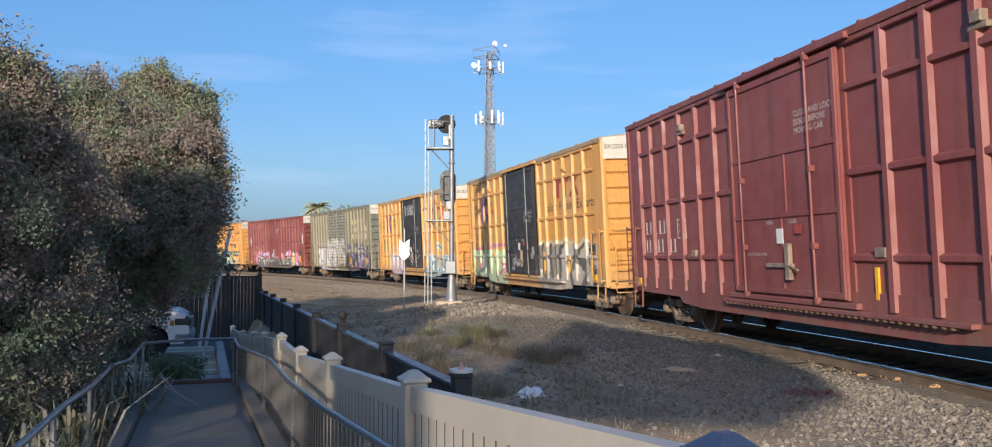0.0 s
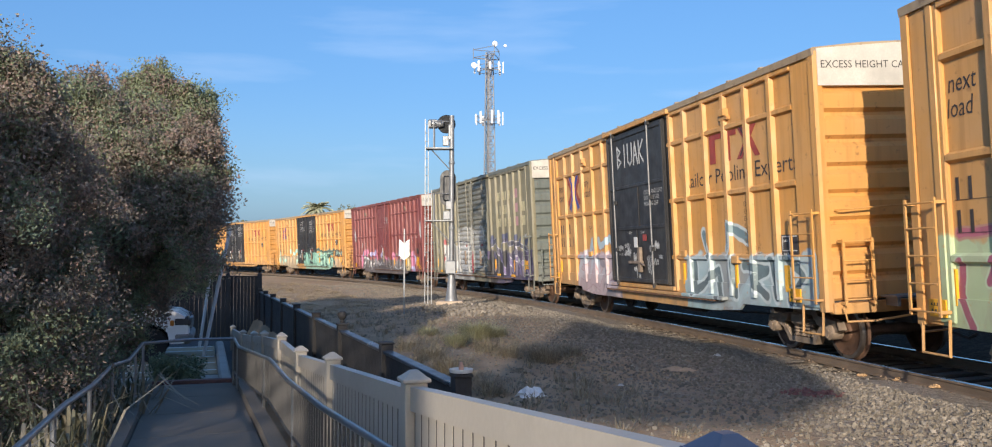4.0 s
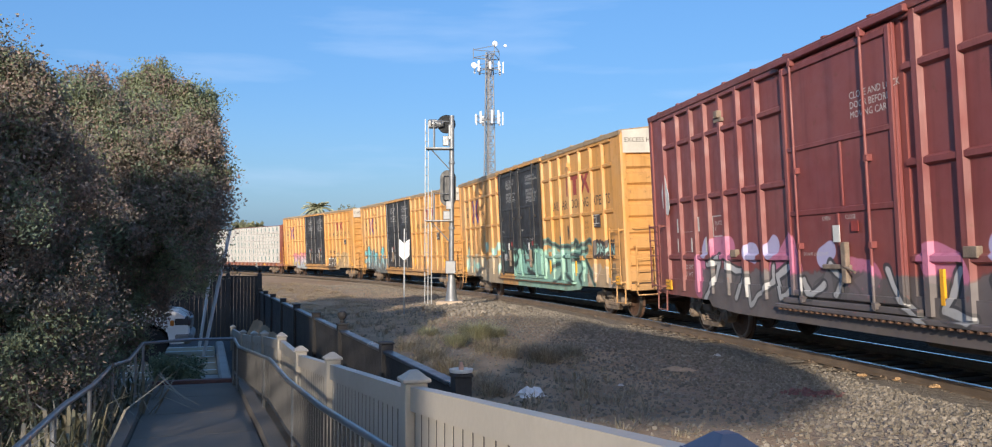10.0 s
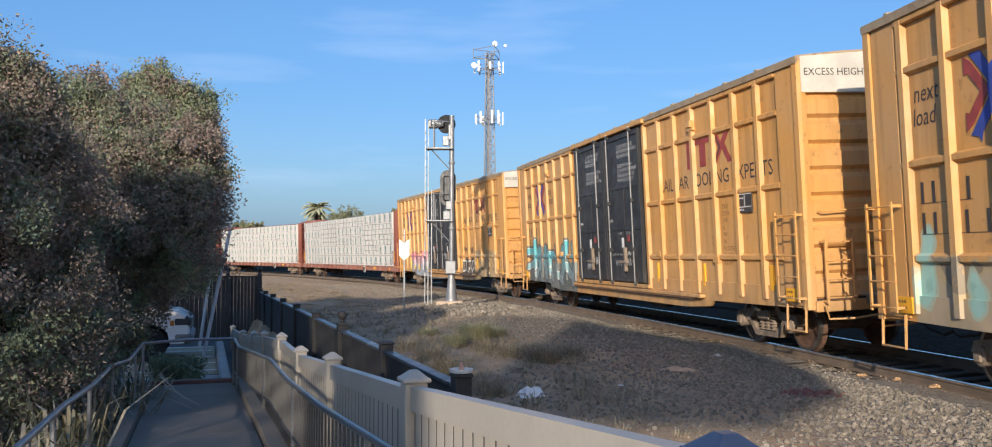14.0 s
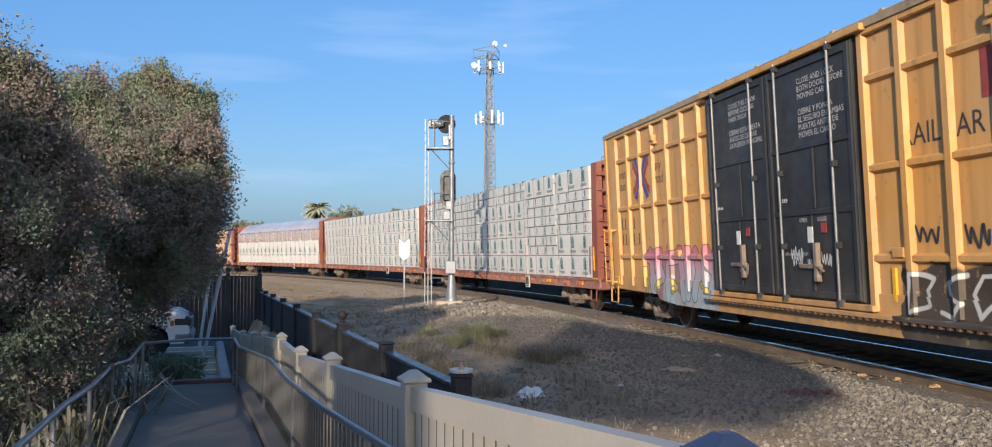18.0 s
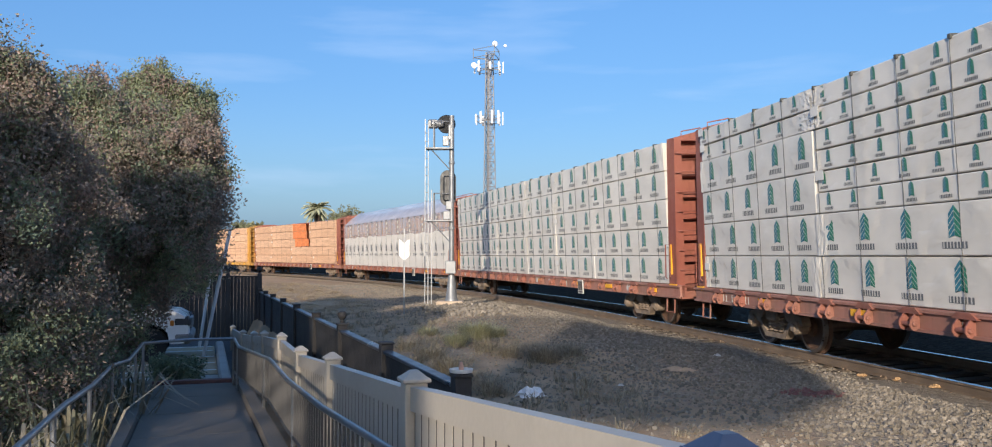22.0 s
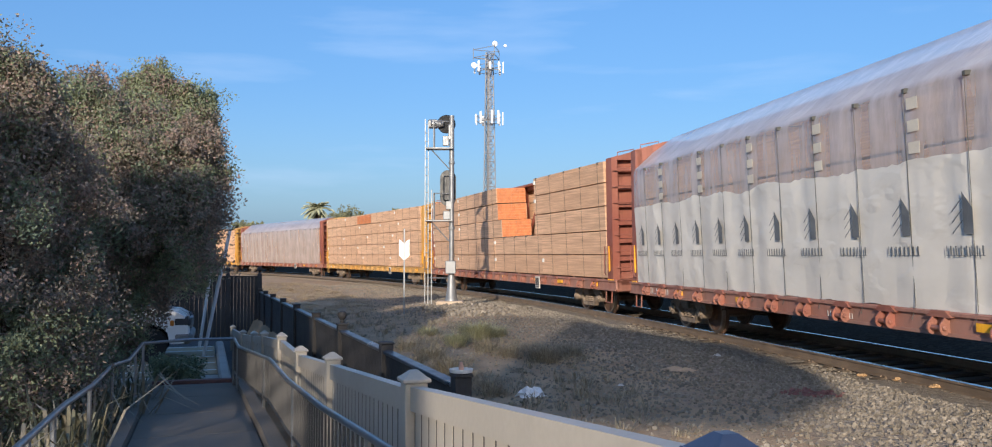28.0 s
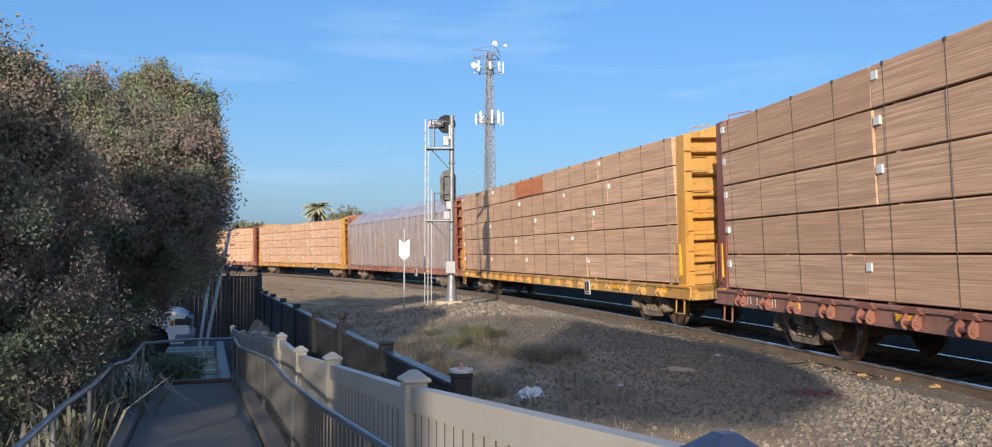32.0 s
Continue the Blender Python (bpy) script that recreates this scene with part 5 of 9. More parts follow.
def parked_car(x, y, z, turn):
    """White sports utility vehicle, its nose towards the fence."""
    c = thing("parked_car", "white sports utility vehicle parked under the trees", "car", pose(x, y, z, 0, 0, turn) @ Matrix.Scale(1.1, 4))
    white = plain("white_car_paint", (0.82, 0.82, 0.82), 0.25, 0, 0.05, 1, 20, 0.02, Coat_Weight=0.6)
    grey = plain("grey_lower_trim", (0.22, 0.22, 0.22), 0.5, 0, 0.2)
    glass = plain("tinted_glass", (0.02, 0.025, 0.03), 0.08, 0, 0.1, 2, 20, 0.0)
    tyre = plain("tyre_rubber", (0.02, 0.02, 0.02), 0.8)
    rim = plain("alloy", (0.5, 0.5, 0.5), 0.35, 0.8)
    prof = [(0.0, 0.55), (-0.02, 0.78), (-0.10, 0.95), (-0.25, 1.04), (-1.25, 1.16), (-1.95, 1.70), (-3.9, 1.74), (-4.5, 1.2), (-4.55, 0.5), (-4.2, 0.35), (-3.95, 0.35), (-3.85, 0.62), (-3.55, 0.76), (-3.25, 0.62), (-3.15, 0.32), (-1.22, 0.32), (-1.17, 0.60), (-1.02, 0.74), (-0.80, 0.80), (-0.58, 0.74), (-0.43, 0.60), (-0.38, 0.36), (-0.10, 0.36)]
    g = Geo()
    n = len(prof)
    ys = (-0.92, -0.86, 0.86, 0.92)
    for yv in ys:
        for px, pz in prof:
            k = 1.0 if abs(yv) < 0.9 else 0.985
            tuck = 0.14 if (pz > 1.3 and abs(yv) > 0.8) else 0.0
            g.v.append(Vector((px * k - (0.03 if k < 1 else 0), yv - math.copysign(tuck, yv), pz * (1 if abs(yv) < 0.9 or pz < 1 else 0.99))))
    for j in range(3):
        g.f += [(j * n + i, j * n + (i + 1) % n, (j + 1) * n + (i + 1) % n, (j + 1) * n + i) for i in range(n)]
    g.f += [tuple(range(n)), tuple(range(4 * n - 1, 3 * n - 1, -1))]
    part("body", g, white, c)
    part("front_bumper", Geo().box(-0.36, 0.06, -0.95, 0.95, 0.34, 0.62, 0.09), grey, c)
    part("grille", Geo().box(-0.05, 0.03, -0.4, 0.4, 0.66, 0.88, 0.02), grey, c)
    for sg in (-1, 1):
        h = part("headlight", Geo().box(-0.34, 0.015, sg * 0.56, sg * 0.935, 0.72, 0.93, 0.05), plain("headlight_lens", (0.10, 0.10, 0.11), 0.12, 0.3), c)
        part("side_marker", Geo().box(-0.40, -0.32, sg * 0.86, sg * 0.94, 0.74, 0.86, 0.02), plain("amber_lens", (0.6, 0.2, 0.03), 0.25), h)
        part("side_window", Geo().box(-3.7, -1.95, sg * 0.79, sg * 0.80, 1.25, 1.6), glass, c)
        part("mirror", Geo().box(-1.75, -1.6, sg * 0.9, sg * 1.06, 1.1, 1.26, 0.04), white, c)
        for wx in (-0.80, -3.55):
            w = part("wheel", Geo().turned([(0.2, -0.1), (0.33, -0.1), (0.35, -0.06), (0.35, 0.06), (0.33, 0.1), (0.2, 0.1)], pose(wx, sg * 0.82, 0.35, 90), 22), tyre, c, "", True)
            part("rim", Geo().turned([(0.03, 0.07 * -sg), (0.19, 0.09 * -sg), (0.21, 0.10 * -sg), (0.21, 0), (0.03, 0)], pose(wx, sg * 0.82, 0.35, 90), 14), rim, w)
    part("windscreen", Geo().add([Vector((-1.30, -0.72, 1.19)), Vector((-1.30, 0.72, 1.19)), Vector((-1.93, 0.66, 1.68)), Vector((-1.93, -0.66, 1.68))], [(0, 1, 2, 3)]), glass, c)


parked_car(-7.5, 21.75, -0.80, 17.0)

# slab added at the ramp's foot, its pale colour standing for sunlit paving
g = Geo()
vs = [pq(p, q, z) for p, q, z in ((16.45, -1.15, park_z + 0.03), (16.45, 0.62, park_z + 0.03), (18.9, 0.62, park_z - 0.08), (18.9, -1.6, park_z - 0.08))]
g.add(vs + [v - Vector((0, 0, 0.12)) for v in vs], [(0, 1, 2, 3), (4, 7, 6, 5), (0, 4, 5, 1), (1, 5, 6, 2), (2, 6, 7, 3), (3, 7, 4, 0)])
def stall_line(label, pts, h, material):
    g = Geo()
    n = len(pts)
    g.add([pq(p, q, z + h) for p, q, z in pts] + [pq(p, q, z - 0.05) for p, q, z in pts], [tuple(range(n)), tuple(range(2 * n - 1, n - 1, -1))] + [(k, n + k, n + (k + 1) % n, (k + 1) % n) for k in range(n)])
    return g


def bay_z(p):
    return park_z - 0.12 - (p - 19) / 9.5 * (0.86 + park_z - 0.12) if p > 19 else park_z - 0.12 * (p - 16.2) / 2.8


# pool of sunlight on the asphalt, painted as a thin tan slab
sun_patch = stall_line("", [(19.3, -1.4, bay_z(19.3)), (19.3, 0.42, bay_z(19.3)), (25.6, 0.45, bay_z(25.6)), (25.6, -1.9, bay_z(25.6))], 0.012, M_CURB)
thing("bay_sun_patch", "tan sunlit patch of the parking bay, its light in the colour", "pavement", None, "", "structure", sun_patch, plain("sunlit_asphalt_tint", (0.40, 0.31, 0.20), 0.9, 0, 0.3, 1.2, 40, 0.3))
M_LINE = plain("worn_white_road_paint", (0.72, 0.71, 0.67), 0.7, 0, 0.25, 4, 40)
for p in (19.9, 21.3, 22.7, 24.2, 25.3):
    line = stall_line("", [(p, -1.5, bay_z(p)), (p + 0.05, 0.40, bay_z(p)), (p + 0.17, 0.40, bay_z(p + 0.12)), (p + 0.12, -1.5, bay_z(p + 0.12))], 0.018, M_LINE)
    thing("painted_line", "worn white painted line across the parking bay", "road marking", None, "stall lines", "", line, M_LINE)
thing("landing", "pale slab at the ramp's foot, sunlight put into its colour", "pavement", None, "", "structure", g, M_CURB)

# ---- the train ----
# lettering: all strings are turned into meshes in one go
FACE = pose(0, 0, 0, 90)
TEXTS = {}


def letters(strings):
    made = []
    for s, size, spacing in strings:
        cu = bpy.data.curves.new("lettering", "FONT")
        cu.body, cu.size, cu.space_line, cu.resolution_u, cu.space_character = s, size, spacing, 2, 1.0
        made.append((s, size, new("lettering", cu)))
    dg = bpy.context.evaluated_depsgraph_get()
    dg.update()
    for s, size, ob in made:
        TEXTS[s, size] = bpy.data.meshes.new_from_object(ob.evaluated_get(dg))
        cu = ob.data
        bpy.data.objects.remove(ob)
        bpy.data.curves.remove(cu)


letters([("EXCESS HEIGHT CAR", 0.17, 1), ("Railcar Pooling Experts", 0.42, 1), ("RAILCAR POOLING EXPERTS", 0.4, 1),
         ("next\nload", 0.34, 0.9), ("any\nroad", 0.34, 0.9), ("CLOSE AND LOCK\nDOOR BEFORE\nMOVING CAR", 0.14, 1),
         ("CLOSE THIS DOOR\nBEFORE CLOSING\nMAIN DOOR\n\nCIERRE ESTA PUERTA\nANTES DE CERRAR\nLA PUERTA PRINCIPAL", 0.128, 0.95),
         ("CLOSE AND LOCK\nBOTH DOORS BEFORE\nMOVING CAR\n\nCIERRE Y PONGA\nEL SEGURO EN AMBAS\nPUERTAS ANTES DE\nMOVER EL CARRO", 0.128, 0.95),
         ("EXH\nEXW\nEW\nIL\nIW\nIH\nFLOOR H\nEMPTY CG\nCU FT", 0.13, 1.05), ("PLATE\nF", 0.12, 0.95), ("OPEN", 0.09, 1), ("CLOSE", 0.09, 1), ("JACK\nHERE", 0.08, 1),
         ("DO NOT LUBE DOORS", 0.07, 1), ("LD LMT\nLT WT", 0.14, 1.1), ("CAUTION", 0.16, 1)])


def sign(s, size, x, z, y, material, parent, name="lettering", k=1.0):
    """A string on the near side at x (left edge) and z (base line)."""
    ob = part(name, TEXTS[s, size].copy(), material, parent)
    ob.matrix_basis = pose(x, y, z, 90) @ Matrix.Diagonal((k, 1, 1, 1))
    return ob


def bars(parent, x, z, y, h, widths, material, gap=0.35, name="mark"):
    """Plain bars in place of marks that are not to be spelled."""
    g, x_first = Geo(), x
    for w in widths:
        if w > 0:
            g.box(x + w * h * 0.24, x + w * h * 0.66, y - 0.004, y, z, z + h)
        x += abs(w) * h + gap * h
    g.box(x_first, x - gap * h, y - 0.002, y, z, z + 0.006)
    return part(name, g, material, parent)


def wheelset():
    prof = [(0.09, -0.95), (0.09, -0.86), (0.16, -0.84), (0.17, -0.79), (0.36, -0.775), (0.40, -0.80), (0.445, -0.80), (0.45, -0.72), (0.49, -0.69), (0.49, -0.665), (0.40, -0.665), (0.36, -0.72), (0.16, -0.72), (0.085, -0.6)]
    prof = prof + [(r, -z) for r, z in prof[::-1]]
    return Geo().turned(prof, pose(0, 0, 0, 90), 28).mesh("wheelset", True)


WHEELSET = wheelset()
WHEELSET.materials.append(M_WHEEL)
TREADS = Geo().turned([(0.447, -0.041), (0.452, -0.036), (0.455, 0.036), (0.40, 0.041), (0.40, -0.041)], pose(0, 0, 0, 90), 28).mesh("tread", True)
TREADS.materials.append(M_TREAD)
AXLE_ENDS = Geo().box(-0.07, 0.07, -0.02, 0.02, -0.07, 0.07, 0.012).mesh("bearing_cap")
AXLE_ENDS.materials.append(M_TRUCK)
WR = 0.455
WHEELBASE = 1.78


def side_frame():
    up = [(-1.12, 0.50), (-1.05, 0.64), (-0.55, 0.70), (-0.42, 0.86), (0.42, 0.86), (0.55, 0.70), (1.05, 0.64), (1.12, 0.50), (1.0, 0.44), (0.78, 0.47),
          (0.5, 0.55), (0.36, 0.70), (-0.36, 0.70), (-0.5, 0.55), (-0.78, 0.47), (-1.0, 0.44)]
    lo = [(-0.84, 0.50), (-0.6, 0.44), (-0.40, 0.20), (0.40, 0.20), (0.6, 0.44), (0.84, 0.50), (0.62, 0.56), (0.34, 0.30), (-0.34, 0.30), (-0.62, 0.56)]
    return Geo().prism(up, -0.08, 0.08).prism(lo, -0.076, 0.076).mesh("side_frame")


def coil_spring():
    prof = []
    for k in range(6):
        z = 0.31 + k * 0.058
        prof += [(0.058, z), (0.088, z + 0.014), (0.088, z + 0.032), (0.058, z + 0.046)]
    return Geo().turned(prof, None, 10).mesh("spring", True)


SIDE_FRAME, SPRINGS = side_frame(), coil_spring()
BEARING = Geo().turned([(0.10, -0.12), (0.13, -0.10), (0.13, 0.1), (0.09, 0.12)], pose(0, 0, 0, 90), 12).mesh("bearing", True)
BOLSTER = Geo().box(-0.22, 0.22, -1.15, 1.15, 0.52, 0.72, 0.03).box(-0.03, 0.03, -0.9, 0.9, 0.28, 0.36).box(-0.55, -0.45, -0.8, 0.8, 0.3, 0.45, 0.02).box(0.45, 0.55, -0.8, 0.8, 0.3, 0.45, 0.02).mesh("bolster")
for me in (SIDE_FRAME, SPRINGS, BEARING, BOLSTER):
    me.materials.append(M_TRUCK)
WHEELS = []          # every wheelset, with its distance from the first car's tail, for its turning


def truck(car, x):
    t = part("bogie", BOLSTER, M_TRUCK, car)
    t.matrix_basis = pose(x, 0, 0)
    for sg in (-1, 1):
        part("side_frame", SIDE_FRAME, M_TRUCK, t).location = (0, sg * 1.0, 0)
        for dx in (-0.2, 0.0, 0.2):
            part("spring", SPRINGS, M_TRUCK, t).location = (dx, sg * 1.0, 0)
        for dx in (-WHEELBASE / 2, WHEELBASE / 2):
            part("bearing", BEARING, M_TRUCK, t).location = (dx, sg * 1.02, WR)
    for dx in (-WHEELBASE / 2, WHEELBASE / 2):
        w = new("wheelset", WHEELSET)
        w.parent, w.location = car, (x + dx, 0, WR)
        for sg in (-1, 1):
            part("tread", TREADS, M_TREAD, w).location = (0, sg * 0.765, 0)
            part("bearing_cap", AXLE_ENDS, M_UNDER, w).location = (0, sg * 1.15, 0)
        WHEELS.append(w)
    return t


def coupler(car, x, sg, material):
    """Draft gear, knuckle and its lever at one end."""
    g = Geo().box(x - sg * 0.2, x + sg * 0.45, -0.08, 0.08, 0.78, 0.96, 0.02)
    g.prism([(x + sg * 0.45, -0.16), (x + sg * 0.72, -0.20), (x + sg * 0.84, -0.05), (x + sg * 0.70, 0.03), (x + sg * 0.74, 0.18), (x + sg * 0.45, 0.16)], 0.74, 1.0, "z")
    part("coupler", g, M_TRUCK, car)
    g = Geo().tube([(x + sg * 0.12, -1.45, 0.95), (x + sg * 0.12, -1.40, 0.72), (x + sg * 0.22, -1.0, 0.72), (x + sg * 0.3, -0.2, 0.80), (x + sg * 0.5, 0, 0.84)], 0.017, 6)
    part("uncoupling_lever", g, material, car)
    g = Geo().tube([(x, 0.25, 0.7), (x + sg * 0.35, 0.24, 0.48), (x + sg * 0.75, 0.2, 0.42), (x + sg * 0.95, 0.18, 0.5)], 0.028, 6)
    part("brake_hose", g, M_UNDER, car)


def ladder(car, name, x0, x1, y, zs, material, foot=None, dy=0.14):
    """Grab irons: two stiles and a rung at every height."""
    g = Geo()
    for x in (x0, x1):
        g.box(x - 0.022, x + 0.022, y - dy - 0.012, y - dy + 0.012, zs[0] - 0.06, zs[-1] + 0.06)
        for z in (zs[0], zs[-1]):
            g.box(x - 0.02, x + 0.02, y - dy, y, z - 0.02, z + 0.02)
    for z in zs:
        g.tube([(x0, y - dy - 0.012, z), (x1, y - dy - 0.012, z)], 0.013, 6)
    ob = part(name, g, material, car)
    if foot:
        g = Geo().tube([(x0 + 0.03, y, zs[0] - 0.1), (x0 + 0.03, y - 0.02, foot), (x1 - 0.03, y - 0.02, foot), (x1 - 0.03, y, zs[0] - 0.1)], 0.022, 6)
        part("sill_step", g, material, car)
    return ob


def end_rungs(car, x, sg, material):
    """Ladder and brake platform on a car's end."""
    g = Geo()
    for y in (-1.38, -0.88):
        g.box(x, x + sg * 0.14, y - 0.02, y + 0.02, 0.98, 1.02)
        g.box(x + sg * 0.12, x + sg * 0.15, y - 0.022, y + 0.022, 0.96, 2.0)
        g.box(x, x + sg * 0.14, y - 0.02, y + 0.02, 1.94, 1.98)
    for z in (1.05, 1.35, 1.65, 1.95):
        g.tube([(x + sg * 0.15, -1.4, z), (x + sg * 0.15, -0.86, z)], 0.013, 6)
    part("end_ladder", g, material, car)
    part("handhold", Geo().tube([(x, -1.4, 2.45), (x + sg * 0.1, -1.36, 2.45), (x + sg * 0.1, -0.2, 2.5), (x, -0.15, 2.5)], 0.014, 6), material, car)
    part("crossover_platform", Geo().box(x + sg * 0.02, x + sg * 0.42, -0.7, 0.7, 1.06, 1.09).box(x, x + sg * 0.3, -0.6, -0.55, 0.92, 1.06).box(x, x + sg * 0.3, 0.55, 0.6, 0.92, 1.06), M_STEEL, car)


def corrugated_end(g, x, sg, z0, z1, n, half):
    """Horizontal pressed ribs across a car's end."""
    h = (z1 - z0) / n
    prof = [(x, z0)]
    for k in range(n):
        z = z0 + k * h
        prof += [(x, z + 0.06 * h), (x + sg * 0.075, z + 0.20 * h), (x + sg * 0.085, z + 0.75 * h), (x, z + 0.94 * h)]
    prof += [(x, z1), (x - sg * 0.02, z1), (x - sg * 0.02, z0)]
    g.prism(prof, -half, half)


def boxcar(label, length, body_mat, door_mat, end_mat, ribs, rails, door, tc, white_end, doors=1, eave=5.03, off=0.0, group="freight train"):
    car = thing("boxcar", label, "boxcar", None, group)
    h, wy, sill = length / 2, 1.53, 0.80
    # body shell
    g = Geo().box(off - h + 0.10, off + h - 0.10, -wy, wy, 1.02, eave - 0.08)
    part("body", g, body_mat, car)
    for sg in (-1, 1):
        part("corner_post", Geo().prism([(off + sg * (h - 0.16), -1.617), (off + sg * (h - 0.02), -1.617), (off + sg * h, -1.56), (off + sg * h, -1.47), (off + sg * (h - 0.16), -1.47)], 0.86, eave - 0.06, "z"), body_mat, car)
        part("corner_post", Geo().prism([(off + sg * (h - 0.16), 1.617), (off + sg * (h - 0.02), 1.617), (off + sg * h, 1.56), (off + sg * h, 1.47), (off + sg * (h - 0.16), 1.47)], 0.86, eave - 0.06, "z"), body_mat, car)
        part("end_panel_edge", Geo().box(off + sg * (h - 0.16) , off + sg * (h - 0.75), -1.585, -1.5, 0.9, eave - 0.1, 0.02), body_mat, car)
    # eave and roof
    g = Geo()
    g.prism([(-1.625, eave - 0.13), (-1.635, eave - 0.02), (-1.60, eave), (-0.75, eave + 0.085), (0, eave + 0.12), (0.75, eave + 0.085), (1.60, eave), (1.635, eave - 0.02), (1.625, eave - 0.13), (1.45, eave - 0.10), (-1.45, eave - 0.10)], off - h + 0.01, off + h - 0.01, "x")
    roof_mat = M_ROOF if end_mat is YEL_END else end_mat
    roof = part("roof", g, roof_mat, car)
    for k in range(int(length / 1.2)):
        x = off - h + 0.6 + k * 1.2
        g = Geo().prism([(-1.60, eave + 0.002), (-0.75, eave + 0.087), (0, eave + 0.122), (0.75, eave + 0.087), (1.60, eave + 0.002), (1.6, eave + 0.03), (0, eave + 0.155), (-1.6, eave + 0.03)], x - 0.04, x + 0.04, "x")
        part("roof_seam", g, roof_mat, roof)
    # side sill and floor
    for sg in (-1, 1):
        k = tc / 2
        part("side_sill", Geo().prism([(off - h + 0.06, 0.88), (off - k - 0.9, 0.86), (off - k + 1.15, 0.84), (off - k + 1.3, 0.72), (off - k + 2.4, 0.65), (off + k - 2.4, 0.65), (off + k - 1.3, 0.72), (off + k - 1.15, 0.84), (off + k + 0.9, 0.86), (off + h - 0.06, 0.88), (off + h - 0.06, 1.22), (off - h + 0.06, 1.22)], sg * 1.558, sg * 1.50), body_mat, car)
    g = Geo().box(off - h + 0.05, off + h - 0.05, -1.45, 1.45, 0.95, 1.03).box(off - h - 0.15, off + h + 0.15, -0.22, 0.22, 0.62, 0.95)
    for k in range(-3, 4):
        g.box(k * h / 4 - 0.06, k * h / 4 + 0.06, -1.45, 1.45, 0.72, 0.95)
    part("underframe", g, M_UNDER, car)
    part("brake_reservoir", Geo().turned([(0.0, -0.6), (0.18, -0.55), (0.2, 0), (0.18, 0.55), (0.0, 0.6)], pose(1.2, -0.8, 0.62, 0, 90), 14), M_UNDER, car, "", True)
    part("brake_rod", Geo().tube([(-tc / 2 + 1, -0.35, 0.55), (-1, -0.5, 0.5), (2.5, -0.6, 0.5), (tc / 2 - 1, -0.35, 0.55)], 0.018, 6), M_UNDER, car)
    # ribs on the near side, one by one; those of the far side in one piece
    far = Geo()
    for x in ribs:
        prof = [(x - 0.085, -wy), (x - 0.055, -1.605), (x + 0.055, -1.605), (x + 0.085, -wy)]
        part("side_rib", Geo().prism(prof, 0.98, eave - 0.1, "z"), body_mat, car)
        far.prism([(a, -b) for a, b in prof], 1.08, eave - 0.1, "z")
    part("far_side_ribs", far, body_mat, car)
    spans = [(off - h + 0.75, door[0] - 0.1), (door[1] + 0.1, off + h - 0.75)]
    for z in rails:
        for a, b in spans:
            part("side_rail", Geo().prism([(-wy, z - 0.07), (-1.592, z - 0.035), (-1.592, z + 0.035), (-wy, z + 0.07)], a, b, "x"), body_mat, car)
    for a, b in spans:
        part("side_rail", Geo().box(a, b, -1.6, -wy + 0.01, eave - 0.22, eave - 0.1, 0.015), body_mat, car)
    # ends
    for sg in (-1, 1):
        g = Geo()
        top = eave - 0.62 if white_end else eave - 0.08
        corrugated_end(g, off + sg * (h - 0.09), sg, 0.98, top, 8, 1.5)
        part("corrugated_end", g, end_mat, car)
        if white_end:
            part("end_cap", Geo().prism([(-1.55, top + 0.01), (1.55, top + 0.01), (1.55, eave - 0.02), (0, eave + 0.09), (-1.55, eave - 0.02)], off + sg * (h - 0.1), off + sg * (h + 0.012), "x"), M_ENDCAP, car, "white painted panel under the roof")
            ob = part("end_lettering", TEXTS["EXCESS HEIGHT CAR", 0.17].copy(), M_LETTER_K, car)
            ob.matrix_basis = pose(off + sg * (h + 0.016), -1.5 if sg > 0 else 1.5, eave - 0.33, 90, 0, 90 * sg)
        part("end_sill", Geo().box(off + sg * (h - 0.1), off + sg * (h + 0.06), -1.5, 1.5, 0.82, 1.0, 0.015), end_mat, car)
        coupler(car, off + sg * (h + 0.1), sg, end_mat)
        end_rungs(car, off + sg * (h + 0.05), sg, end_mat)
        xs = (off + sg * (h - 0.7), off + sg * (h - 0.08))
        ladder(car, "side_ladder", min(xs), max(xs), -1.60, (1.05, 1.4, 1.75, 2.1, 2.42), end_mat, 0.5)
        truck(car, off + sg * tc / 2)
    # doors
    d0, d1 = door
    n = doors
    part("door_opening", Geo().box(d0 - 0.1, d1 + 0.1, -1.56, -1.5, 1.0, eave - 0.14), door_mat, car)
    track_end = d1 + (2.6 if n == 1 else 3.0)
    part("door_track", Geo().box(d0 - 0.5, track_end, -1.68, -1.55, 0.88, 0.95, 0.01), body_mat, car)
    lugs = Geo()
    for k in range(int((track_end - d0 + 0.3) / 0.17)):
        lugs.box(d0 - 0.4 + k * 0.17, d0 - 0.34 + k * 0.17, -1.69, -1.58, 0.845, 0.882, 0.006)
    part("track_lugs", lugs, M_WHEEL, car)["kind"] = "stuff"
    part("door_threshold", Geo().box(d0 - 0.25, d1 + 0.25, -1.66, -1.56, 0.97, 1.06, 0.01), body_mat, car)
    part("door_hood", Geo().box(d0 - 0.2, d1 + 0.35, -1.69, -1.56, eave - 0.16, eave - 0.06, 0.012), body_mat, car)
    if n == 1:
        leaves = [(d0, d1)]
    else:
        mid = (d0 + d1) / 2 - 0.05
        leaves = [(d0, mid - 0.015), (mid + 0.015, d1)]
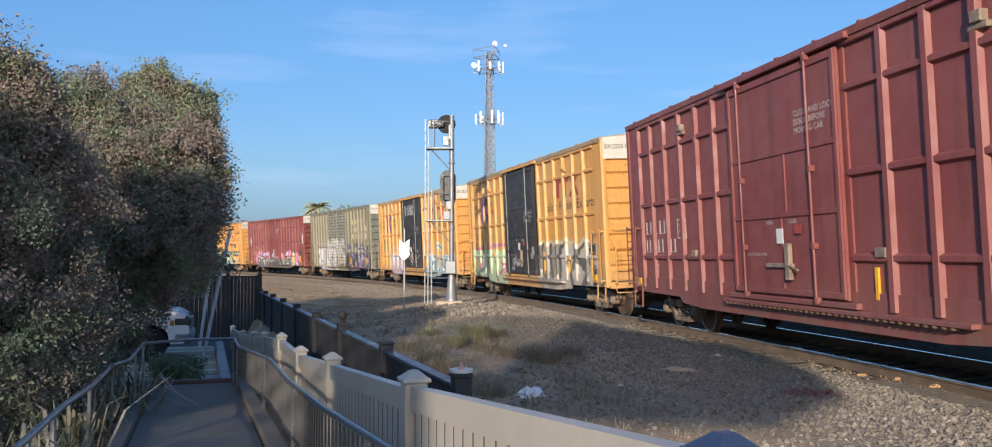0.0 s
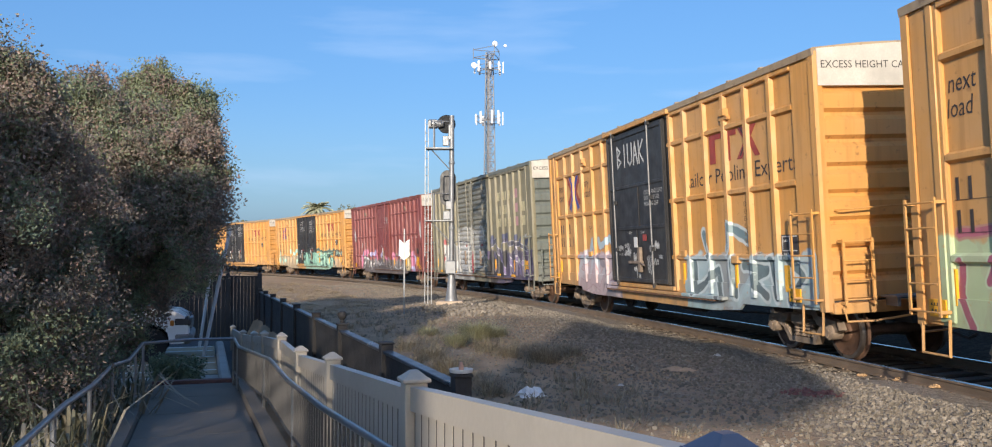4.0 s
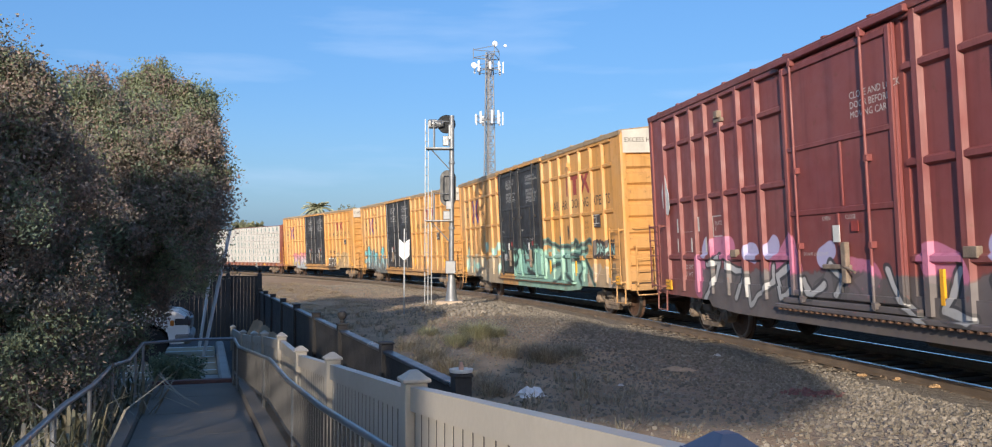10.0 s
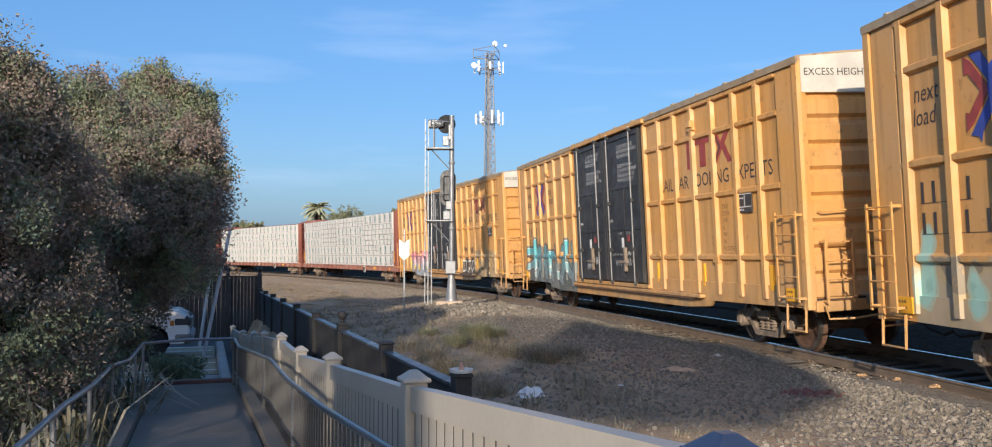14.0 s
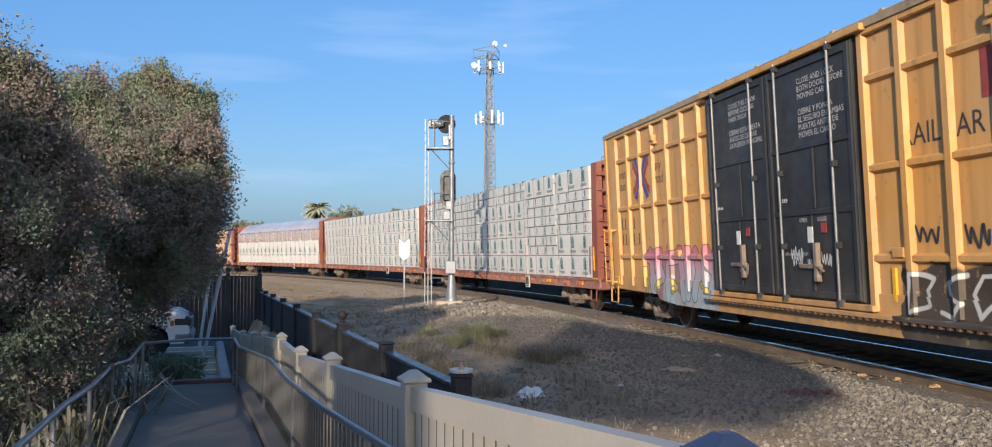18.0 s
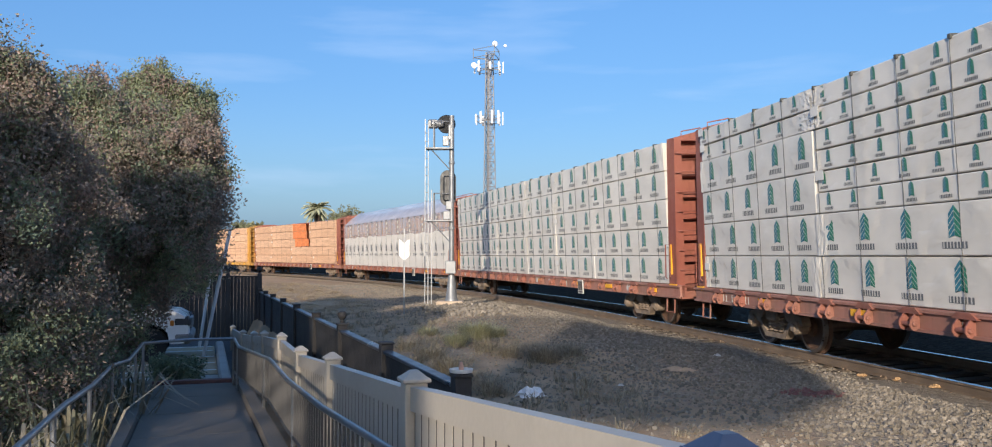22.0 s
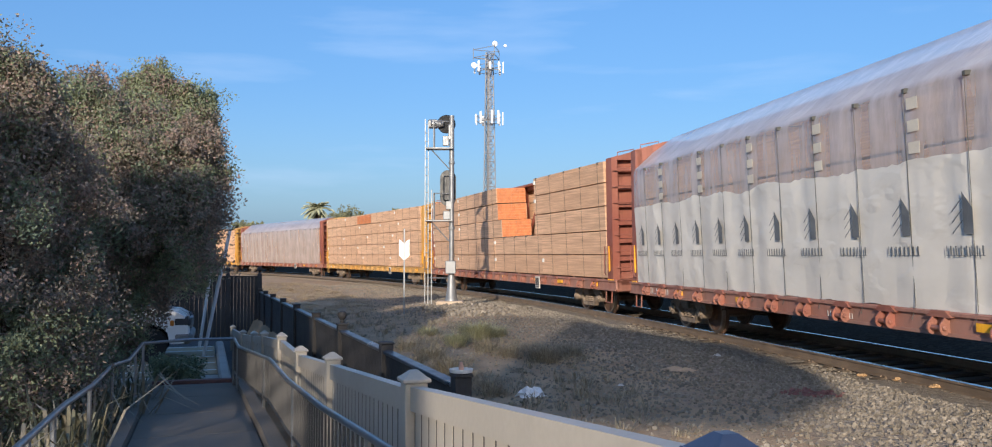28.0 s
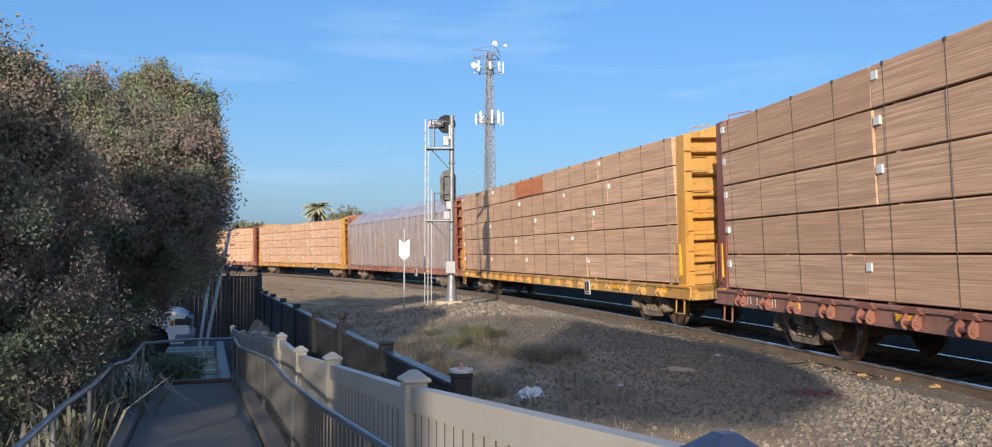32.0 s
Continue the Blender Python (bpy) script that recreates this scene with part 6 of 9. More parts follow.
    for i, (a, b) in enumerate(leaves):
        lf = part("door", Geo().box(a, b, -1.625, -1.57, 1.08, eave - 0.2, 0.012), door_mat, car)
        wd = b - a
        part("door_frame", Geo().box(a + 0.02, a + 0.12, -1.66, -1.62, 1.1, eave - 0.22, 0.01).box(b - 0.12, b - 0.02, -1.66, -1.62, 1.1, eave - 0.22, 0.01)
             .box(a + 0.12, b - 0.12, -1.655, -1.62, 1.1, 1.2, 0.01).box(a + 0.12, b - 0.12, -1.655, -1.62, eave - 0.34, eave - 0.24, 0.01)
             .box(a + 0.12, b - 0.12, -1.65, -1.62, 2.38, 2.47, 0.01).box(a + 0.12, b - 0.12, -1.65, -1.62, 3.42, 3.5, 0.01)
             .box(a + wd * 0.5 - 0.03, a + wd * 0.5 + 0.03, -1.65, -1.62, 1.2, 2.38, 0.01).box(a + wd * 0.55 - 0.03, a + wd * 0.55 + 0.03, -1.65, -1.62, 2.47, 3.42, 0.01), door_mat, lf)
        for f in (0.16, 0.8) if n == 2 else (0.14, 0.79):
            x = a + wd * f
            part("lock_rod", Geo().tube([(x, -1.69, 1.0), (x, -1.69, eave - 0.12)], 0.022, 8), M_DOORROD if door_mat is M_BLACK else door_mat, lf, "", True)
            for z in (1.06, 1.9, 3.1, eave - 0.2):
                part("rod_bracket", Geo().box(x - 0.05, x + 0.05, -1.71, -1.62, z - 0.05, z + 0.05, 0.01), door_mat, lf)
        part("latch", Geo().box(a + wd * 0.36, a + wd * 0.6, -1.69, -1.63, 1.55, 1.62, 0.01).box(a + wd * 0.55, a + wd * 0.59, -1.72, -1.64, 1.35, 1.95, 0.01).tube([(a + wd * 0.57, -1.71, 1.6), (a + wd * 0.67, -1.73, 1.52)], 0.02, 6), M_TRUCK, lf)
        part("notice_plate", Geo().box(a + wd * 0.46, a + wd * 0.52, -1.66, -1.651, 1.95, 2.2), M_WHITE, lf)
        part("notice_plate", Geo().box(a + wd * 0.62, a + wd * 0.68, -1.66, -1.651, 2.1, 2.25), M_LETTER_R, lf)
    y = -1.66
    if n == 2 and white_end and rails:
        for (a, b), s, k in zip(leaves, ("CLOSE THIS DOOR\nBEFORE CLOSING\nMAIN DOOR\n\nCIERRE ESTA PUERTA\nANTES DE CERRAR\nLA PUERTA PRINCIPAL", "CLOSE AND LOCK\nBOTH DOORS BEFORE\nMOVING CAR\n\nCIERRE Y PONGA\nEL SEGURO EN AMBAS\nPUERTAS ANTES DE\nMOVER EL CARRO"), (1, 1)):
            sign(s, 0.128, a + (b - a) * 0.40, 4.46, -1.629, M_LETTER_W, car)
            bars(car, a + 0.3, 2.62, -1.629, 0.06, (0.8, 0.7, 0.8, 0.6), M_LETTER_W)
    elif rails:
        sign("CLOSE AND LOCK\nDOOR BEFORE\nMOVING CAR", 0.14, d0 + (d1 - d0) * 0.65, 3.98 if door_mat is not M_BLACK else 3.2, -1.629, M_LETTER_W, car)
    a, b = leaves[-1]
    sign("OPEN", 0.09, a + (b - a) * 0.35, 2.28, -1.629, M_LETTER_W, car)
    sign("CLOSE", 0.09, a + (b - a) * 0.56, 2.28, -1.629, M_LETTER_W, car)
    sign("DO NOT LUBE DOORS", 0.07, a + (b - a) * 0.15, 1.75, -1.629, M_LETTER_W, car)
    # reflectors and small marks
    for x in (off - h + 0.72, d1 + 0.62, d1 + 3.0, off + h - 1.2):
        part("reflector", Geo().box(x - (0.06 if abs(x - off) > h - 2 else 0.035), x + (0.06 if abs(x - off) > h - 2 else 0.035), -1.565, -1.53, 1.13, 1.58), M_REFLECT, car)
    return car


def boxcar_marks(car, h, style):
    """Lettering and painted signs of one boxcar."""
    y = -1.536
    if style in ("lower", "upper"):
        s = "Railcar Pooling Experts" if style == "lower" else "RAILCAR POOLING EXPERTS"
        x0, x1 = (2.59, 7.05) if style == "lower" else (3.13, 8.05)
        size = 0.42 if style == "lower" else 0.4
        ob = sign(s, size, x0, 3.17, y, M_LETTER_K, car)
        ob.matrix_basis = ob.matrix_basis @ Matrix.Diagonal(((x1 - x0) / max(v.co.x for v in ob.data.vertices), 1, 1, 1))
        lx = 3.85 if style == "lower" else 4.64
        g = Geo()
        g.box(lx, lx + 1.12, y - 0.004, y, 4.03, 4.2).box(lx, lx + 0.25, y - 0.004, y, 3.56, 4.03).box(lx + 0.6, lx + 0.87, y - 0.004, y, 3.56, 4.03)
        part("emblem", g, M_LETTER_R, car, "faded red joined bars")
        g = Geo()
        g.prism([(lx + 1.12, 4.2), (lx + 1.36, 4.2), (lx + 1.58, 3.93), (lx + 1.5, 3.80)], y - 0.004, y)
        g.prism([(lx + 1.95, 4.2), (lx + 1.75, 4.2), (lx + 1.12, 3.55), (lx + 1.32, 3.55)], y - 0.005, y - 0.001)
        g.prism([(lx + 1.58, 3.84), (lx + 1.7, 3.92), (lx + 1.98, 3.55), (lx + 1.8, 3.55)], y - 0.0045, y - 0.0005)
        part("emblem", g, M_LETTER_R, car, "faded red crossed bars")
        part("emblem_line", Geo().prism([(lx + 1.22, 4.18), (lx + 1.27, 4.18), (lx + 1.53, 3.88), (lx + 1.29, 3.6), (lx + 1.24, 3.6), (lx + 1.48, 3.88)], y - 0.007, y - 0.003), M_LETTER_K, car)
        # crossed sign: four notched arms, each a blue and a red bar, and a blue waist
        ex = -5.36 if style == "lower" else -7.0
        for sx in (-1, 1):
            for sz in (-1, 1):
                cz = 3.67
                blue = [(0.06, 0.20), (0.30, 0.49), (0.33, 0.60), (0.37, 0.53), (0.51, 0.50), (0.12, 0.04)]
                red = [(0.14, 0.0), (0.45, 0.37), (0.58, 0.45), (0.58, 0.22), (0.51, 0.24), (0.30, 0.0)]
                part("emblem_arm", Geo().prism([(ex + sx * a, cz + sz * c) for a, c in blue], y - 0.005, y), M_LETTER_B, car, "blue arm of a crossed sign")
                part("emblem_arm", Geo().prism([(ex + sx * a, cz + sz * c) for a, c in red], y - 0.008, y - 0.003), M_LETTER_R, car, "red arm of a crossed sign")
        rx = -5.33 if style == "lower" else -7.0          # the rib that the sign's middle is painted over
        part("emblem_waist", Geo().prism([(rx - 0.055, 3.36), (rx + 0.055, 3.42), (rx + 0.055, 3.98), (rx - 0.055, 3.92)], -1.609, -1.6055), M_LETTER_B, car, "blue middle of a crossed sign")
        for sg in (-1, 1):
            part("emblem_waist", Geo().prism([(rx + sg * 0.086, 3.45), (rx + sg * 0.17, 3.58), (rx + sg * 0.17, 3.76), (rx + sg * 0.086, 3.89)], y - 0.010, y - 0.006), M_LETTER_B, car)
        for s, x in (("next\nload", -h + 0.80), ("any\nroad", -h + 3.42)):
            ob = sign(s, 0.34, x, 3.74, y, M_LETTER_K, car)
            slant = Matrix.Identity(4)
            slant[0][1] = 0.16
            ob.data.transform(Matrix.Diagonal((0.86, 1, 1, 1)) @ slant)
        bars(car, -h + 0.82, 2.42, y, 0.28, (0.5, 0.5, -0.3, 0.6, 0.5), M_LETTER_K)
        bars(car, -h + 0.82, 2.02, y, 0.28, (0.5, 0.5, -0.2, 0.5, 0.5, -0.2, 0.5, 0.5), M_LETTER_K)
        sign("PLATE\nF", 0.12, -h + 3.72, 2.5, y, M_LETTER_K, car)
        sign("EXH\nEXW\nEW\nIL\nIW\nIH\nFLOOR H\nEMPTY CG\nCU FT", 0.13, 5.12 if style == "lower" else 6.1, 2.66, y, M_LETTER_FADED, car)
        rx = 6.45 if style == "lower" else 6.8
        rz = 1.72 if style == "lower" else 2.54
        panel = part("route_panel", Geo().box(rx, rx + 0.5, y - 0.03, y, rz, rz + 0.38), M_LETTER_K, car, "black panel with a white border")
        part("panel_border", Geo().box(rx + 0.02, rx + 0.48, y - 0.034, y - 0.03, rz + 0.10, rz + 0.12).box(rx + 0.02, rx + 0.48, y - 0.034, y - 0.03, rz + 0.34, rz + 0.36).box(rx + 0.24, rx + 0.26, y - 0.034, y - 0.03, rz + 0.12, rz + 0.34).box(rx + 0.02, rx + 0.04, y - 0.034, y - 0.03, rz + 0.12, rz + 0.34), M_LETTER_W, panel)
        bars(panel, rx + 0.06, rz + 0.26, y - 0.031, 0.035, (1.0, 1.4, 0.8), M_LETTER_W, 0.4)
        bars(panel, rx + 0.06, rz + 0.04, y - 0.031, 0.035, (1.4, 1.0, 1.6), M_LETTER_W, 0.4)
    elif style == "maroon":
        bars(car, -h + 0.92, 2.25, y, 0.3, (0.6, 0.6, -0.7, 0.6, 0.6), M_LETTER_W)
        bars(car, -h + 0.92, 1.82, y, 0.3, (0.3, 0.5, -0.7, 0.5, 0.5, -0.5, 0.5, 0.5), M_LETTER_W)
        sign("PLATE\nF", 0.12, -4.85, 2.35, y, M_LETTER_W, car)
        g = Geo()
        for a, b, c, e in ((-4.95, -4.45, 2.12, 2.14), (-4.95, -4.45, 2.52, 2.54), (-4.95, -4.93, 2.14, 2.52), (-4.47, -4.45, 2.14, 2.52)):
            g.box(a, b, y - 0.004, y, c, e)
        part("plate_border", g, M_LETTER_W, car)
        sign("EXH\nEXW\nEW\nIL\nIW\nIH\nFLOOR H\nEMPTY CG\nCU FT", 0.13, h - 2.45, 2.7, y, M_LETTER_W, car)
        bars(car, h - 1.6, 2.72, y, 0.1, (1.2, 1.0), M_LETTER_W)
        sign("LD LMT\nLT WT", 0.14, -h + 1.3, 1.45, y, M_LETTER_W, car)
        part("yellow_placard", Geo().box(h - 1.55, h - 1.2, y - 0.05, y, 1.2, 1.75), M_REFLECT, car)
        part("black_placard", Geo().box(h - 1.6, h - 1.2, y - 0.05, y, 1.85, 2.15), M_LETTER_K, car)
    sign("JACK\nHERE", 0.08, h - 1.25, 1.0, -1.565, M_LETTER_W, car)
    for x in (h - 1.05, -h + 0.3):
        pl = part("height_notice", Geo().box(x, x + 0.34, -1.625, -1.6, 0.98, 1.2), M_REFLECT, car, "small yellow notice plate")
        bars(pl, x + 0.04, 1.12, -1.627, 0.035, (1.4, 1.2, 1.6), M_LETTER_K, 0.4)
        bars(pl, x + 0.04, 1.04, -1.627, 0.035, (1.8, 1.6, 1.0), M_LETTER_K, 0.4)
    for x in (-h + 3.5, 4.95 if h > 9 else 4.6):
        part("defect_card_holder", Geo().box(x - 0.16, x + 0.16, -1.61, -1.53, 4.34, 4.42, 0.01).box(x - 0.07, x + 0.11, -1.65, -1.53, 4.42, 4.56, 0.01), M_TRUCK if style == "maroon" else YEL_END, car)
    for x, z in ((-h * 0.5, 1.72), (h * 0.32, 1.72), (h * 0.62, 1.6)):
        part("tack_board", Geo().box(x - 0.12, x + 0.12, -1.62, -1.53, z, z + 0.14, 0.01), M_TRUCK if style == "maroon" else YEL_END, car)


M_ROOF = car_paint("dusty_tan_roof", (0.34, 0.24, 0.14), (0.40, 0.31, 0.20), None, 0.5, 0.5)
M_DOORROD = plain("grey_door_hardware", (0.2, 0.2, 0.2), 0.5, 0.4)
RIBS50 = (-7.25, -6.18, -5.33, -4.44, -3.52, -2.6, 2.02, 2.74, 3.68, 4.56, 5.42, 6.3)
RIBS_DOOR = (-7.15, -6.35, -5.47, -4.56, -3.65, -2.78, 2.72, 3.64, 4.52, 5.45, 6.33, 7.15)
RIBSM = (-7.45, -6.6, -5.8, -5.07, -4.32, -3.55, -2.77, 1.68, 2.42, 3.17, 3.9, 4.7, 5.45, 6.2, 6.95)
RIBS60 = (-8.8, -7.9, -7.0, -6.1, -5.2, -4.27, -3.37, 2.4, 3.22, 4.08, 4.97, 5.88, 6.78, 7.65)
RAILS = (1.71, 2.95, 4.2)
M_ENDCAP = plain("chalky_white_paint", (0.58, 0.54, 0.46), 0.6, 0, 0.2, 2, 40)
YEL_END = car_paint("yellow_end_paint", YEL, YEL_F, None, 0.5, 0.5)
MAR_END = car_paint("maroon_end_paint", (0.17, 0.05, 0.035), MAR_F, None, 0.5, 0.4)


BLACK = (0.025, 0.025, 0.03)
# silver letters with dark shading
SILVER = (1.9, 7.2, 2.10, 0.08, 1.15, (0.44, 0.41, 0.35), (0.50, 0.47, 0.40), (0.44, 0.41, 0.35), 3.3)
SILVER_S = (((2.25, 2.15), (2.09, 1.87), (2.13, 1.43), (2.48, 1.01)), ((3.06, 2.07), (2.97, 1.66), (3.06, 1.19), (3.21, 1.09)), ((3.67, 2.06), (3.75, 1.66), (3.62, 1.22)), ((4.47, 2.18), (4.01, 2.05), (3.88, 1.66), (3.88, 1.08)),
            ((5.22, 2.1), (5.38, 1.89), (5.3, 1.59), (5.04, 1.41)), ((4.77, 1.27), (5.01, 0.88)), ((4.71, 1.53), (4.74, 1.35)), ((6.14, 2.15), (5.6, 1.96), (5.55, 1.6), (5.88, 1.48), (6.37, 1.52)), ((5.87, 1.41), (6.32, 1.3), (6.24, 1.08), (5.8, 0.75)), ((6.81, 1.34), (6.82, 0.93)))
SILVER_L = dict(strokes=SILVER_S, pen=0.12, low=(0.12, 0.11, 0.10), high=(0.075, 0.07, 0.065), line=(0.28, 0.26, 0.22), edge=0.025, bend=0.07, seed=1.1)
SILVER_T = dict(strokes=(((2.0, 2.1), (2.3, 2.25), (2.7, 2.05), (3.05, 2.22), (3.35, 2.1), (3.75, 2.2), (4.1, 2.15), (4.5, 2.27), (4.9, 2.1), (5.25, 2.22), (5.5, 2.0), (6.1, 2.26), (6.5, 2.1)),), pen=0.022, low=(0.58, 0.55, 0.48), high=(0.58, 0.55, 0.48), line=(0.56, 0.44, 0.28), edge=0.05, bend=0.1, seed=1.7)
# pale green letters with maroon shade under a pink edge
GREEN = (-7.35, -2.05, 2.0, 0.14, 1.4, (0.40, 0.53, 0.31), (0.47, 0.57, 0.37), (0.42, 0.50, 0.32), 6.1)
GREEN_S = (((-6.97, 1.7), (-6.99, 1.28), (-6.81, 0.9)), ((-6.35, 1.7), (-6.5, 1.43)), ((-5.64, 2.0), (-5.97, 1.51), (-6.14, 1.17)), ((-5.5, 1.71), (-5.37, 1.2), (-5.61, 0.71)), ((-5.04, 1.52), (-4.9, 1.28), (-4.6, 1)), ((-4.53, 1.65), (-4.68, 1.23)),
           ((-3.94, 1.49), (-3.64, 1.6), (-3.9, 1.37)), ((-3.83, 1.1), (-3.63, 0.83), (-3.46, 0.68)), ((-3.04, 1.45), (-2.71, 1.56), (-2.67, 1.21), (-3.17, 1.03)), ((-2.65, 1.36), (-2.27, 1.42), (-2.52, 1.17), (-2.46, 0.97)))
GREEN_L = dict(strokes=GREEN_S, pen=0.07, low=(0.34, 0.07, 0.13), high=(0.38, 0.10, 0.17), line=(0.50, 0.60, 0.42), edge=0.03, bend=0.1, seed=2.3)
GREEN_T = dict(strokes=(((-4.59, 2.05), (-3.96, 2.17), (-3.5, 2.1), (-3.05, 2.19), (-2.57, 2.17), (-2.07, 2.1)), ((-7.0, 1.98), (-6.4, 2.06), (-5.6, 2.02))), pen=0.06, low=(0.46, 0.14, 0.20), high=(0.46, 0.14, 0.20), line=(0.46, 0.25, 0.2), edge=0.03, bend=0.1, seed=2.9)
# lilac and pale blue wash
PASTEL = (-5.6, -1.9, 1.85, 0.3, 0.9, (0.50, 0.38, 0.40), (0.44, 0.42, 0.50), (0.47, 0.38, 0.40), 1.9)
PASTEL_S = (((-5.1, 1.69), (-5.51, 1.41), (-5.57, 0.95)), ((-4.89, 1.58), (-4.52, 1.76), (-4.27, 2.15), (-4.04, 1.86), (-4.34, 1.58), (-4.59, 1.15)), ((-3.76, 2.2), (-3.66, 2), (-3.19, 2.05), (-2.85, 2.23), (-2.46, 1.97)), ((-3.82, 1.59), (-3.76, 1.05), (-3.38, 1.33)),
            ((-3.32, 0.75), (-2.96, 1.09), (-2.52, 1.36)), ((-2.5, 1.61), (-2.39, 1.25), (-2.67, 0.86)), ((-5, 0.61), (-4.29, 0.81), (-3.79, 0.71)), ((-5.53, 1.26), (-5.09, 1.12)))
PASTEL_L = dict(strokes=PASTEL_S, pen=0.11, low=(0.56, 0.45, 0.45), high=(0.38, 0.53, 0.60), line=(0.36, 0.20, 0.22), edge=0.018, bend=0.12, seed=3.3)
# aqua letters, dark strokes
TEAL = (2.0, 7.1, 1.8, 0.2, 1.0, (0.30, 0.46, 0.50), (0.50, 0.58, 0.60), (0.34, 0.44, 0.48), 8.1)
TEAL_S = (((2.44, 1.57), (2.51, 1.03), (3.54, 1.47), (3.6, 0.97)), ((4.2, 1.63), (4.24, 0.99)), ((4.56, 1.58), (5.4, 1.5), (4.88, 1.3), (5.41, 1.03)), ((3.98, 1.88), (4.03, 2.28), (4.74, 2.07)), ((5.59, 1.64), (5.74, 1.04)), ((2.95, 2.2), (3.17, 1.78)), ((6.1, 1.7), (6.6, 1.4), (6.2, 1.0)))
TEAL_L = dict(strokes=TEAL_S, pen=0.09, low=(0.09, 0.12, 0.13), high=(0.16, 0.24, 0.26), line=(0.55, 0.62, 0.62), edge=0.06, bend=0.12, seed=4.7)
# dark grey letters along the sill under pink and lilac clouds, and a tan round head
GREYBAND = (-5.6, 4.2, 1.5, 0.12, 0.9, (0.10, 0.095, 0.10), (0.19, 0.18, 0.18), (0.10, 0.10, 0.10), 3.1)
PINK_C = dict(strokes=(((-4.8, 1.9), (-4.3, 1.85)), ((-2.4, 1.5), (-1.75, 1.85), (-1.6, 1.4)), ((1.75, 1.65), (2.2, 1.5)), ((3.65, 1.95), (3.9, 1.9)), ((5.6, 1.0), (5.7, 1.75), (6.0, 1.5)), ((-5.75, 1.1), (-5.7, 1.5)), ((0.1, 1.5), (0.5, 1.4))), pen=0.27, low=(0.50, 0.13, 0.24), high=(0.52, 0.20, 0.30), line=(0.48, 0.15, 0.22), edge=0.01, bend=0.12, seed=5.7)
LILAC_C = dict(strokes=(((-5.4, 1.85), (-5.35, 1.95)), ((-3.4, 1.8), (-3.2, 1.75)), ((-2.55, 1.85), (-2.4, 1.95)), ((-0.7, 1.75), (-0.5, 1.85)), ((2.9, 1.85), (3.2, 1.9)), ((6.05, 1.35), (6.1, 1.6)), ((5.85, 0.95), (5.6, 1.0))), pen=0.17, low=(0.38, 0.36, 0.56), high=(0.44, 0.42, 0.60), line=(0.40, 0.3, 0.48), edge=0.01, bend=0.1, seed=5.2)
GREY_S = (((-5.34, 1.55), (-4.77, 1.68), (-5.01, 1.22), (-5.52, 0.85)), ((-4.52, 1.56), (-3.64, 1.42), (-4.01, 0.94)), ((-3.5, 1.27), (-3.39, 0.89), (-2.52, 1.3), (-2.49, 1.51)), ((-1.86, 1.59), (-2.38, 1.38), (-2.29, 1.03), (-1.79, 1.19)), ((-1.32, 1.34), (-1.14, 1.09), (-0.71, 1.3)),
          ((-0.49, 1.61), (-0.15, 1.38), (-0.35, 1.14)), ((0.98, 1.55), (1.26, 1.07), (1.72, 0.85)), ((2.24, 1.57), (1.9, 1.1), (2.47, 0.97)), ((2.79, 1.5), (3.01, 1)), ((3.32, 1.58), (3.78, 1.45), (3.51, 1.03), (3, 0.93)))
GREY_L = dict(strokes=GREY_S, pen=0.06, low=(0.40, 0.40, 0.40), high=(0.56, 0.55, 0.55), line=(0.05, 0.05, 0.055), edge=0.05, bend=0.16, seed=7.2)
HEAD = dict(strokes=(((4.55, 1.25), (4.72, 1.6), (4.85, 1.3)),), pen=0.42, low=(0.50, 0.40, 0.23), high=(0.52, 0.43, 0.26), line=(0.05, 0.045, 0.05), edge=0.03, halo=(0.08, 0.07, 0.07), bend=0.08, seed=8.0, reach=0.14)
HEAD_L = dict(strokes=(((4.32, 1.62), (4.45, 1.72), (4.55, 1.6)), ((4.95, 1.35), (5.08, 1.5), (5.02, 1.25), (4.95, 1.35)), ((4.3, 1.2), (4.45, 1.02), (4.55, 1.18), (4.68, 1.02), (4.8, 1.12)), ((4.3, 1.4), (4.42, 1.35), (4.4, 1.5))), pen=0.02, low=BLACK, high=BLACK, line=BLACK, edge=0.005, bend=0.05, seed=8.4)
# mint letters with black edges
MINT_F = (-0.9, 6.15, 1.98, 0.1, 1.3, (0.23, 0.45, 0.36), (0.31, 0.54, 0.45), (0.22, 0.42, 0.34), 9.9)
MINT_E = (6.15, 8.3, 1.5, 0.2, 0.9, (0.46, 0.33, 0.20), (0.42, 0.31, 0.19), (0.50, 0.40, 0.30), 2.9)
MINT_S = (((2.23, 2.12), (2.64, 2.2), (3.07, 2.11), (3.81, 2.02), (4.03, 2.29), (4, 2.02), (4.93, 1.96), (5.22, 2.18), (5.42, 2.14), (5.25, 1.98), (5.94, 2.04), (6.36, 2.15), (6.57, 2.13)), ((2.57, 1.61), (2.83, 1.23), (3.48, 1.44), (3.94, 1.45), (3.9, 1.09), (3.49, 0.89)),
          ((4.33, 1.69), (4.39, 1.12), (5.04, 0.89)), ((5, 1.57), (5.72, 1.61), (5.86, 1.37), (5.47, 1.07), (5.61, 0.93)), ((6, 1.67), (6.21, 1.44), (6.71, 0.95)), ((4.91, 1.73), (5.53, 1.73), (6.2, 1.91)))
MINT = dict(strokes=MINT_S, pen=0.055, low=(0.03, 0.045, 0.04), high=(0.03, 0.04, 0.04), line=(0.10, 0.22, 0.18), edge=0.05, bend=0.12, seed=9.3)
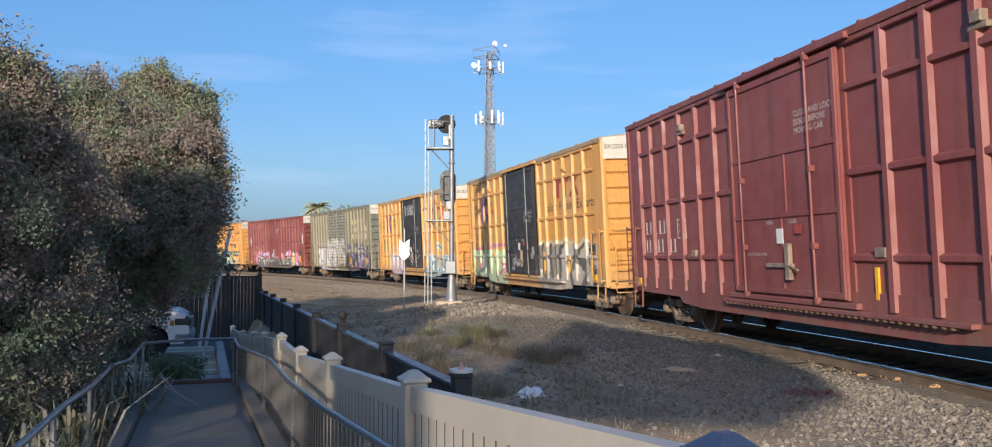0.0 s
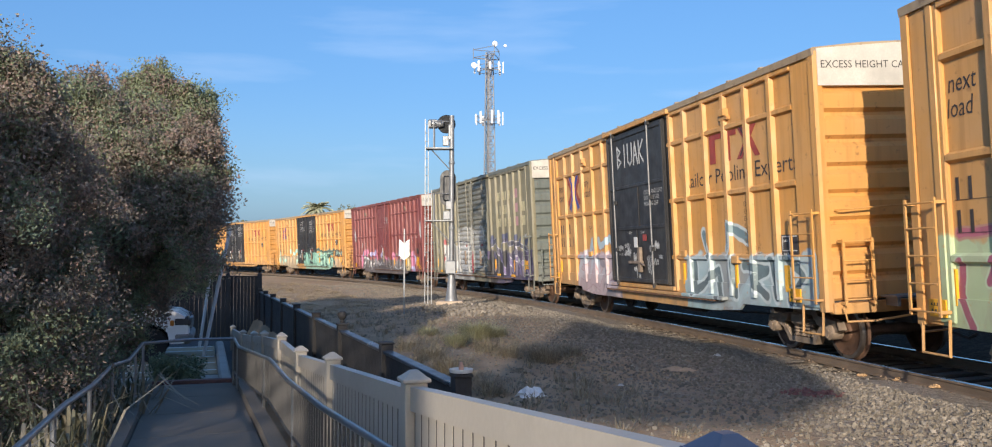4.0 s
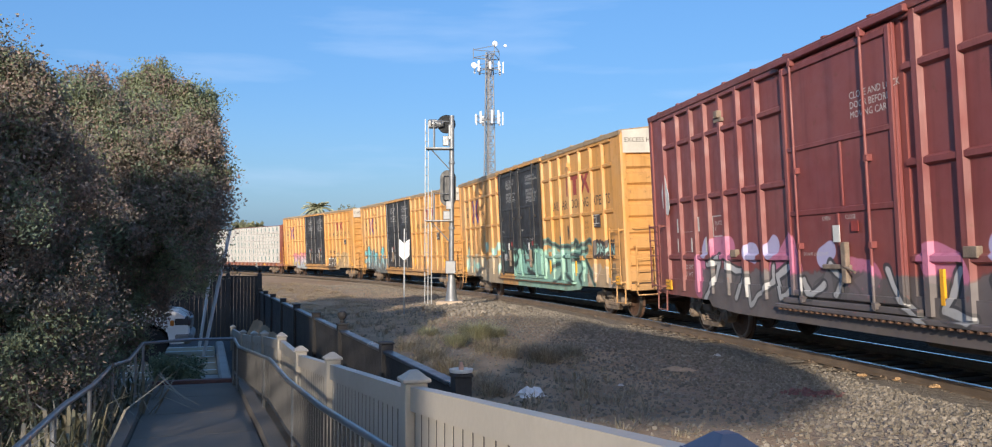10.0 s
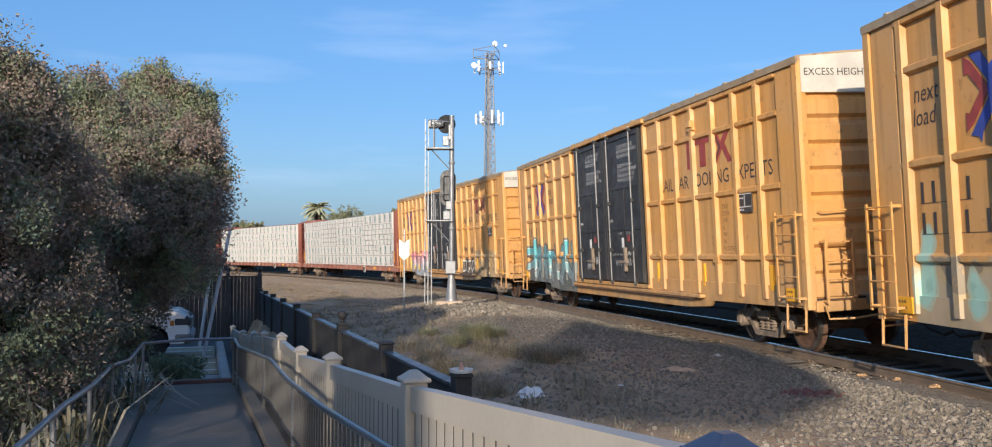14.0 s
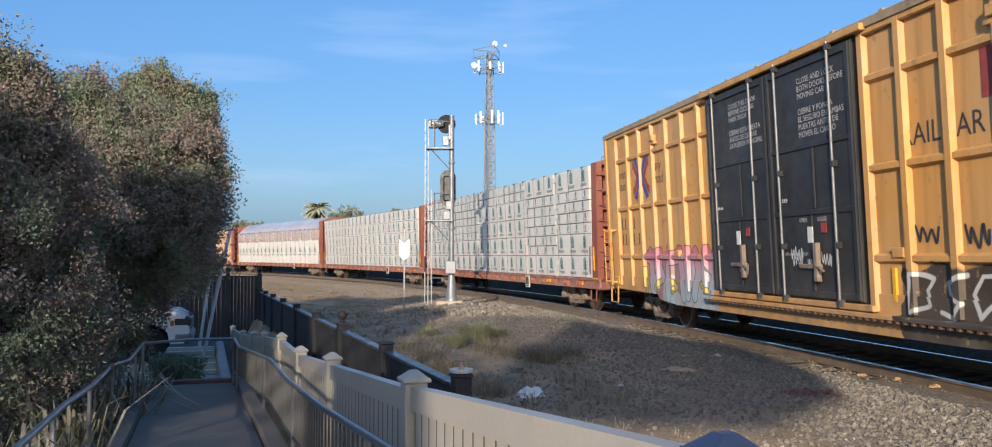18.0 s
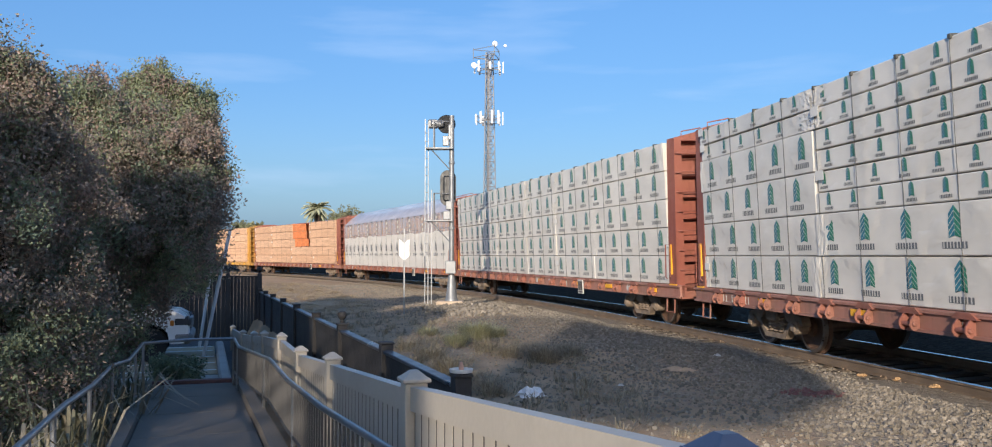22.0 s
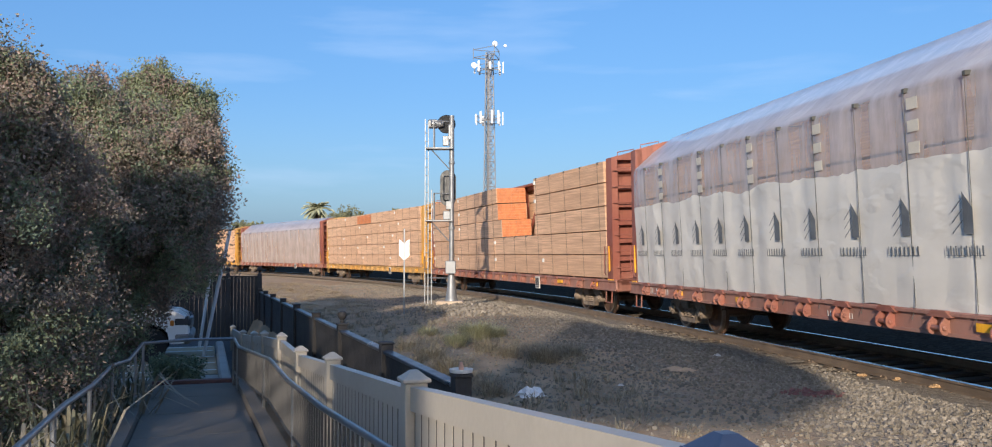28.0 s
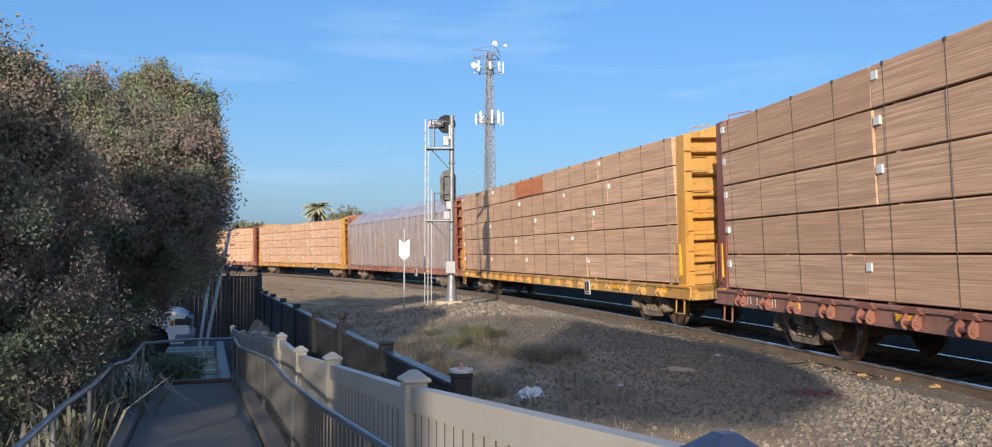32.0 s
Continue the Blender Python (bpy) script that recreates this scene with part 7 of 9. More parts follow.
MINT_DS = (((-2.33, 2.1), (-2.09, 1.73), (-2.16, 1.15)), ((-1.08, 1.73), (-0.71, 1.92), (-0.4, 1.73), (-0.88, 1.34)), ((0.25, 2.1), (0.25, 1.73), (0.37, 1.5)), ((0.42, 2.0), (1.15, 1.57), (1.24, 2.1)), ((1.36, 2.05), (1.73, 2.04)), ((1.42, 1.89), (1.3, 1.52)), ((0.62, 1.27), (1.65, 1.06)))
MINT_D = dict(strokes=MINT_DS, pen=0.07, low=(0.02, 0.025, 0.025), high=(0.02, 0.03, 0.03), line=(0.09, 0.18, 0.15), edge=0.04, bend=0.1, seed=9.6)
MINT_T = dict(word="BRUAN", x0=6.85, x1=8.2, z0=1.8, z1=2.0, pen=0.03, low=(0.37, 0.60, 0.52), high=(0.40, 0.62, 0.54), line=BLACK, edge=0.11, gap=0.3, bend=0.1, seed=10.2)
MINT_B = (-8.8, -2.9, 1.75, 0.35, 0.9, (0.44, 0.35, 0.23), (0.42, 0.36, 0.26), (0.43, 0.34, 0.2), 4.9)
MINT_BC = dict(strokes=(((-8.6, 1.2), (-8.5, 1.9)), ((-6.9, 1.2), (-6.7, 1.3)), ((-5.3, 1.95), (-5.1, 2.05)), ((-4.3, 2.0), (-3.9, 1.95), (-3.3, 2.0)), ((-3.4, 1.2), (-3.1, 1.6)), ((-7.6, 1.45), (-7.5, 1.2))), pen=0.13, low=(0.31, 0.54, 0.46), high=(0.36, 0.58, 0.50), line=(0.40, 0.48, 0.36), edge=0.05, bend=0.3, seed=10.9)
# dark grey and cyan spiky letters with white edges
CYAN_S = (((-8.78, 1.86), (-8.21, 1.92), (-7.83, 2.17), (-7.88, 1.73), (-7.99, 1.22)), ((-8.91, 1.25), (-8.19, 1.53)), ((-7.77, 1.67), (-7.53, 1.91), (-7.43, 1.36)), ((-7.07, 1.91), (-7.16, 1.49), (-7.11, 0.96)), ((-6.63, 1.96), (-6.77, 1.5), (-6.54, 1.05)), ((-6.27, 2.01), (-6.35, 1.62)), ((-6.06, 1.57), (-6.17, 1.3), (-5.79, 1)),
          ((-5.72, 1.73), (-6.05, 1.73)), ((-7.6, 1.23), (-7.96, 0.96)), ((-5.4, 2.0), (-5.3, 1.2), (-4.8, 0.95)), ((-4.7, 1.95), (-4.75, 1.2)), ((-4.2, 2.1), (-4.4, 1.5), (-3.9, 1.1)), ((-3.7, 2.0), (-3.5, 1.5), (-3.7, 0.9)))
CYAN_G = (-8.7, -3.2, 1.55, 0.15, 0.9, (0.16, 0.17, 0.165), (0.11, 0.20, 0.21), (0.14, 0.15, 0.15), 11.9)
CYAN = dict(strokes=CYAN_S, pen=0.11, low=(0.22, 0.25, 0.25), high=(0.035, 0.34, 0.38), line=(0.55, 0.60, 0.60), edge=0.016, halo=(0.07, 0.08, 0.08), bend=0.12, seed=11.4, reach=0.1)
# letters that fade from red to pale blue
SUNSET_S = (((-6.6, 1.82), (-6.59, 1.47), (-6.38, 0.72)), ((-6.8, 1.73), (-6.27, 1.76)), ((-5.94, 1.8), (-6.03, 1.48), (-5.85, 1.24), (-6.34, 1.1)), ((-5.43, 1.84), (-5.5, 1.67), (-5.51, 1.14), (-5.49, 0.82)), ((-5.27, 1.67), (-4.9, 1.73), (-4.8, 1.82)), ((-4.72, 1.82), (-4.7, 1.51), (-4.6, 0.86)),
            ((-4.23, 1.82), (-4.3, 1.3), (-4.35, 0.89)), ((-3.87, 1.82), (-3.75, 1.4), (-3.98, 0.91)), ((-3.27, 1.82), (-3.15, 1.5), (-2.85, 1.82), (-3.1, 0.95)))
SUNSET = dict(strokes=SUNSET_S, pen=0.15, low=(0.40, 0.53, 0.58), high=(0.58, 0.09, 0.12), line=(0.06, 0.04, 0.05), edge=0.025, bend=0.08, seed=12.1, fade=0.1)
SUNSET_Y = dict(strokes=(((-6.3, 0.98), (-5.9, 1.15)), ((-5.2, 1.21), (-4.96, 1.06), (-5.25, 0.93)), ((-3.6, 1.13), (-3.3, 1.02)), ((-6.9, 1.4), (-6.85, 0.9))), pen=0.07, low=(0.56, 0.42, 0.10), high=(0.56, 0.42, 0.10), line=BLACK, edge=0.02, bend=0.08, seed=12.7)
SUNSET_F = (-6.75, -2.8, 1.75, 0.06, 1.2, (0.40, 0.52, 0.56), (0.50, 0.30, 0.31), (0.42, 0.4, 0.4), 12.3)
THROW_B = (2.98, 4.86, 1.64, 0.03, 1.45, (0.03, 0.03, 0.03), (0.03, 0.03, 0.03), (0.03, 0.03, 0.03), 12.5)
THROW = dict(strokes=(((3.2, 1.52), (3.15, 1.0), (3.55, 1.1), (3.45, 1.3), (3.6, 1.45), (3.2, 1.52)), ((4.2, 1.5), (3.85, 1.4), (3.9, 1.25), (4.15, 1.15), (4.0, 0.95), (3.75, 1.0)), ((4.45, 1.5), (4.3, 1.25), (4.45, 1.0), (4.7, 1.2), (4.65, 1.5), (4.45, 1.5))), pen=0.035, low=(0.60, 0.58, 0.53), high=(0.62, 0.60, 0.55), line=(0.3, 0.29, 0.26), edge=0.006, bend=0.1, seed=13.0)
GHOST = dict(strokes=(((4.95, 1.55), (5.0, 1.0), (5.4, 0.85), (5.6, 1.4), (5.1, 1.6)), ((5.9, 0.8), (6.0, 1.7), (6.4, 1.4), (6.1, 1.2)), ((6.6, 1.9), (7.0, 1.3), (6.5, 0.9)), ((7.1, 1.7), (7.5, 1.2), (7.2, 1.2))), pen=0.03, low=(0.16, 0.11, 0.06), high=(0.2, 0.14, 0.07), line=(0.40, 0.26, 0.12), edge=0.05, bend=0.2, seed=14.0)
GHOST_F = (4.95, 7.8, 1.95, 0.2, 1.2, (0.46, 0.32, 0.17), (0.48, 0.35, 0.19), (0.44, 0.3, 0.15), 14.5)
# black and violet letters with pale edges
VIOLET = (2.1, 7.5, 1.95, 0.16, 1.5, (0.085, 0.065, 0.14), (0.035, 0.035, 0.05), (0.10, 0.08, 0.16), 4.4)
VIOLET_S = (((2.11, 2.05), (2.93, 2.35), (3.21, 2.18), (3.56, 1.58)), ((3.76, 2.16), (3.7, 1.58), (4.16, 1.09)), ((3.97, 2.3), (4.42, 2.4), (4.8, 1.59), (5.09, 1.2)), ((4.86, 2.2), (5.35, 2.28), (5.56, 1.79)), ((5.29, 2.18), (6.25, 2.12), (6.86, 1.9), (6.91, 1.56), (6.6, 1.24)),
            ((5.64, 1.6), (5.91, 1.36), (6.03, 1.12)), ((6.28, 1.49), (6.62, 1.44), (6.97, 0.89)), ((2.72, 1.8), (3.14, 1.49), (2.81, 1.17)), ((3.46, 1.95), (3.7, 1.58)))
VIOLET_L = dict(strokes=VIOLET_S, pen=0.085, low=(0.20, 0.14, 0.33), high=(0.04, 0.04, 0.06), line=(0.46, 0.45, 0.52), edge=0.022, bend=0.12, seed=15.2)
VIOLET_C = dict(strokes=(((3.1, 2.42), (3.15, 2.5)), ((4.0, 2.42), (4.5, 2.5)), ((5.55, 2.4), (5.6, 2.45)), ((5.9, 2.3), (6.2, 2.35)), ((2.5, 2.3), (2.6, 2.4)), ((6.6, 2.2), (6.9, 2.25))), pen=0.1, low=(0.06, 0.07, 0.14), high=(0.06, 0.07, 0.14), line=(0.1, 0.1, 0.12), edge=0.01, bend=0.2, seed=15.9)
WHITE_S = (((-5.03, 2.38), (-4.77, 2.36), (-3.9, 2.33), (-3.46, 2.36), (-2.91, 2.38), (-2.54, 2.28), (-2.33, 2), (-2.4, 1.32), (-2.93, 1.02)), ((-5.17, 1.97), (-5.4, 1.55), (-5.48, 0.88), (-4.52, 0.97)), ((-3.47, 2.24), (-3.59, 1.13)), ((-2.85, 1.8), (-2.67, 1.66), (-2.91, 1.44), (-2.85, 1.8)), ((-4.77, 1.72), (-4.49, 1.25), (-4.75, 1.16)),
           ((-1.32, 2.32), (-1.11, 2.37), (-0.48, 2.33), (-0.28, 2.18), (-0.35, 1.39), (-0.18, 1.01)), ((-2.02, 1.69), (-2.05, 1.33), (-1.91, 1.08)), ((-1.48, 1.7), (-1.55, 1.23)), ((-0.88, 1.85), (-0.9, 1.14)), ((-1.84, 2.37), (-2.29, 2.36)))
GREYW = (-5.35, -0.25, 2.28, 0.05, 1.6, (0.47, 0.47, 0.45), (0.52, 0.51, 0.48), (0.46, 0.46, 0.45), 7.9)
GREYW_L = dict(strokes=WHITE_S, pen=0.025, low=BLACK, high=BLACK, line=(0.2, 0.2, 0.2), edge=0.012, bend=0.07, seed=16.2)
RED_C = dict(strokes=(((-5.3, 1.5), (-5.2, 2.4)), ((-0.12, 1.1), (-0.05, 1.8))), pen=0.12, low=(0.34, 0.05, 0.06), high=(0.36, 0.07, 0.07), line=(0.3, 0.1, 0.1), edge=0.02, bend=0.15, seed=17.2)
GREYD = (-2.6, 1.9, 3.0, 0.45, 1.3, (0.36, 0.35, 0.31), (0.44, 0.43, 0.39), (0.30, 0.28, 0.24), 7.2)


def moved(zone, d):
    """A sprayed piece shifted along the car."""
    if isinstance(zone, dict):
        return dict(zone, strokes=tuple(tuple((x + d, z) for x, z in line) for line in zone["strokes"]))
    return (zone[0] + d, zone[1] + d) + zone[2:]


def gpaint(name, base, faded, *zones):
    return car_paint("sprayed_" + name, base, faded, zones)


ENDS = {1: (-15.8, 0.0), 2: (2.12, 17.82), 3: (20.19, 35.69), 4: (37.93, 53.13), 5: (55.1, 70.81), 6: (72.98, 91.85), 7: (93.69, 112.62), 8: (114.54, 133.46), 9: (135.21, 158.43), 10: (159.44, 182.55), 11: (183.37, 207.19), 12: (208.49, 232.02), 13: (233.51, 256.45), 14: (257.71, 280.84), 15: (281.96, 305.23), 16: (306.46, 329.86)}
M_MINTDOOR = gpaint("mint_door", (0.022, 0.022, 0.024), (0.045, 0.043, 0.04), MINT_F, MINT_D)
CARS = {}
size_of = {k: b - a for k, (a, b) in ENDS.items()}
CARS[1] = boxcar("maroon steel boxcar with ribbed sides and a plug door", size_of[1], car_paint("maroon_paint", MAR, MAR_F), car_paint("maroon_door_paint", MAR, MAR_F), MAR_END, RIBS_DOOR, RAILS, (-1.95, 1.72), 12.2, True)
boxcar_marks(CARS[1], size_of[1] / 2, "maroon")
CARS[2] = boxcar("yellow boxcar with a black door and silver graffiti", size_of[2], gpaint("silver", YEL, YEL_F, SILVER, SILVER_L, SILVER_T, GREEN, GREEN_L, GREEN_T), M_BLACK, YEL_END, RIBS50, RAILS, (-1.95, 1.75), 12.2, True)
boxcar_marks(CARS[2], size_of[2] / 2, "lower")
CARS[3] = boxcar("yellow boxcar with a black door and teal graffiti", size_of[3], gpaint("teal", YEL, YEL_F, *[moved(zone, 0.45) for zone in (TEAL, TEAL_L, PASTEL, PASTEL_L)]), M_BLACK, YEL_END, RIBS50, RAILS, (-1.95, 1.75), 12.2, True)
boxcar_marks(CARS[3], size_of[3] / 2, "lower")
CARS[5] = boxcar("maroon boxcar with pink and grey graffiti along the sill", 15.8, gpaint("pink", MAR, MAR_F, PINK_C, LILAC_C, GREYBAND, GREY_L, HEAD, HEAD_L), gpaint("pink_door", MAR, MAR_F, PINK_C, LILAC_C, GREYBAND, GREY_L), MAR_END, RIBSM, RAILS, (-1.72, 1.3), 12.2, True, off=-0.33)
boxcar_marks(CARS[5], size_of[5] / 2, "maroon")
CARS[6] = boxcar("long yellow boxcar with two black doors and mint graffiti", 18.74, gpaint("mint", YEL, YEL_F, MINT_B, MINT_BC, MINT_E, MINT_F, MINT, MINT_T), M_MINTDOOR, YEL_END, RIBS60, RAILS, (-2.75, 2.22), 14.05, True, 2, off=-0.3)
boxcar_marks(CARS[6], size_of[6] / 2, "upper")
CARS[7] = boxcar("long yellow boxcar with two black doors and a cyan tag", 18.74, gpaint("cyan", YEL, YEL_F, CYAN_G, CYAN), M_BLACK, YEL_END, RIBS60, RAILS, (-2.75, 2.22), 14.05, True, 2, off=-0.3)
boxcar_marks(CARS[7], size_of[7] / 2, "upper")
CARS[8] = boxcar("long yellow boxcar, two black doors, red and blue tag", 18.74, gpaint("sunset", YEL, YEL_F, SUNSET_F, SUNSET, SUNSET_Y, GHOST_F, GHOST, THROW_B, THROW), M_BLACK, YEL_END, RIBS60, RAILS, (-2.75, 2.22), 14.05, True, 2, off=-0.3)
boxcar_marks(CARS[8], size_of[8] / 2, "upper")


def old_boxcar(length):
    """The grey-green car with a pair of corrugated doors and plain posts."""
    GRN, GRN_F = (0.205, 0.185, 0.118), (0.25, 0.225, 0.155)
    body = gpaint("violet", GRN, GRN_F, VIOLET, VIOLET_L, VIOLET_C, RED_C, GREYW, GREYW_L)
    doorm = gpaint("grey", (0.19, 0.185, 0.145), (0.25, 0.24, 0.19), GREYD, VIOLET, RED_C, GREYW, GREYW_L)
    endm = car_paint("grey_green_end_paint", (0.15, 0.17, 0.15), (0.2, 0.21, 0.19), None, 0.55, 0.5)
    ribs = (-6.9, -6.1, -5.35, -4.6, -3.83, -3.1, 2.5, 3.3, 4.05, 4.8, 5.5, 6.22, 6.98)
    car = boxcar("weathered grey-green boxcar, corrugated doors, violet graffiti", length, body, doorm, endm, ribs, (), (-2.45, 2.25), 12.2, True, 2, 5.09)
    for a, b in ((-2.43, -0.17), (-0.13, 2.23)):
        g = Geo()
        for k in range(17):
            z = 1.15 + k * 0.21
            g.prism([(-1.63, z), (-1.675, z + 0.05), (-1.675, z + 0.12), (-1.63, z + 0.17)], a + 0.12, b - 0.12, "x")
        part("door_corrugation", g, doorm, car)
    y = -1.536
    cream = plain("cream_lettering", (0.6, 0.53, 0.33), 0.6, 0, 0.3, 5, 40)
    pink = plain("faded_pink_paint", (0.5, 0.28, 0.30), 0.6, 0, 0.25, 4, 40)
    for z, x, x9, k in ((3.89, 3.05, 5.04, 6), (3.35, 3.66, 5.0, 4), (2.86, 3.05, 5.07, 7)):
        w = (x9 - x) / k
        for i in range(k):
            s = x + i * w + 0.03
            if min(abs(s + 0.5 * w - rb) for rb in ribs) > 0.1:
                part("faded_mark", Geo().prism([(s, z), (s + w * 0.3, z), (s + w * 0.72, z + 0.02 * (i % 3)), (s + w * 0.72, z + 0.34), (s + w * 0.1 * (i % 2), z + 0.34)], y - 0.004, y), cream, car)
    for x, z in ((5.28, 3.9), (5.28, 3.37), (5.28, 2.86)):
        part("pink_square", Geo().box(x, x + 0.58, y - 0.004, y, z, z + 0.34), pink, car)
    for x, z in ((6.09, 3.37), (6.09, 2.86), (7.05, 2.87)):
        part("cream_square", Geo().box(x, x + 0.55, y - 0.004, y, z, z + 0.35), cream, car)
    bars(car, -7.0, 2.25, y, 0.3, (0.55, 0.55, -0.6, 0.7), M_LETTER_W)
    bars(car, -7.0, 1.85, y, 0.3, (0.5, 0.5, -0.3, 0.5, 0.3, -0.3, 0.5), M_LETTER_W)
    for x in (-6.2, -3.5, -1.0, 1.2, 3.2, 5.0):
        part("reflector", Geo().box(x, x + 0.42, -1.612, -1.6, 0.93, 1.03), M_REFLECT, car)
    part("placard", Geo().box(6.6, 6.95, -1.61, -1.53, 1.25, 1.55), M_REFLECT, car)
    return car


CARS[4] = old_boxcar(size_of[4])



def scribble(car, x, z, w, h, material, seed, y=-1.632, pen=0.018, name="spray_tag"):
    """A sprayed tag: one looping stroke of paint, flat on the panel."""
    r = random.Random(seed)
    n = r.choice((4, 5, 6))
    pts = []
    for i in range(n):
        f = i / n
        pts += [(x + w * f + r.uniform(-0.1, 0.1) * w / n, z + h * r.uniform(0.0, 0.25)), (x + w * (f + 0.5 / n) + r.uniform(-0.3, 0.3) * w / n, z + h * r.uniform(0.7, 1.0)), (x + w * (f + 0.75 / n), z + h * r.uniform(0.2, 0.6))]
    fine = []
    for i in range(1, len(pts) - 2):
        for k in range(5):
            t = k / 5
            fine.append(tuple(0.5 * (2 * pts[i][c] + (pts[i + 1][c] - pts[i - 1][c]) * t + (2 * pts[i - 1][c] - 5 * pts[i][c] + 4 * pts[i + 1][c] - pts[i + 2][c]) * t * t + (3 * pts[i][c] - pts[i - 1][c] - 3 * pts[i + 1][c] + pts[i + 2][c]) * t ** 3) for c in (0, 1)))
    g = Geo()
    for i, (a, b) in enumerate(fine):
        p, q = fine[max(i - 1, 0)], fine[min(i + 1, len(fine) - 1)]
        d = Vector((q[0] - p[0], q[1] - p[1]))
        d = d.normalized() if d.length > 1e-6 else Vector((1, 0))
        g.v += [Vector((a - d.y * pen, y, b + d.x * pen)), Vector((a + d.y * pen, y, b - d.x * pen))]
    g.f = [(2 * i, 2 * i + 1, 2 * i + 3, 2 * i + 2) for i in range(len(fine) - 1)]
    return part(name, g, material, car, "looping sprayed tag")


M_TAG = plain("white_spray", (0.60, 0.60, 0.58), 0.7, 0, 0.2, 8, 60)
M_TAGK = plain("black_spray", (0.04, 0.04, 0.045), 0.7, 0, 0.2, 8, 60)
for k, fields in {2: ((-1.5, 0.1, 1.2, 1.95, 9), (1.1, 1.6, 1.25, 2.1, 4)), 3: ((-1.6, 1.5, 1.15, 2.1, 14),), 6: ((-2.4, -1.2, 1.5, 2.0, 4),),
                  4: ((-6.5, -5.6, 2.6, 2.95, 2), (-5.2, -3.4, 2.45, 2.85, 4), (6.3, 7.4, 2.1, 2.7, 4), (5.0, 7.2, 1.2, 1.9, 4), (0.2, 1.9, 1.2, 1.7, 4)),
                  8: ((-2.3, -1.0, 1.3, 1.7, 2), (0.2, 1.8, 1.3, 1.9, 4)), 7: ((-2.2, -1.0, 1.35, 1.9, 3), (0.2, 1.8, 1.35, 1.9, 3))}.items():
    tag_r = random.Random(60 + k)
    for x0, x1, z0, z1, count in fields:
        for i in range(count):
            w, hh = tag_r.uniform(0.25, 0.6), tag_r.uniform(0.12, 0.3)
            x, z = tag_r.uniform(x0, max(x0 + 0.01, x1 - w)), tag_r.uniform(z0, max(z0 + 0.01, z1 - hh))
            scribble(CARS[k], x, z, w, hh, M_TAG, tag_r.randrange(9999), -1.632 if abs(x + 0.2) < 2.4 else -1.541, tag_r.uniform(0.008, 0.014))
for x, z, w, h, sd in ((3.24, 1.86, 0.62, 0.28, 21), (4.15, 1.84, 0.6, 0.3, 22)):
    scribble(CARS[8], x, z, w, h, M_TAGK, sd, -1.54, 0.022)
for k, ch in enumerate("BIUAK"):
    for ax, az, bx, bz in GLYPHS[ch][:1] if ch == "I" else GLYPHS[ch]:
        p, q = (-1.2 + k * 0.37 + 0.27 * ax, 3.98 + 0.52 * az), (-1.2 + k * 0.37 + 0.27 * bx, 3.98 + 0.52 * bz)
        d = Vector((q[0] - p[0], q[1] - p[1])).normalized() * 0.026
        part("sprayed_stroke", Geo().prism([(p[0] - d.x + d.y, p[1] - d.y - d.x), (q[0] + d.x + d.y, q[1] + d.y - d.x), (q[0] + d.x - d.y, q[1] + d.y + d.x), (p[0] - d.x - d.y, p[1] - d.y + d.x)], -1.634, -1.631), M_TAG, CARS[3])
scribble(CARS[3], -7.5, 3.2, 0.4, 0.9, M_TAGK, 31, -1.592, 0.012)
scribble(CARS[6], 4.55, 2.2, 0.35, 0.6, M_TAGK, 32, -1.54, 0.02)
for sg in (-1, 1):
    x = sg * (size_of[5] / 2 - 0.5)
    part("pale_sprayed_shape", Geo().prism([(x - 0.22, 2.85), (x - 0.26, 3.2), (x - 0.19, 3.4), (x - 0.15, 3.56), (x - 0.06, 3.6), (x + 0.02, 3.5), (x + 0.06, 3.3), (x + 0.17, 3.15), (x + 0.18, 2.8), (x + 0.08, 2.66), (x - 0.08, 2.7)], -1.594, -1.587), M_TAG, CARS[5], "pale grey sprayed cartoon shape")


# centre-beam flat cars
M_WRAP = None


def wrap_material(name, c, sheer=False):
    n = Nodes(name)
    info = n.t.nodes.new("ShaderNodeObjectInfo").outputs["Random"]
    col = n.mix(n.range(n.noise((0.7, 0.7, 1.6), 4), 0.35, 0.7), c, dark(c, 0.82))
    col = n.mix(n.range(info, 0, 1, 0, 0.25), col, dark(c, 0.8))
    col = n.mix(n.range(n.noise((1.2, 1.2, 0.7), 5), 0.6, 0.75, 0, 0.18), col, (0.40, 0.37, 0.33))
    folds = n.math("ADD", n.noise((2.2, 2.2, 1.6), 2, None, 0.45), n.math("MULTIPLY", n.range(n.noise((1.3, 1.3, 2.2), 3, None, 0.5), 0.5, 0.62), 0.35))
    return n.out(col, 0.34, 0, folds, 0.45, 0.05)


M_WRAP = wrap_material("white_plastic_wrap", (0.69, 0.66, 0.605))
M_FOLD = wrap_material("folded_white_plastic", (0.69, 0.66, 0.605))
M_LOGO = plain("teal_print", (0.03, 0.19, 0.27), 0.5, 0, 0.3, 5, 50)
M_LOGO_G = plain("green_print", (0.035, 0.23, 0.15), 0.5, 0, 0.3, 5, 50)
M_PRINT = plain("dark_grey_print", (0.13, 0.14, 0.15), 0.5, 0, 0.3, 5, 50)


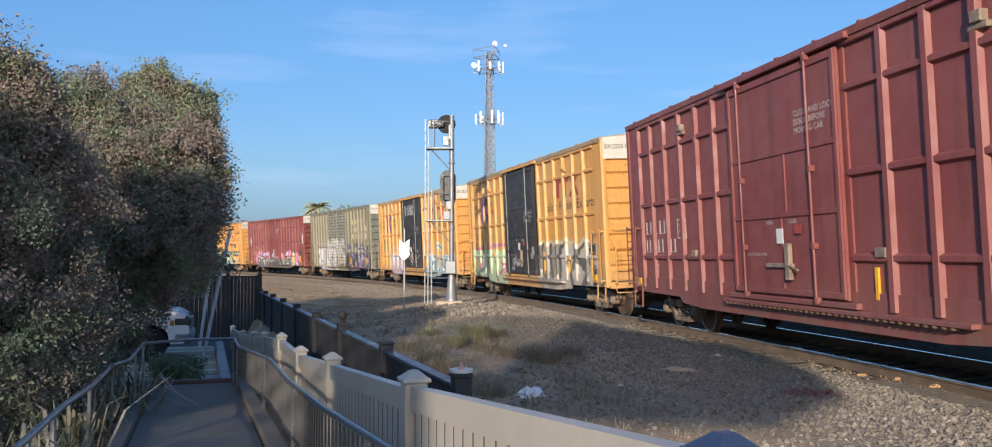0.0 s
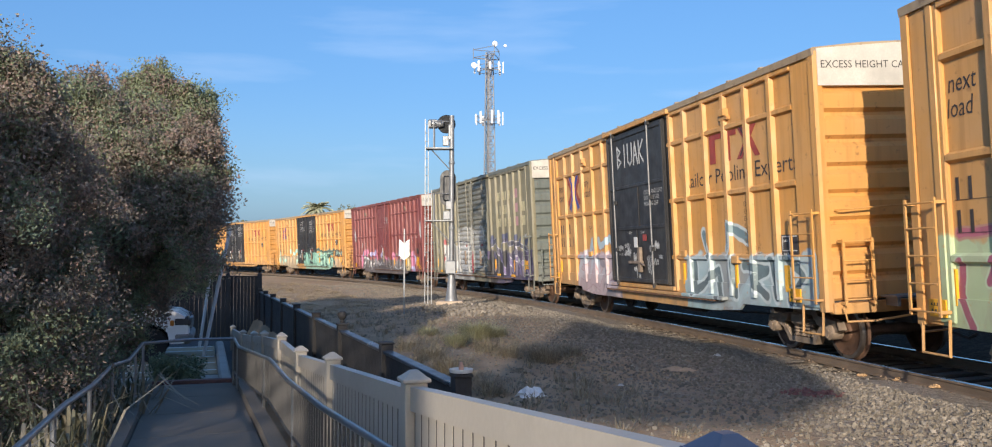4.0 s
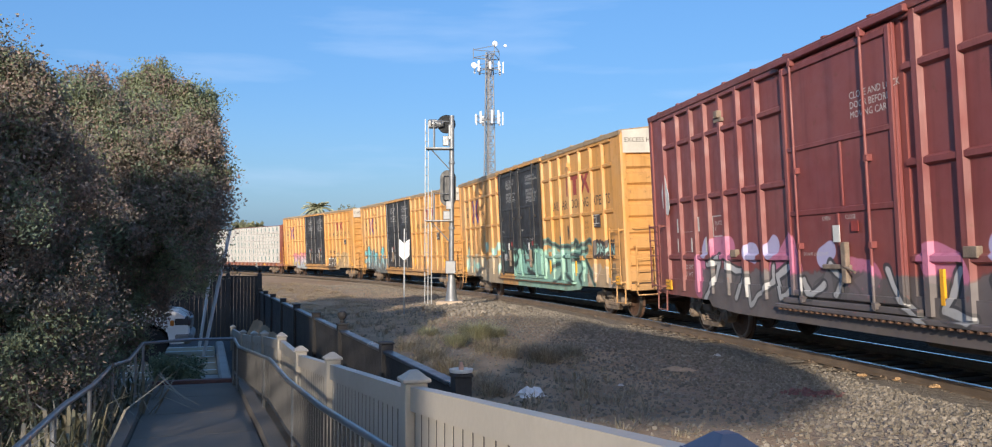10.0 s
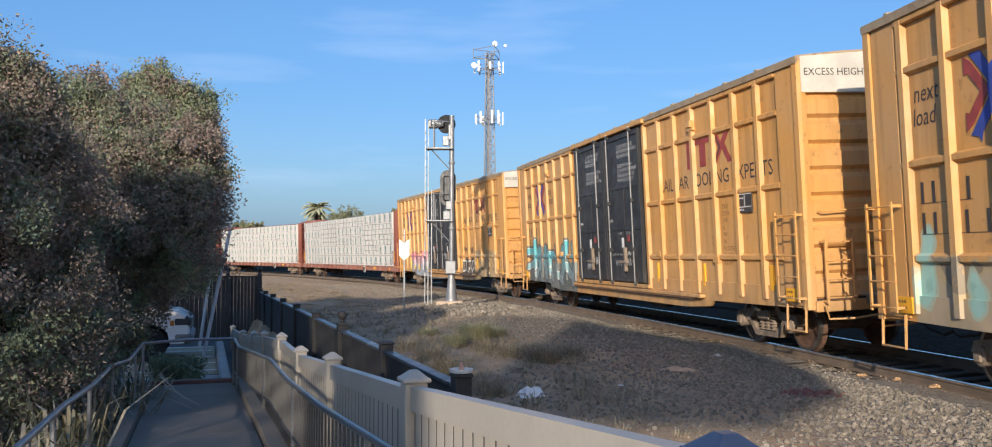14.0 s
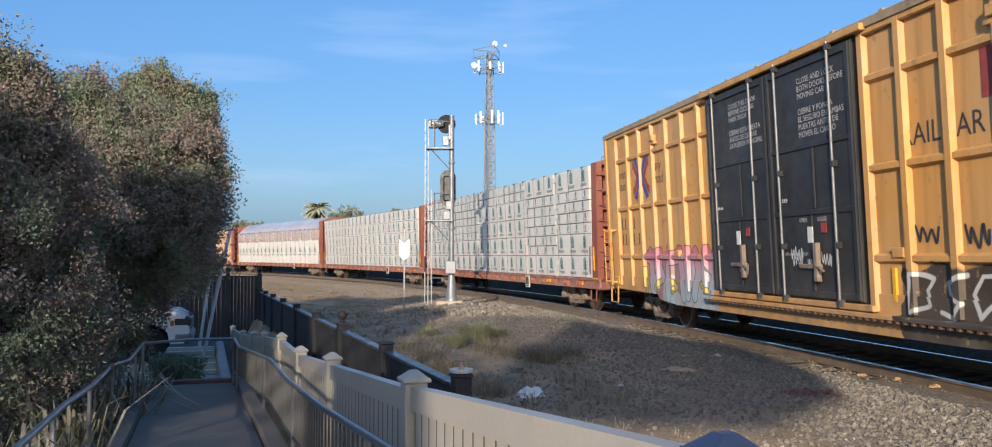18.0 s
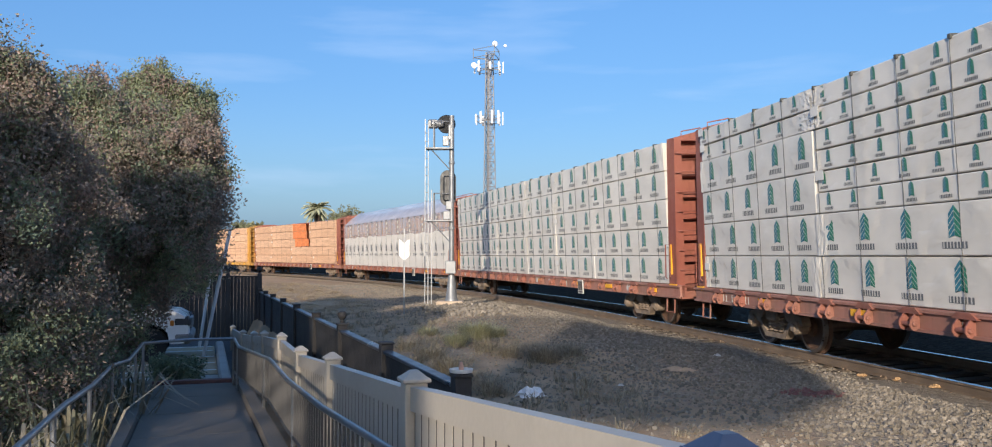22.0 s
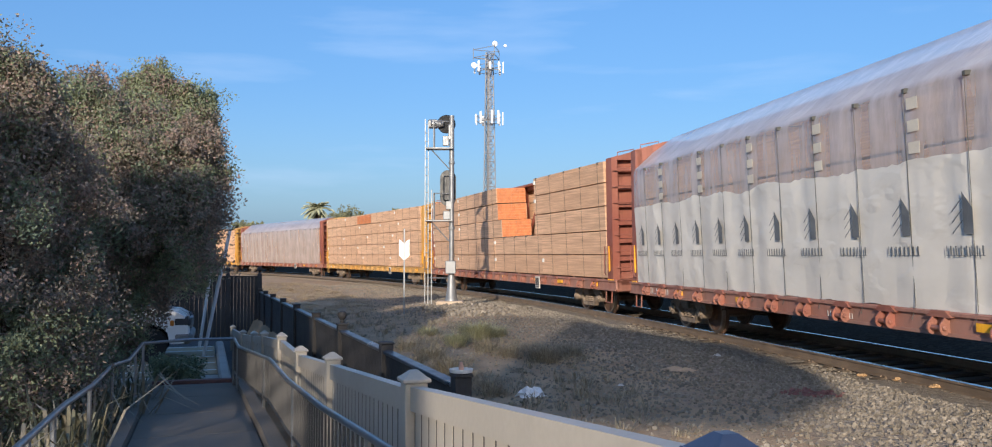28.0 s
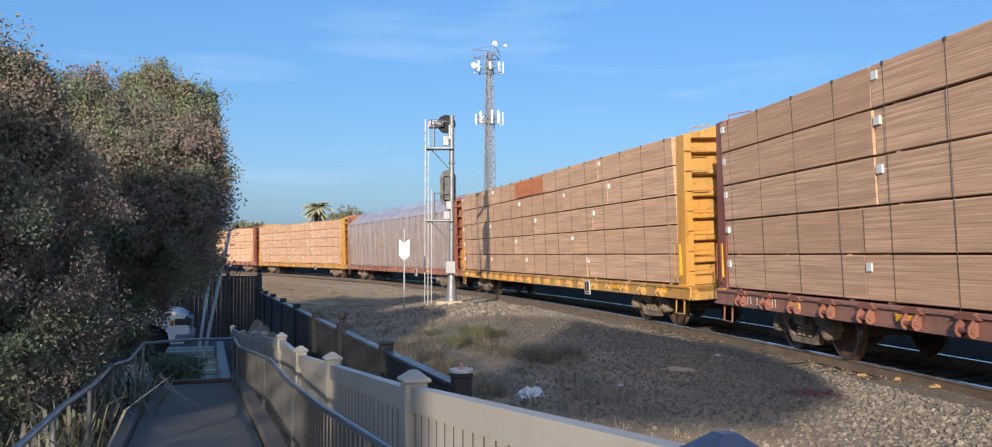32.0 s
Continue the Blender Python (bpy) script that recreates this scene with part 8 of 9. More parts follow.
def printed_tree(h):
    """The printed emblem of the packs: a plain stepped arrow and a row of bars, one unit high from 0."""
    def half(s):
        g = Geo()
        for k in range(4):          # stacked slanting leaves under a pointed top
            z = 1.0 - 0.135 * k
            w = 0.205 if k else 0.19
            pts = [(0.004, z), (w, z - 0.19), (w, z - 0.295 if k else z - 0.285), (0.004, z - 0.108)]
            g.add([Vector((s * x, 0, zz)) for x, zz in pts], [(0, 1, 2, 3)])
        g.add([Vector((s * x, 0, zz)) for x, zz in ((0.004, 0.46), (0.205, 0.28), (0.205, 0.30), (0.15, 0.33), (0.004, 0.33))], [(0, 1, 2, 3, 4)])
        return g
    L, R = half(-1), half(1)
    B = Geo()
    x = -0.44
    for w in (0.03, 0.07, 0.06, 0.06, 0.07, 0.06, 0.08, 0.07):
        B.add([Vector((x, 0, 0.05)), Vector((x + w, 0, 0.05)), Vector((x + w, 0, 0.20)), Vector((x, 0, 0.20))], [(0, 1, 2, 3)])
        x += w + 0.048
    B.add([Vector((-0.44, -0.0005, 0.05)), Vector((x - 0.032, -0.0005, 0.05)), Vector((x - 0.032, -0.0005, 0.06)), Vector((-0.44, -0.0005, 0.06))], [(0, 1, 2, 3)])
    return L.v, L.f, R.v, R.f, B.v, B.f


TREE_L = printed_tree(1)


def pack_mesh(w, h, mat_body, soft=0.014):
    g = Geo().box(-w / 2 + 0.008, w / 2 - 0.008, -1.40, -0.16, 0.0, h - 0.016, soft)
    me = g.mesh("pack")
    me.materials.append(mat_body)
    return me


PACKS = {}


def pack(car, x0, x1, z0, z1, material, name, dy=0.0):
    key = (round(x1 - x0, 2), round(z1 - z0, 2), material.name)
    if key not in PACKS:
        PACKS[key] = pack_mesh(key[0], key[1], material)
    ob = part(name, PACKS[key], material, car)
    ob.location = ((x0 + x1) / 2, dy, z0)
    return ob


def centerbeam(label, length, paint, frame_label=""):
    car = thing("flat_car", label, "flat car", None, "freight train")
    h = length / 2
    deck = 1.06
    low = M_SILL if paint is M_OXIDE else paint
    part("deck", Geo().box(-h, h, -1.42, 1.42, deck - 0.10, deck - 0.01), paint, car)
    g = Geo().box(-h, h, -1.46, -1.34, 0.78, deck, 0.015)
    part("side_sill", g, low, car)
    part("side_sill", Geo().box(-h, h, 1.34, 1.46, 0.78, deck, 0.015), low, car)
    part("sill_flange", Geo().box(-h, h, -1.50, -1.46, 0.76, 0.80).box(-h, h, -1.50, -1.46, deck - 0.05, deck - 0.01), low, car)
    part("center_sill", Geo().box(-h - 0.1, h + 0.1, -0.28, 0.28, 0.60, 0.96), M_UNDER, car)
    for k in range(-7, 8):
        x = k * h / 7.5
        part("cross_bearer", Geo().prism([(-1.36, 0.80), (-0.28, 0.66), (0.28, 0.66), (1.36, 0.80), (1.36, 0.96), (-1.36, 0.96)], x - 0.05, x + 0.05, "x"), M_UNDER, car)
    # centre beam: top chord, posts and braces
    part("top_chord", Geo().box(-h + 0.3, h - 0.3, -0.30, 0.30, 4.42, 4.50, 0.01).box(-h + 0.3, h - 0.3, -0.1, 0.1, 4.30, 4.42), paint, car)
    for k in range(11):
        x = -h + 1.2 + k * (length - 2.4) / 10
        part("beam_post", Geo().prism([(-0.14, deck), (0.14, deck), (0.09, 4.3), (-0.09, 4.3)], x - 0.11, x + 0.11, "x"), paint, car)
        if k < 10:
            x2 = x + (length - 2.4) / 10
            part("beam_brace", Geo().tube([(x, 0, 2.2), (x2, 0, 4.25)], 0.06, 6), paint, car)
    # bulkheads
    for sg in (-1, 1):
        xi, xo = sg * (h - 0.56), sg * (h - 0.18)
        b = part("bulkhead", Geo().prism([(-1.42, deck), (1.42, deck), (1.28, 4.45), (-1.28, 4.45)], xi, xi + sg * 0.06, "x"), paint, car)
        for s in (-1, 1):
            part("bulkhead_post", Geo().prism([(s * 1.24, deck - 0.2), (s * 1.46, deck - 0.2), (s * 1.34, 4.46), (s * 1.16, 4.46)], xi, xo, "x"), paint, b)
        part("bulkhead_cap", Geo().prism([(-1.33, 4.40), (1.33, 4.40), (1.33, 4.47), (0.5, 4.66), (-0.5, 4.66), (-1.33, 4.47)], xi, xo - sg * 0.05, "x"), paint, b)
        for z in (1.55, 2.05, 2.55, 3.05, 3.55, 4.05):
            w = 1.24 - (z - 1) * 0.02
            part("bulkhead_rib", Geo().prism([(xi + sg * 0.06, z), (xi + sg * 0.30, z + 0.03), (xi + sg * 0.30, z + 0.13), (xi + sg * 0.06, z + 0.16)], -w, w), paint, b)
        part("end_platform", Geo().box(xo, sg * h, -1.3, 1.3, deck - 0.14, deck - 0.02), paint, car)
        for z in (1.4, 1.85, 2.3, 2.75, 3.2, 3.65, 4.1):
            part("rung", Geo().tube([(xo + sg * 0.03, -1.36, z), (xo + sg * 0.08, -1.30, z), (xo + sg * 0.08, -0.85, z), (xo + sg * 0.03, -0.8, z)], 0.014, 6), paint, b)
        g = Geo().tube([(xi, -1.5, 1.2), (xi + sg * 0.02, -1.54, 1.25), (xi + sg * 0.02, -1.51, 2.0), (xi + sg * 0.25, -1.51, 2.0), (xi + sg * 0.25, -1.54, 1.25)], 0.014, 6)
        part("grab_iron", g, paint, b)
        part("reflector", Geo().box(xi + sg * 0.12, xi + sg * 0.19, -1.475, -1.44, 1.3, 2.0), M_REFLECT, b)
        part("reflector", Geo().box(xi + sg * 0.05, xi + sg * 0.4, -1.475, -1.455, 1.0, 1.08), M_REFLECT, b)
        part("sill_step", Geo().tube([(sg * (h - 0.75), -1.42, 0.8), (sg * (h - 0.75), -1.45, 0.42), (sg * (h - 0.35), -1.45, 0.42), (sg * (h - 0.35), -1.42, 0.8)], 0.02, 6), paint, car)
        part("end_sill", Geo().box(sg * (h - 0.12), sg * h, -1.42, 1.42, 0.74, deck, 0.01), paint, car)
        part("roof_handle", Geo().tube([(xo - sg * 0.1, -1.1, 4.5), (xo - sg * 0.1, -1.1, 4.62), (xo - sg * 0.1, -0.6, 4.7), (xo - sg * 0.1, -0.6, 4.6)], 0.014, 6), paint, b)
        coupler(car, sg * (h - 0.35), sg, paint)
        truck(car, sg * (h - 2.95))
    # winches along the sill
    for k in range(20):
        x = -h + 1.4 + k * (length - 2.8) / 19
        w = part("winch", Geo().prism([(x - 0.24, 0.99), (x + 0.24, 0.99), (x + 0.13, 1.07), (x - 0.13, 1.07)], -1.53, -1.465), paint, car)
        for a in (x - 0.13, x + 0.105):
            part("winch_plate", Geo().prism([(-1.465, 0.995), (-1.52, 1.0), (-1.595, 0.91), (-1.605, 0.84), (-1.58, 0.79), (-1.54, 0.77), (-1.465, 0.79)], a, a + 0.025, "x"), paint, w)
        part("winch_drum", Geo().turned([(0.02, -0.16), (0.032, -0.15), (0.032, 0.15), (0.02, 0.16)], pose(x, -1.545, 0.86, 0, 90), 10), paint, w)
    for x in (-h * 0.72, -h * 0.45, h * 0.1, h * 0.4, h * 0.62, h * 0.86):
        part("reflector", Geo().box(x, x + 0.42, -1.505, -1.48, 0.86, 0.96), M_REFLECT, car)
    part("data_panel", Geo().box(h * 0.44, h * 0.44 + 0.4, -1.53, -1.5, 0.62, 1.02), M_LETTER_W, car)
    part("data_panel_face", Geo().box(h * 0.44 + 0.035, h * 0.44 + 0.18, -1.535, -1.53, 0.71, 0.985).box(h * 0.44 + 0.21, h * 0.44 + 0.365, -1.535, -1.53, 0.71, 0.985).box(h * 0.44 + 0.035, h * 0.44 + 0.365, -1.535, -1.53, 0.645, 0.69), M_LETTER_K, car)
    bars(car, -h * 0.88, 0.82, -1.465, 0.14, (0.6, 0.6, 0.6, -0.8, 0.5, 0.5, 0.5, -0.8, 0.5, 0.5, 0.5), M_LETTER_W)
    bars(car, -h * 0.18, 0.82, -1.465, 0.08, (0.6, 0.6, 0.6, 0.6, -0.8, 0.5, 0.5, 0.5, 0.5, 0.5), M_LETTER_W)
    return car


def far_load(car, h, rows, material, name):
    """The stacks on the side away from the viewer, one pack at a time."""
    r = random.Random(int(h * 100))
    z = 1.09
    for rh in rows:
        x = -h + 0.60
        while x < h - 0.7:
            w = r.choice((4.9, 5.5, 6.1))
            x1 = x + w if x + w < h - 3.0 else h - 0.60
            pack(car, x, x1, z, z + rh - 0.01, material, name, 1.56)
            x = x1
        z += rh


def straps(car, xs, z0, z1, y=-1.43, name="strap"):
    for x in xs:
        s = part(name, Geo().tube([(x, y - 0.06, 0.92), (x, y, z0), (x, y, z1 - 0.04), (x, y + 0.05, z1 + 0.012), (x, -0.2, z1 + 0.02)], 0.0045, 5), M_STRAP, car)
        part("edge_protector", Geo().box(x - 0.03, x + 0.03, y - 0.006, y + 0.1, z1 - 0.05, z1 + 0.01, 0.004), M_STRAP, s)


def prints(car, spots, y):
    """Printed emblems at (x, z, height): two tones of green and a dark row of bars, each sort one piece to a pack."""
    for x, z, k in spots:
        for (v, f), m, nm in (((TREE_L[0], TREE_L[1]), M_LOGO, "print"), ((TREE_L[2], TREE_L[3]), M_LOGO_G, "print"), ((TREE_L[4], TREE_L[5]), M_PRINT, "print")):
            key = (nm, m.name)
            if key not in PACKS:
                me = bpy.data.meshes.new("print")
                me.from_pydata([tuple(p) for p in v], [], f)
                me.materials.append(m)
                PACKS[key] = me
            ob = part("printed_emblem", PACKS[key], m, car)
            ob.matrix_basis = pose(x, y, z) @ Matrix.Diagonal((k, 1, k, 1))


rng = random.Random(5)


def fold_mesh(seed):
    """Gathered plastic at a pack's end, one unit wide and high: creased, with a ragged inner edge."""
    r = random.Random(seed)
    n, m = 9, 11
    v = []
    for i in range(n):
        for j in range(m):
            fx, fz = i / (n - 1), j / (m - 1)
            reach = 1.0 + (r.uniform(-0.35, 0.25) if i == n - 1 else 0.0) + 0.5 * fz * fz * (i == n - 1)
            lift = -0.005 - abs(r.gauss(0, 0.006)) * (1 - 0.4 * fx) - 0.008 * (0.5 + 0.5 * math.sin(9 * fx + 5 * fz + seed)) * (1 - fx)
            v.append((fx * reach + r.uniform(-0.03, 0.03), lift if i < n - 1 else -0.004, fz + (r.uniform(-0.03, 0.02) if 0 < j < m - 1 else 0)))
    f = [(i * m + j, (i + 1) * m + j, (i + 1) * m + j + 1, i * m + j + 1) for i in range(n - 1) for j in range(m - 1)]
    me = bpy.data.meshes.new("fold")
    me.from_pydata(v, [], f)
    me.materials.append(M_FOLD)
    return me


FOLDS = [fold_mesh(k) for k in range(7)]


def wrapped_load(car, h, sections, seed):
    """White-wrapped packs; sections: (x0, x1, courses from the deck up as B for tall and s for low)."""
    r = random.Random(seed)
    for a, b, courses in sections:
        z = 1.07
        for kind in courses:
            q = 0.668 if kind == "B" else 0.334
            dy = r.uniform(-0.03, 0.012)
            pack(car, a, b, z, z + q, M_WRAP, "wrapped_pack", dy)
            n = max(1, round((b - a) / (1.02 if kind == "B" else 0.74)))
            k = 0.56 if kind == "B" else 0.285
            off = r.uniform(0.3, 0.62)
            spots = [(a + (b - a) * (i + off) / n, z + q * 0.09, k) for i in range(n)]
            prints(car, [s for s in spots if s[0] + k * 0.46 < b], dy - 1.404)
            # gathered ends and a pale paper label
            w = r.uniform(0.2, 0.42)
            for end, sg in ((a, 1), (b, -1)):
                if r.random() < 0.55:
                    continue
                ob = part("folded_end", r.choice(FOLDS), M_FOLD, car)
                ob.matrix_basis = pose(end - 0.004 * sg, dy - 1.399, z + 0.004) @ Matrix.Diagonal((sg * w * r.uniform(0.6, 1.0), 1.0, q - 0.02, 1))
            if r.random() < 0.6:
                part("paper_label", Geo().box(a + 0.06, a + 0.3, dy - 1.452, dy - 1.448, z + q * 0.55, z + q * 0.55 + 0.15), M_WHITE, car)
            z += q
    n = int((2 * h - 2) / 1.05)
    straps(car, [-h + 1.1 + i * (2 * h - 2.2) / (n - 1) for i in range(n)], 1.1, 1.07 + 3.34)


CARS[9] = centerbeam("oxide-red centre-beam flat car loaded with white-wrapped lumber", size_of[9], M_OXIDE)
wrapped_load(CARS[9], size_of[9] / 2, ((-size_of[9] / 2 + 0.6, -6.2, "BBBBss"), (-6.2, -1.3, "BBssssss"), (-1.3, 1.65, "BBBBss"), (1.65, 5.05, "BBBBss"), (5.05, 8.1, "BssssssB"), (8.1, size_of[9] / 2 - 0.6, "BBssssB")), 3)
CARS[10] = centerbeam("oxide-red centre-beam flat car, five courses of wrapped lumber", size_of[10], M_OXIDE)
wrapped_load(CARS[10], size_of[10] / 2, ((-size_of[10] / 2 + 0.6, -6.9, "BBBBB"), (-6.9, -4.2, "BBBBB"), (-4.2, -0.2, "BBBBB"), (-0.2, 2.95, "BBBBB"), (2.95, 6.2, "BBBBB"), (6.2, size_of[10] / 2 - 0.6, "BBBBB")), 8)


def bare_load(car, h, rows, seed, skip=(), cuts=()):
    """Packs of bare boards in courses with bearers between; skip: (course, x0, x1) left empty."""
    r = random.Random(seed)
    z = 1.10
    for ri, rh in enumerate(rows):
        x = -h + 0.60
        while x < h - 0.7:
            w = r.choice((4.9, 5.5, 6.1, 3.66))
            x1 = x + w if x + w < h - 3.0 else h - 0.60
            if cuts:
                x1 = min([c for c in cuts[ri] if c > x + 0.2] + [h - 0.60])
            gaps = [(a, b) for c, a, b in skip if c == ri]
            pieces = [(x, x1)]
            for a, b in gaps:
                nxt = []
                for p, q in pieces:
                    if q <= a or p >= b:
                        nxt.append((p, q))
                    else:
                        if a - p > 0.3:
                            nxt.append((p, a))
                        if q - b > 0.3:
                            nxt.append((b, q))
                pieces = nxt
            for p, q in pieces:
                pk = pack(car, p, q, z, z + rh - 0.008, M_LUMBER, "lumber_pack", r.uniform(-0.03, 0.01))
                if r.random() < 0.85:
                    t = part("paper_tag", Geo().box(p + 0.05, p + 0.19, -1.445, -1.40, z + rh * 0.62, z + rh * 0.62 + 0.12), M_WHITE, car)
                for e in (p + 0.5, (p + q) / 2, q - 0.5):
                    part("bearer", Geo().box(e - 0.045, e + 0.045, -1.38, -0.2, z - 0.034, z - 0.002), M_LUMBER, car)
            x = x1
        z += rh
    n = int((2 * h - 2) / 1.22)
    top = 1.10 + sum(rows)
    for i in range(n):
        x = -h + 1.0 + i * (2 * h - 2.0) / (n - 1)
        low = [c for c, a, b in skip if a < x < b]
        straps(car, [x], 1.1, 1.10 + sum(rows[:min(low)]) if low else top - 0.03)


def end_grain(car, x, z0, z1):
    """The sealed orange ends of a pack's boards, in rows."""
    n = max(2, round((z1 - z0) / 0.11))
    for k in range(n):
        a, b = z0 + (z1 - z0) * k / n, z0 + (z1 - z0) * (k + 1) / n
        for j in range(4):
            y0 = -1.39 + j * 0.30
            part("board_end", Geo().box(x, x + 0.012, y0, y0 + 0.29, a + 0.004, b - 0.004), M_LUMBER_END, car)


for x, w, sd in ((0.8, 0.3, 41), (1.0, 0.3, 42), (2.1, 0.4, 43), (3.4, 0.34, 44), (3.7, 0.3, 45), (5.75, 0.3, 46), (8.5, 0.34, 47), (8.8, 0.34, 48), (-3.2, 0.4, 49)):
    scribble(CARS[10], x, 0.81, w, 0.18, M_TAG, sd, -1.4635, 0.019)
CARS[11] = centerbeam("oxide-red centre-beam flat car with plastic-wrapped lumber", size_of[11], M_OXIDE)
CARS[12] = centerbeam("oxide-red centre-beam flat car with a gap in its lumber", size_of[12], M_OXIDE)
bare_load(CARS[12], size_of[12] / 2, (0.67, 0.68, 0.70, 0.66, 0.62), 4, ((2, 1.1, 5.1), (3, 0.6, 5.1), (4, 0.6, 5.1)),
          ((-6.1, 0.0, 5.7), (-6.1, 0.0, 5.7), (-5.7, 5.1), (-5.7, 5.1), (-5.7, 5.1)))
end_grain(CARS[12], 1.1, 1.10 + 1.36, 1.10 + 1.35 + 0.68)
end_grain(CARS[12], 0.6, 1.10 + 2.06, 1.10 + 2.05 + 0.63)
end_grain(CARS[12], 0.6, 1.10 + 2.72, 1.10 + 2.71 + 0.60)
CARS[13] = centerbeam("ochre-yellow centre-beam flat car loaded with bare lumber", size_of[13], M_OCHRE)
bare_load(CARS[13], size_of[13] / 2, (0.68, 0.68, 0.68, 0.68, 0.67), 6)
for k in range(5):
    for j in range(3):
        part("board_end", Geo().box(-2.0 + j * 1.1 + 0.006, -2.0 + (j + 1) * 1.1 - 0.006, -1.446, -1.425, 3.86 + k * 0.108, 3.86 + k * 0.108 + 0.10), M_LUMBER_END, CARS[13])
CARS[14] = centerbeam("oxide-red centre-beam flat car with lumber under dusty plastic", size_of[14], M_OXIDE)
CARS[15] = centerbeam("ochre-yellow centre-beam flat car stacked with bare lumber", size_of[15], M_OCHRE)
bare_load(CARS[15], size_of[15] / 2, (0.67, 0.67, 0.67, 0.67, 0.64), 9)
CARS[16] = centerbeam("oxide-red centre-beam flat car stacked with bare lumber", size_of[16], M_OXIDE)
bare_load(CARS[16], size_of[16] / 2, (0.67, 0.67, 0.67, 0.67, 0.64), 12)


def tarped_load(car, h, tall, prints_on):
    """One pack under film: plastic with steep shoulders to the beam, gathered over strips of lumber."""
    for sg in ((-1,)):
        z = 1.10
        for k in range(4):
            pack(car, -h + 0.62, h - 0.62, z, z + 0.66, M_LUMBER, "lumber_pack", 0.06)
            z += 0.68
        part("lumber_pack", Geo().box(-h + 0.62, h - 0.62, -1.0, -0.2, 3.83, 4.22, 0.014), M_LUMBER, car)
    n = 190
    prof = [(-1.435, 1.06), (-1.455, 1.5), (-1.44, 2.2), (-1.45, 2.96), (-1.43, 3.84), (-1.38, 3.95), (-0.9, 4.36), (-0.32, 4.75), (0.0, 4.79)]
    r = random.Random(11)
    m = len(prof)
    white = prints_on
    for lo, hi, out, nm, mt in ((0, 3, 0.008, "plastic_skirt", M_WRAP), (0, 8, 0.0, "clear_film", M_FILM)) if white else ((0, 8, 0.0, "clear_film", M_FILM_D),):
        g = Geo()
        for i in range(n):
            x = -h + 0.57 + i * (2 * h - 1.14) / (n - 1)
            fold = 0.010 * math.sin(i * 0.9) + 0.010 * math.sin(i * 0.37 + 1) + 0.012 * noise.noise((x * 2.6, 0, 0))
            for j in range(lo, hi + 1):
                y, z = prof[j]
                if 0 < j < 5:
                    y += fold * (1.2 - 0.15 * j) + r.uniform(-0.004, 0.004)
                elif j >= 5:
                    y += 0.4 * fold
                if j == 0:
                    z += 0.03 * noise.noise((x * 1.7, 3, 0)) + r.uniform(-0.01, 0.01)
                if nm == "plastic_skirt" and j == 3:
                    z += 0.10 * noise.noise((x * 0.9, 7, 0)) + r.uniform(-0.02, 0.02)
                g.v.append(Vector((x, y - out, z)))
        w = hi - lo + 1
        g.f = [(i * w + j, (i + 1) * w + j, (i + 1) * w + j + 1, i * w + j + 1) for i in range(n - 1) for j in range(w - 1)]
        part(nm, g, mt, car, "", True)


def film_material(name, c, clear):
    """Clear sheeting, clouded and creased: partly seen through."""
    n = Nodes(name)
    n.out(n.mix(n.range(n.noise((0.7, 0.7, 1.6), 4), 0.35, 0.7), c, dark(c, 0.8)), 0.25, 0, n.noise((2.5, 2.5, 1.2), 5, None, 0.65), 0.7, 0.05)
    tr = n.t.nodes.new("ShaderNodeBsdfTransparent")
    mx = n.t.nodes.new("ShaderNodeMixShader")
    streaks = n.range(n.noise((3.2, 3.2, 0.5), 4), 0.35, 0.7, clear, clear - 0.3)
    doubled = n.range(n.xyz()[2], 3.88, 3.98, 1.0, 0.45)          # the sheet lies double over the beam
    n.put(mx.inputs[0], n.math("MULTIPLY", streaks, doubled))
    n.t.links.new(n.b.outputs[0], mx.inputs[1])
    n.t.links.new(tr.outputs[0], mx.inputs[2])
    n.t.links.new(mx.outputs[0], n.t.nodes["Material Output"].inputs[0])
    return n.m


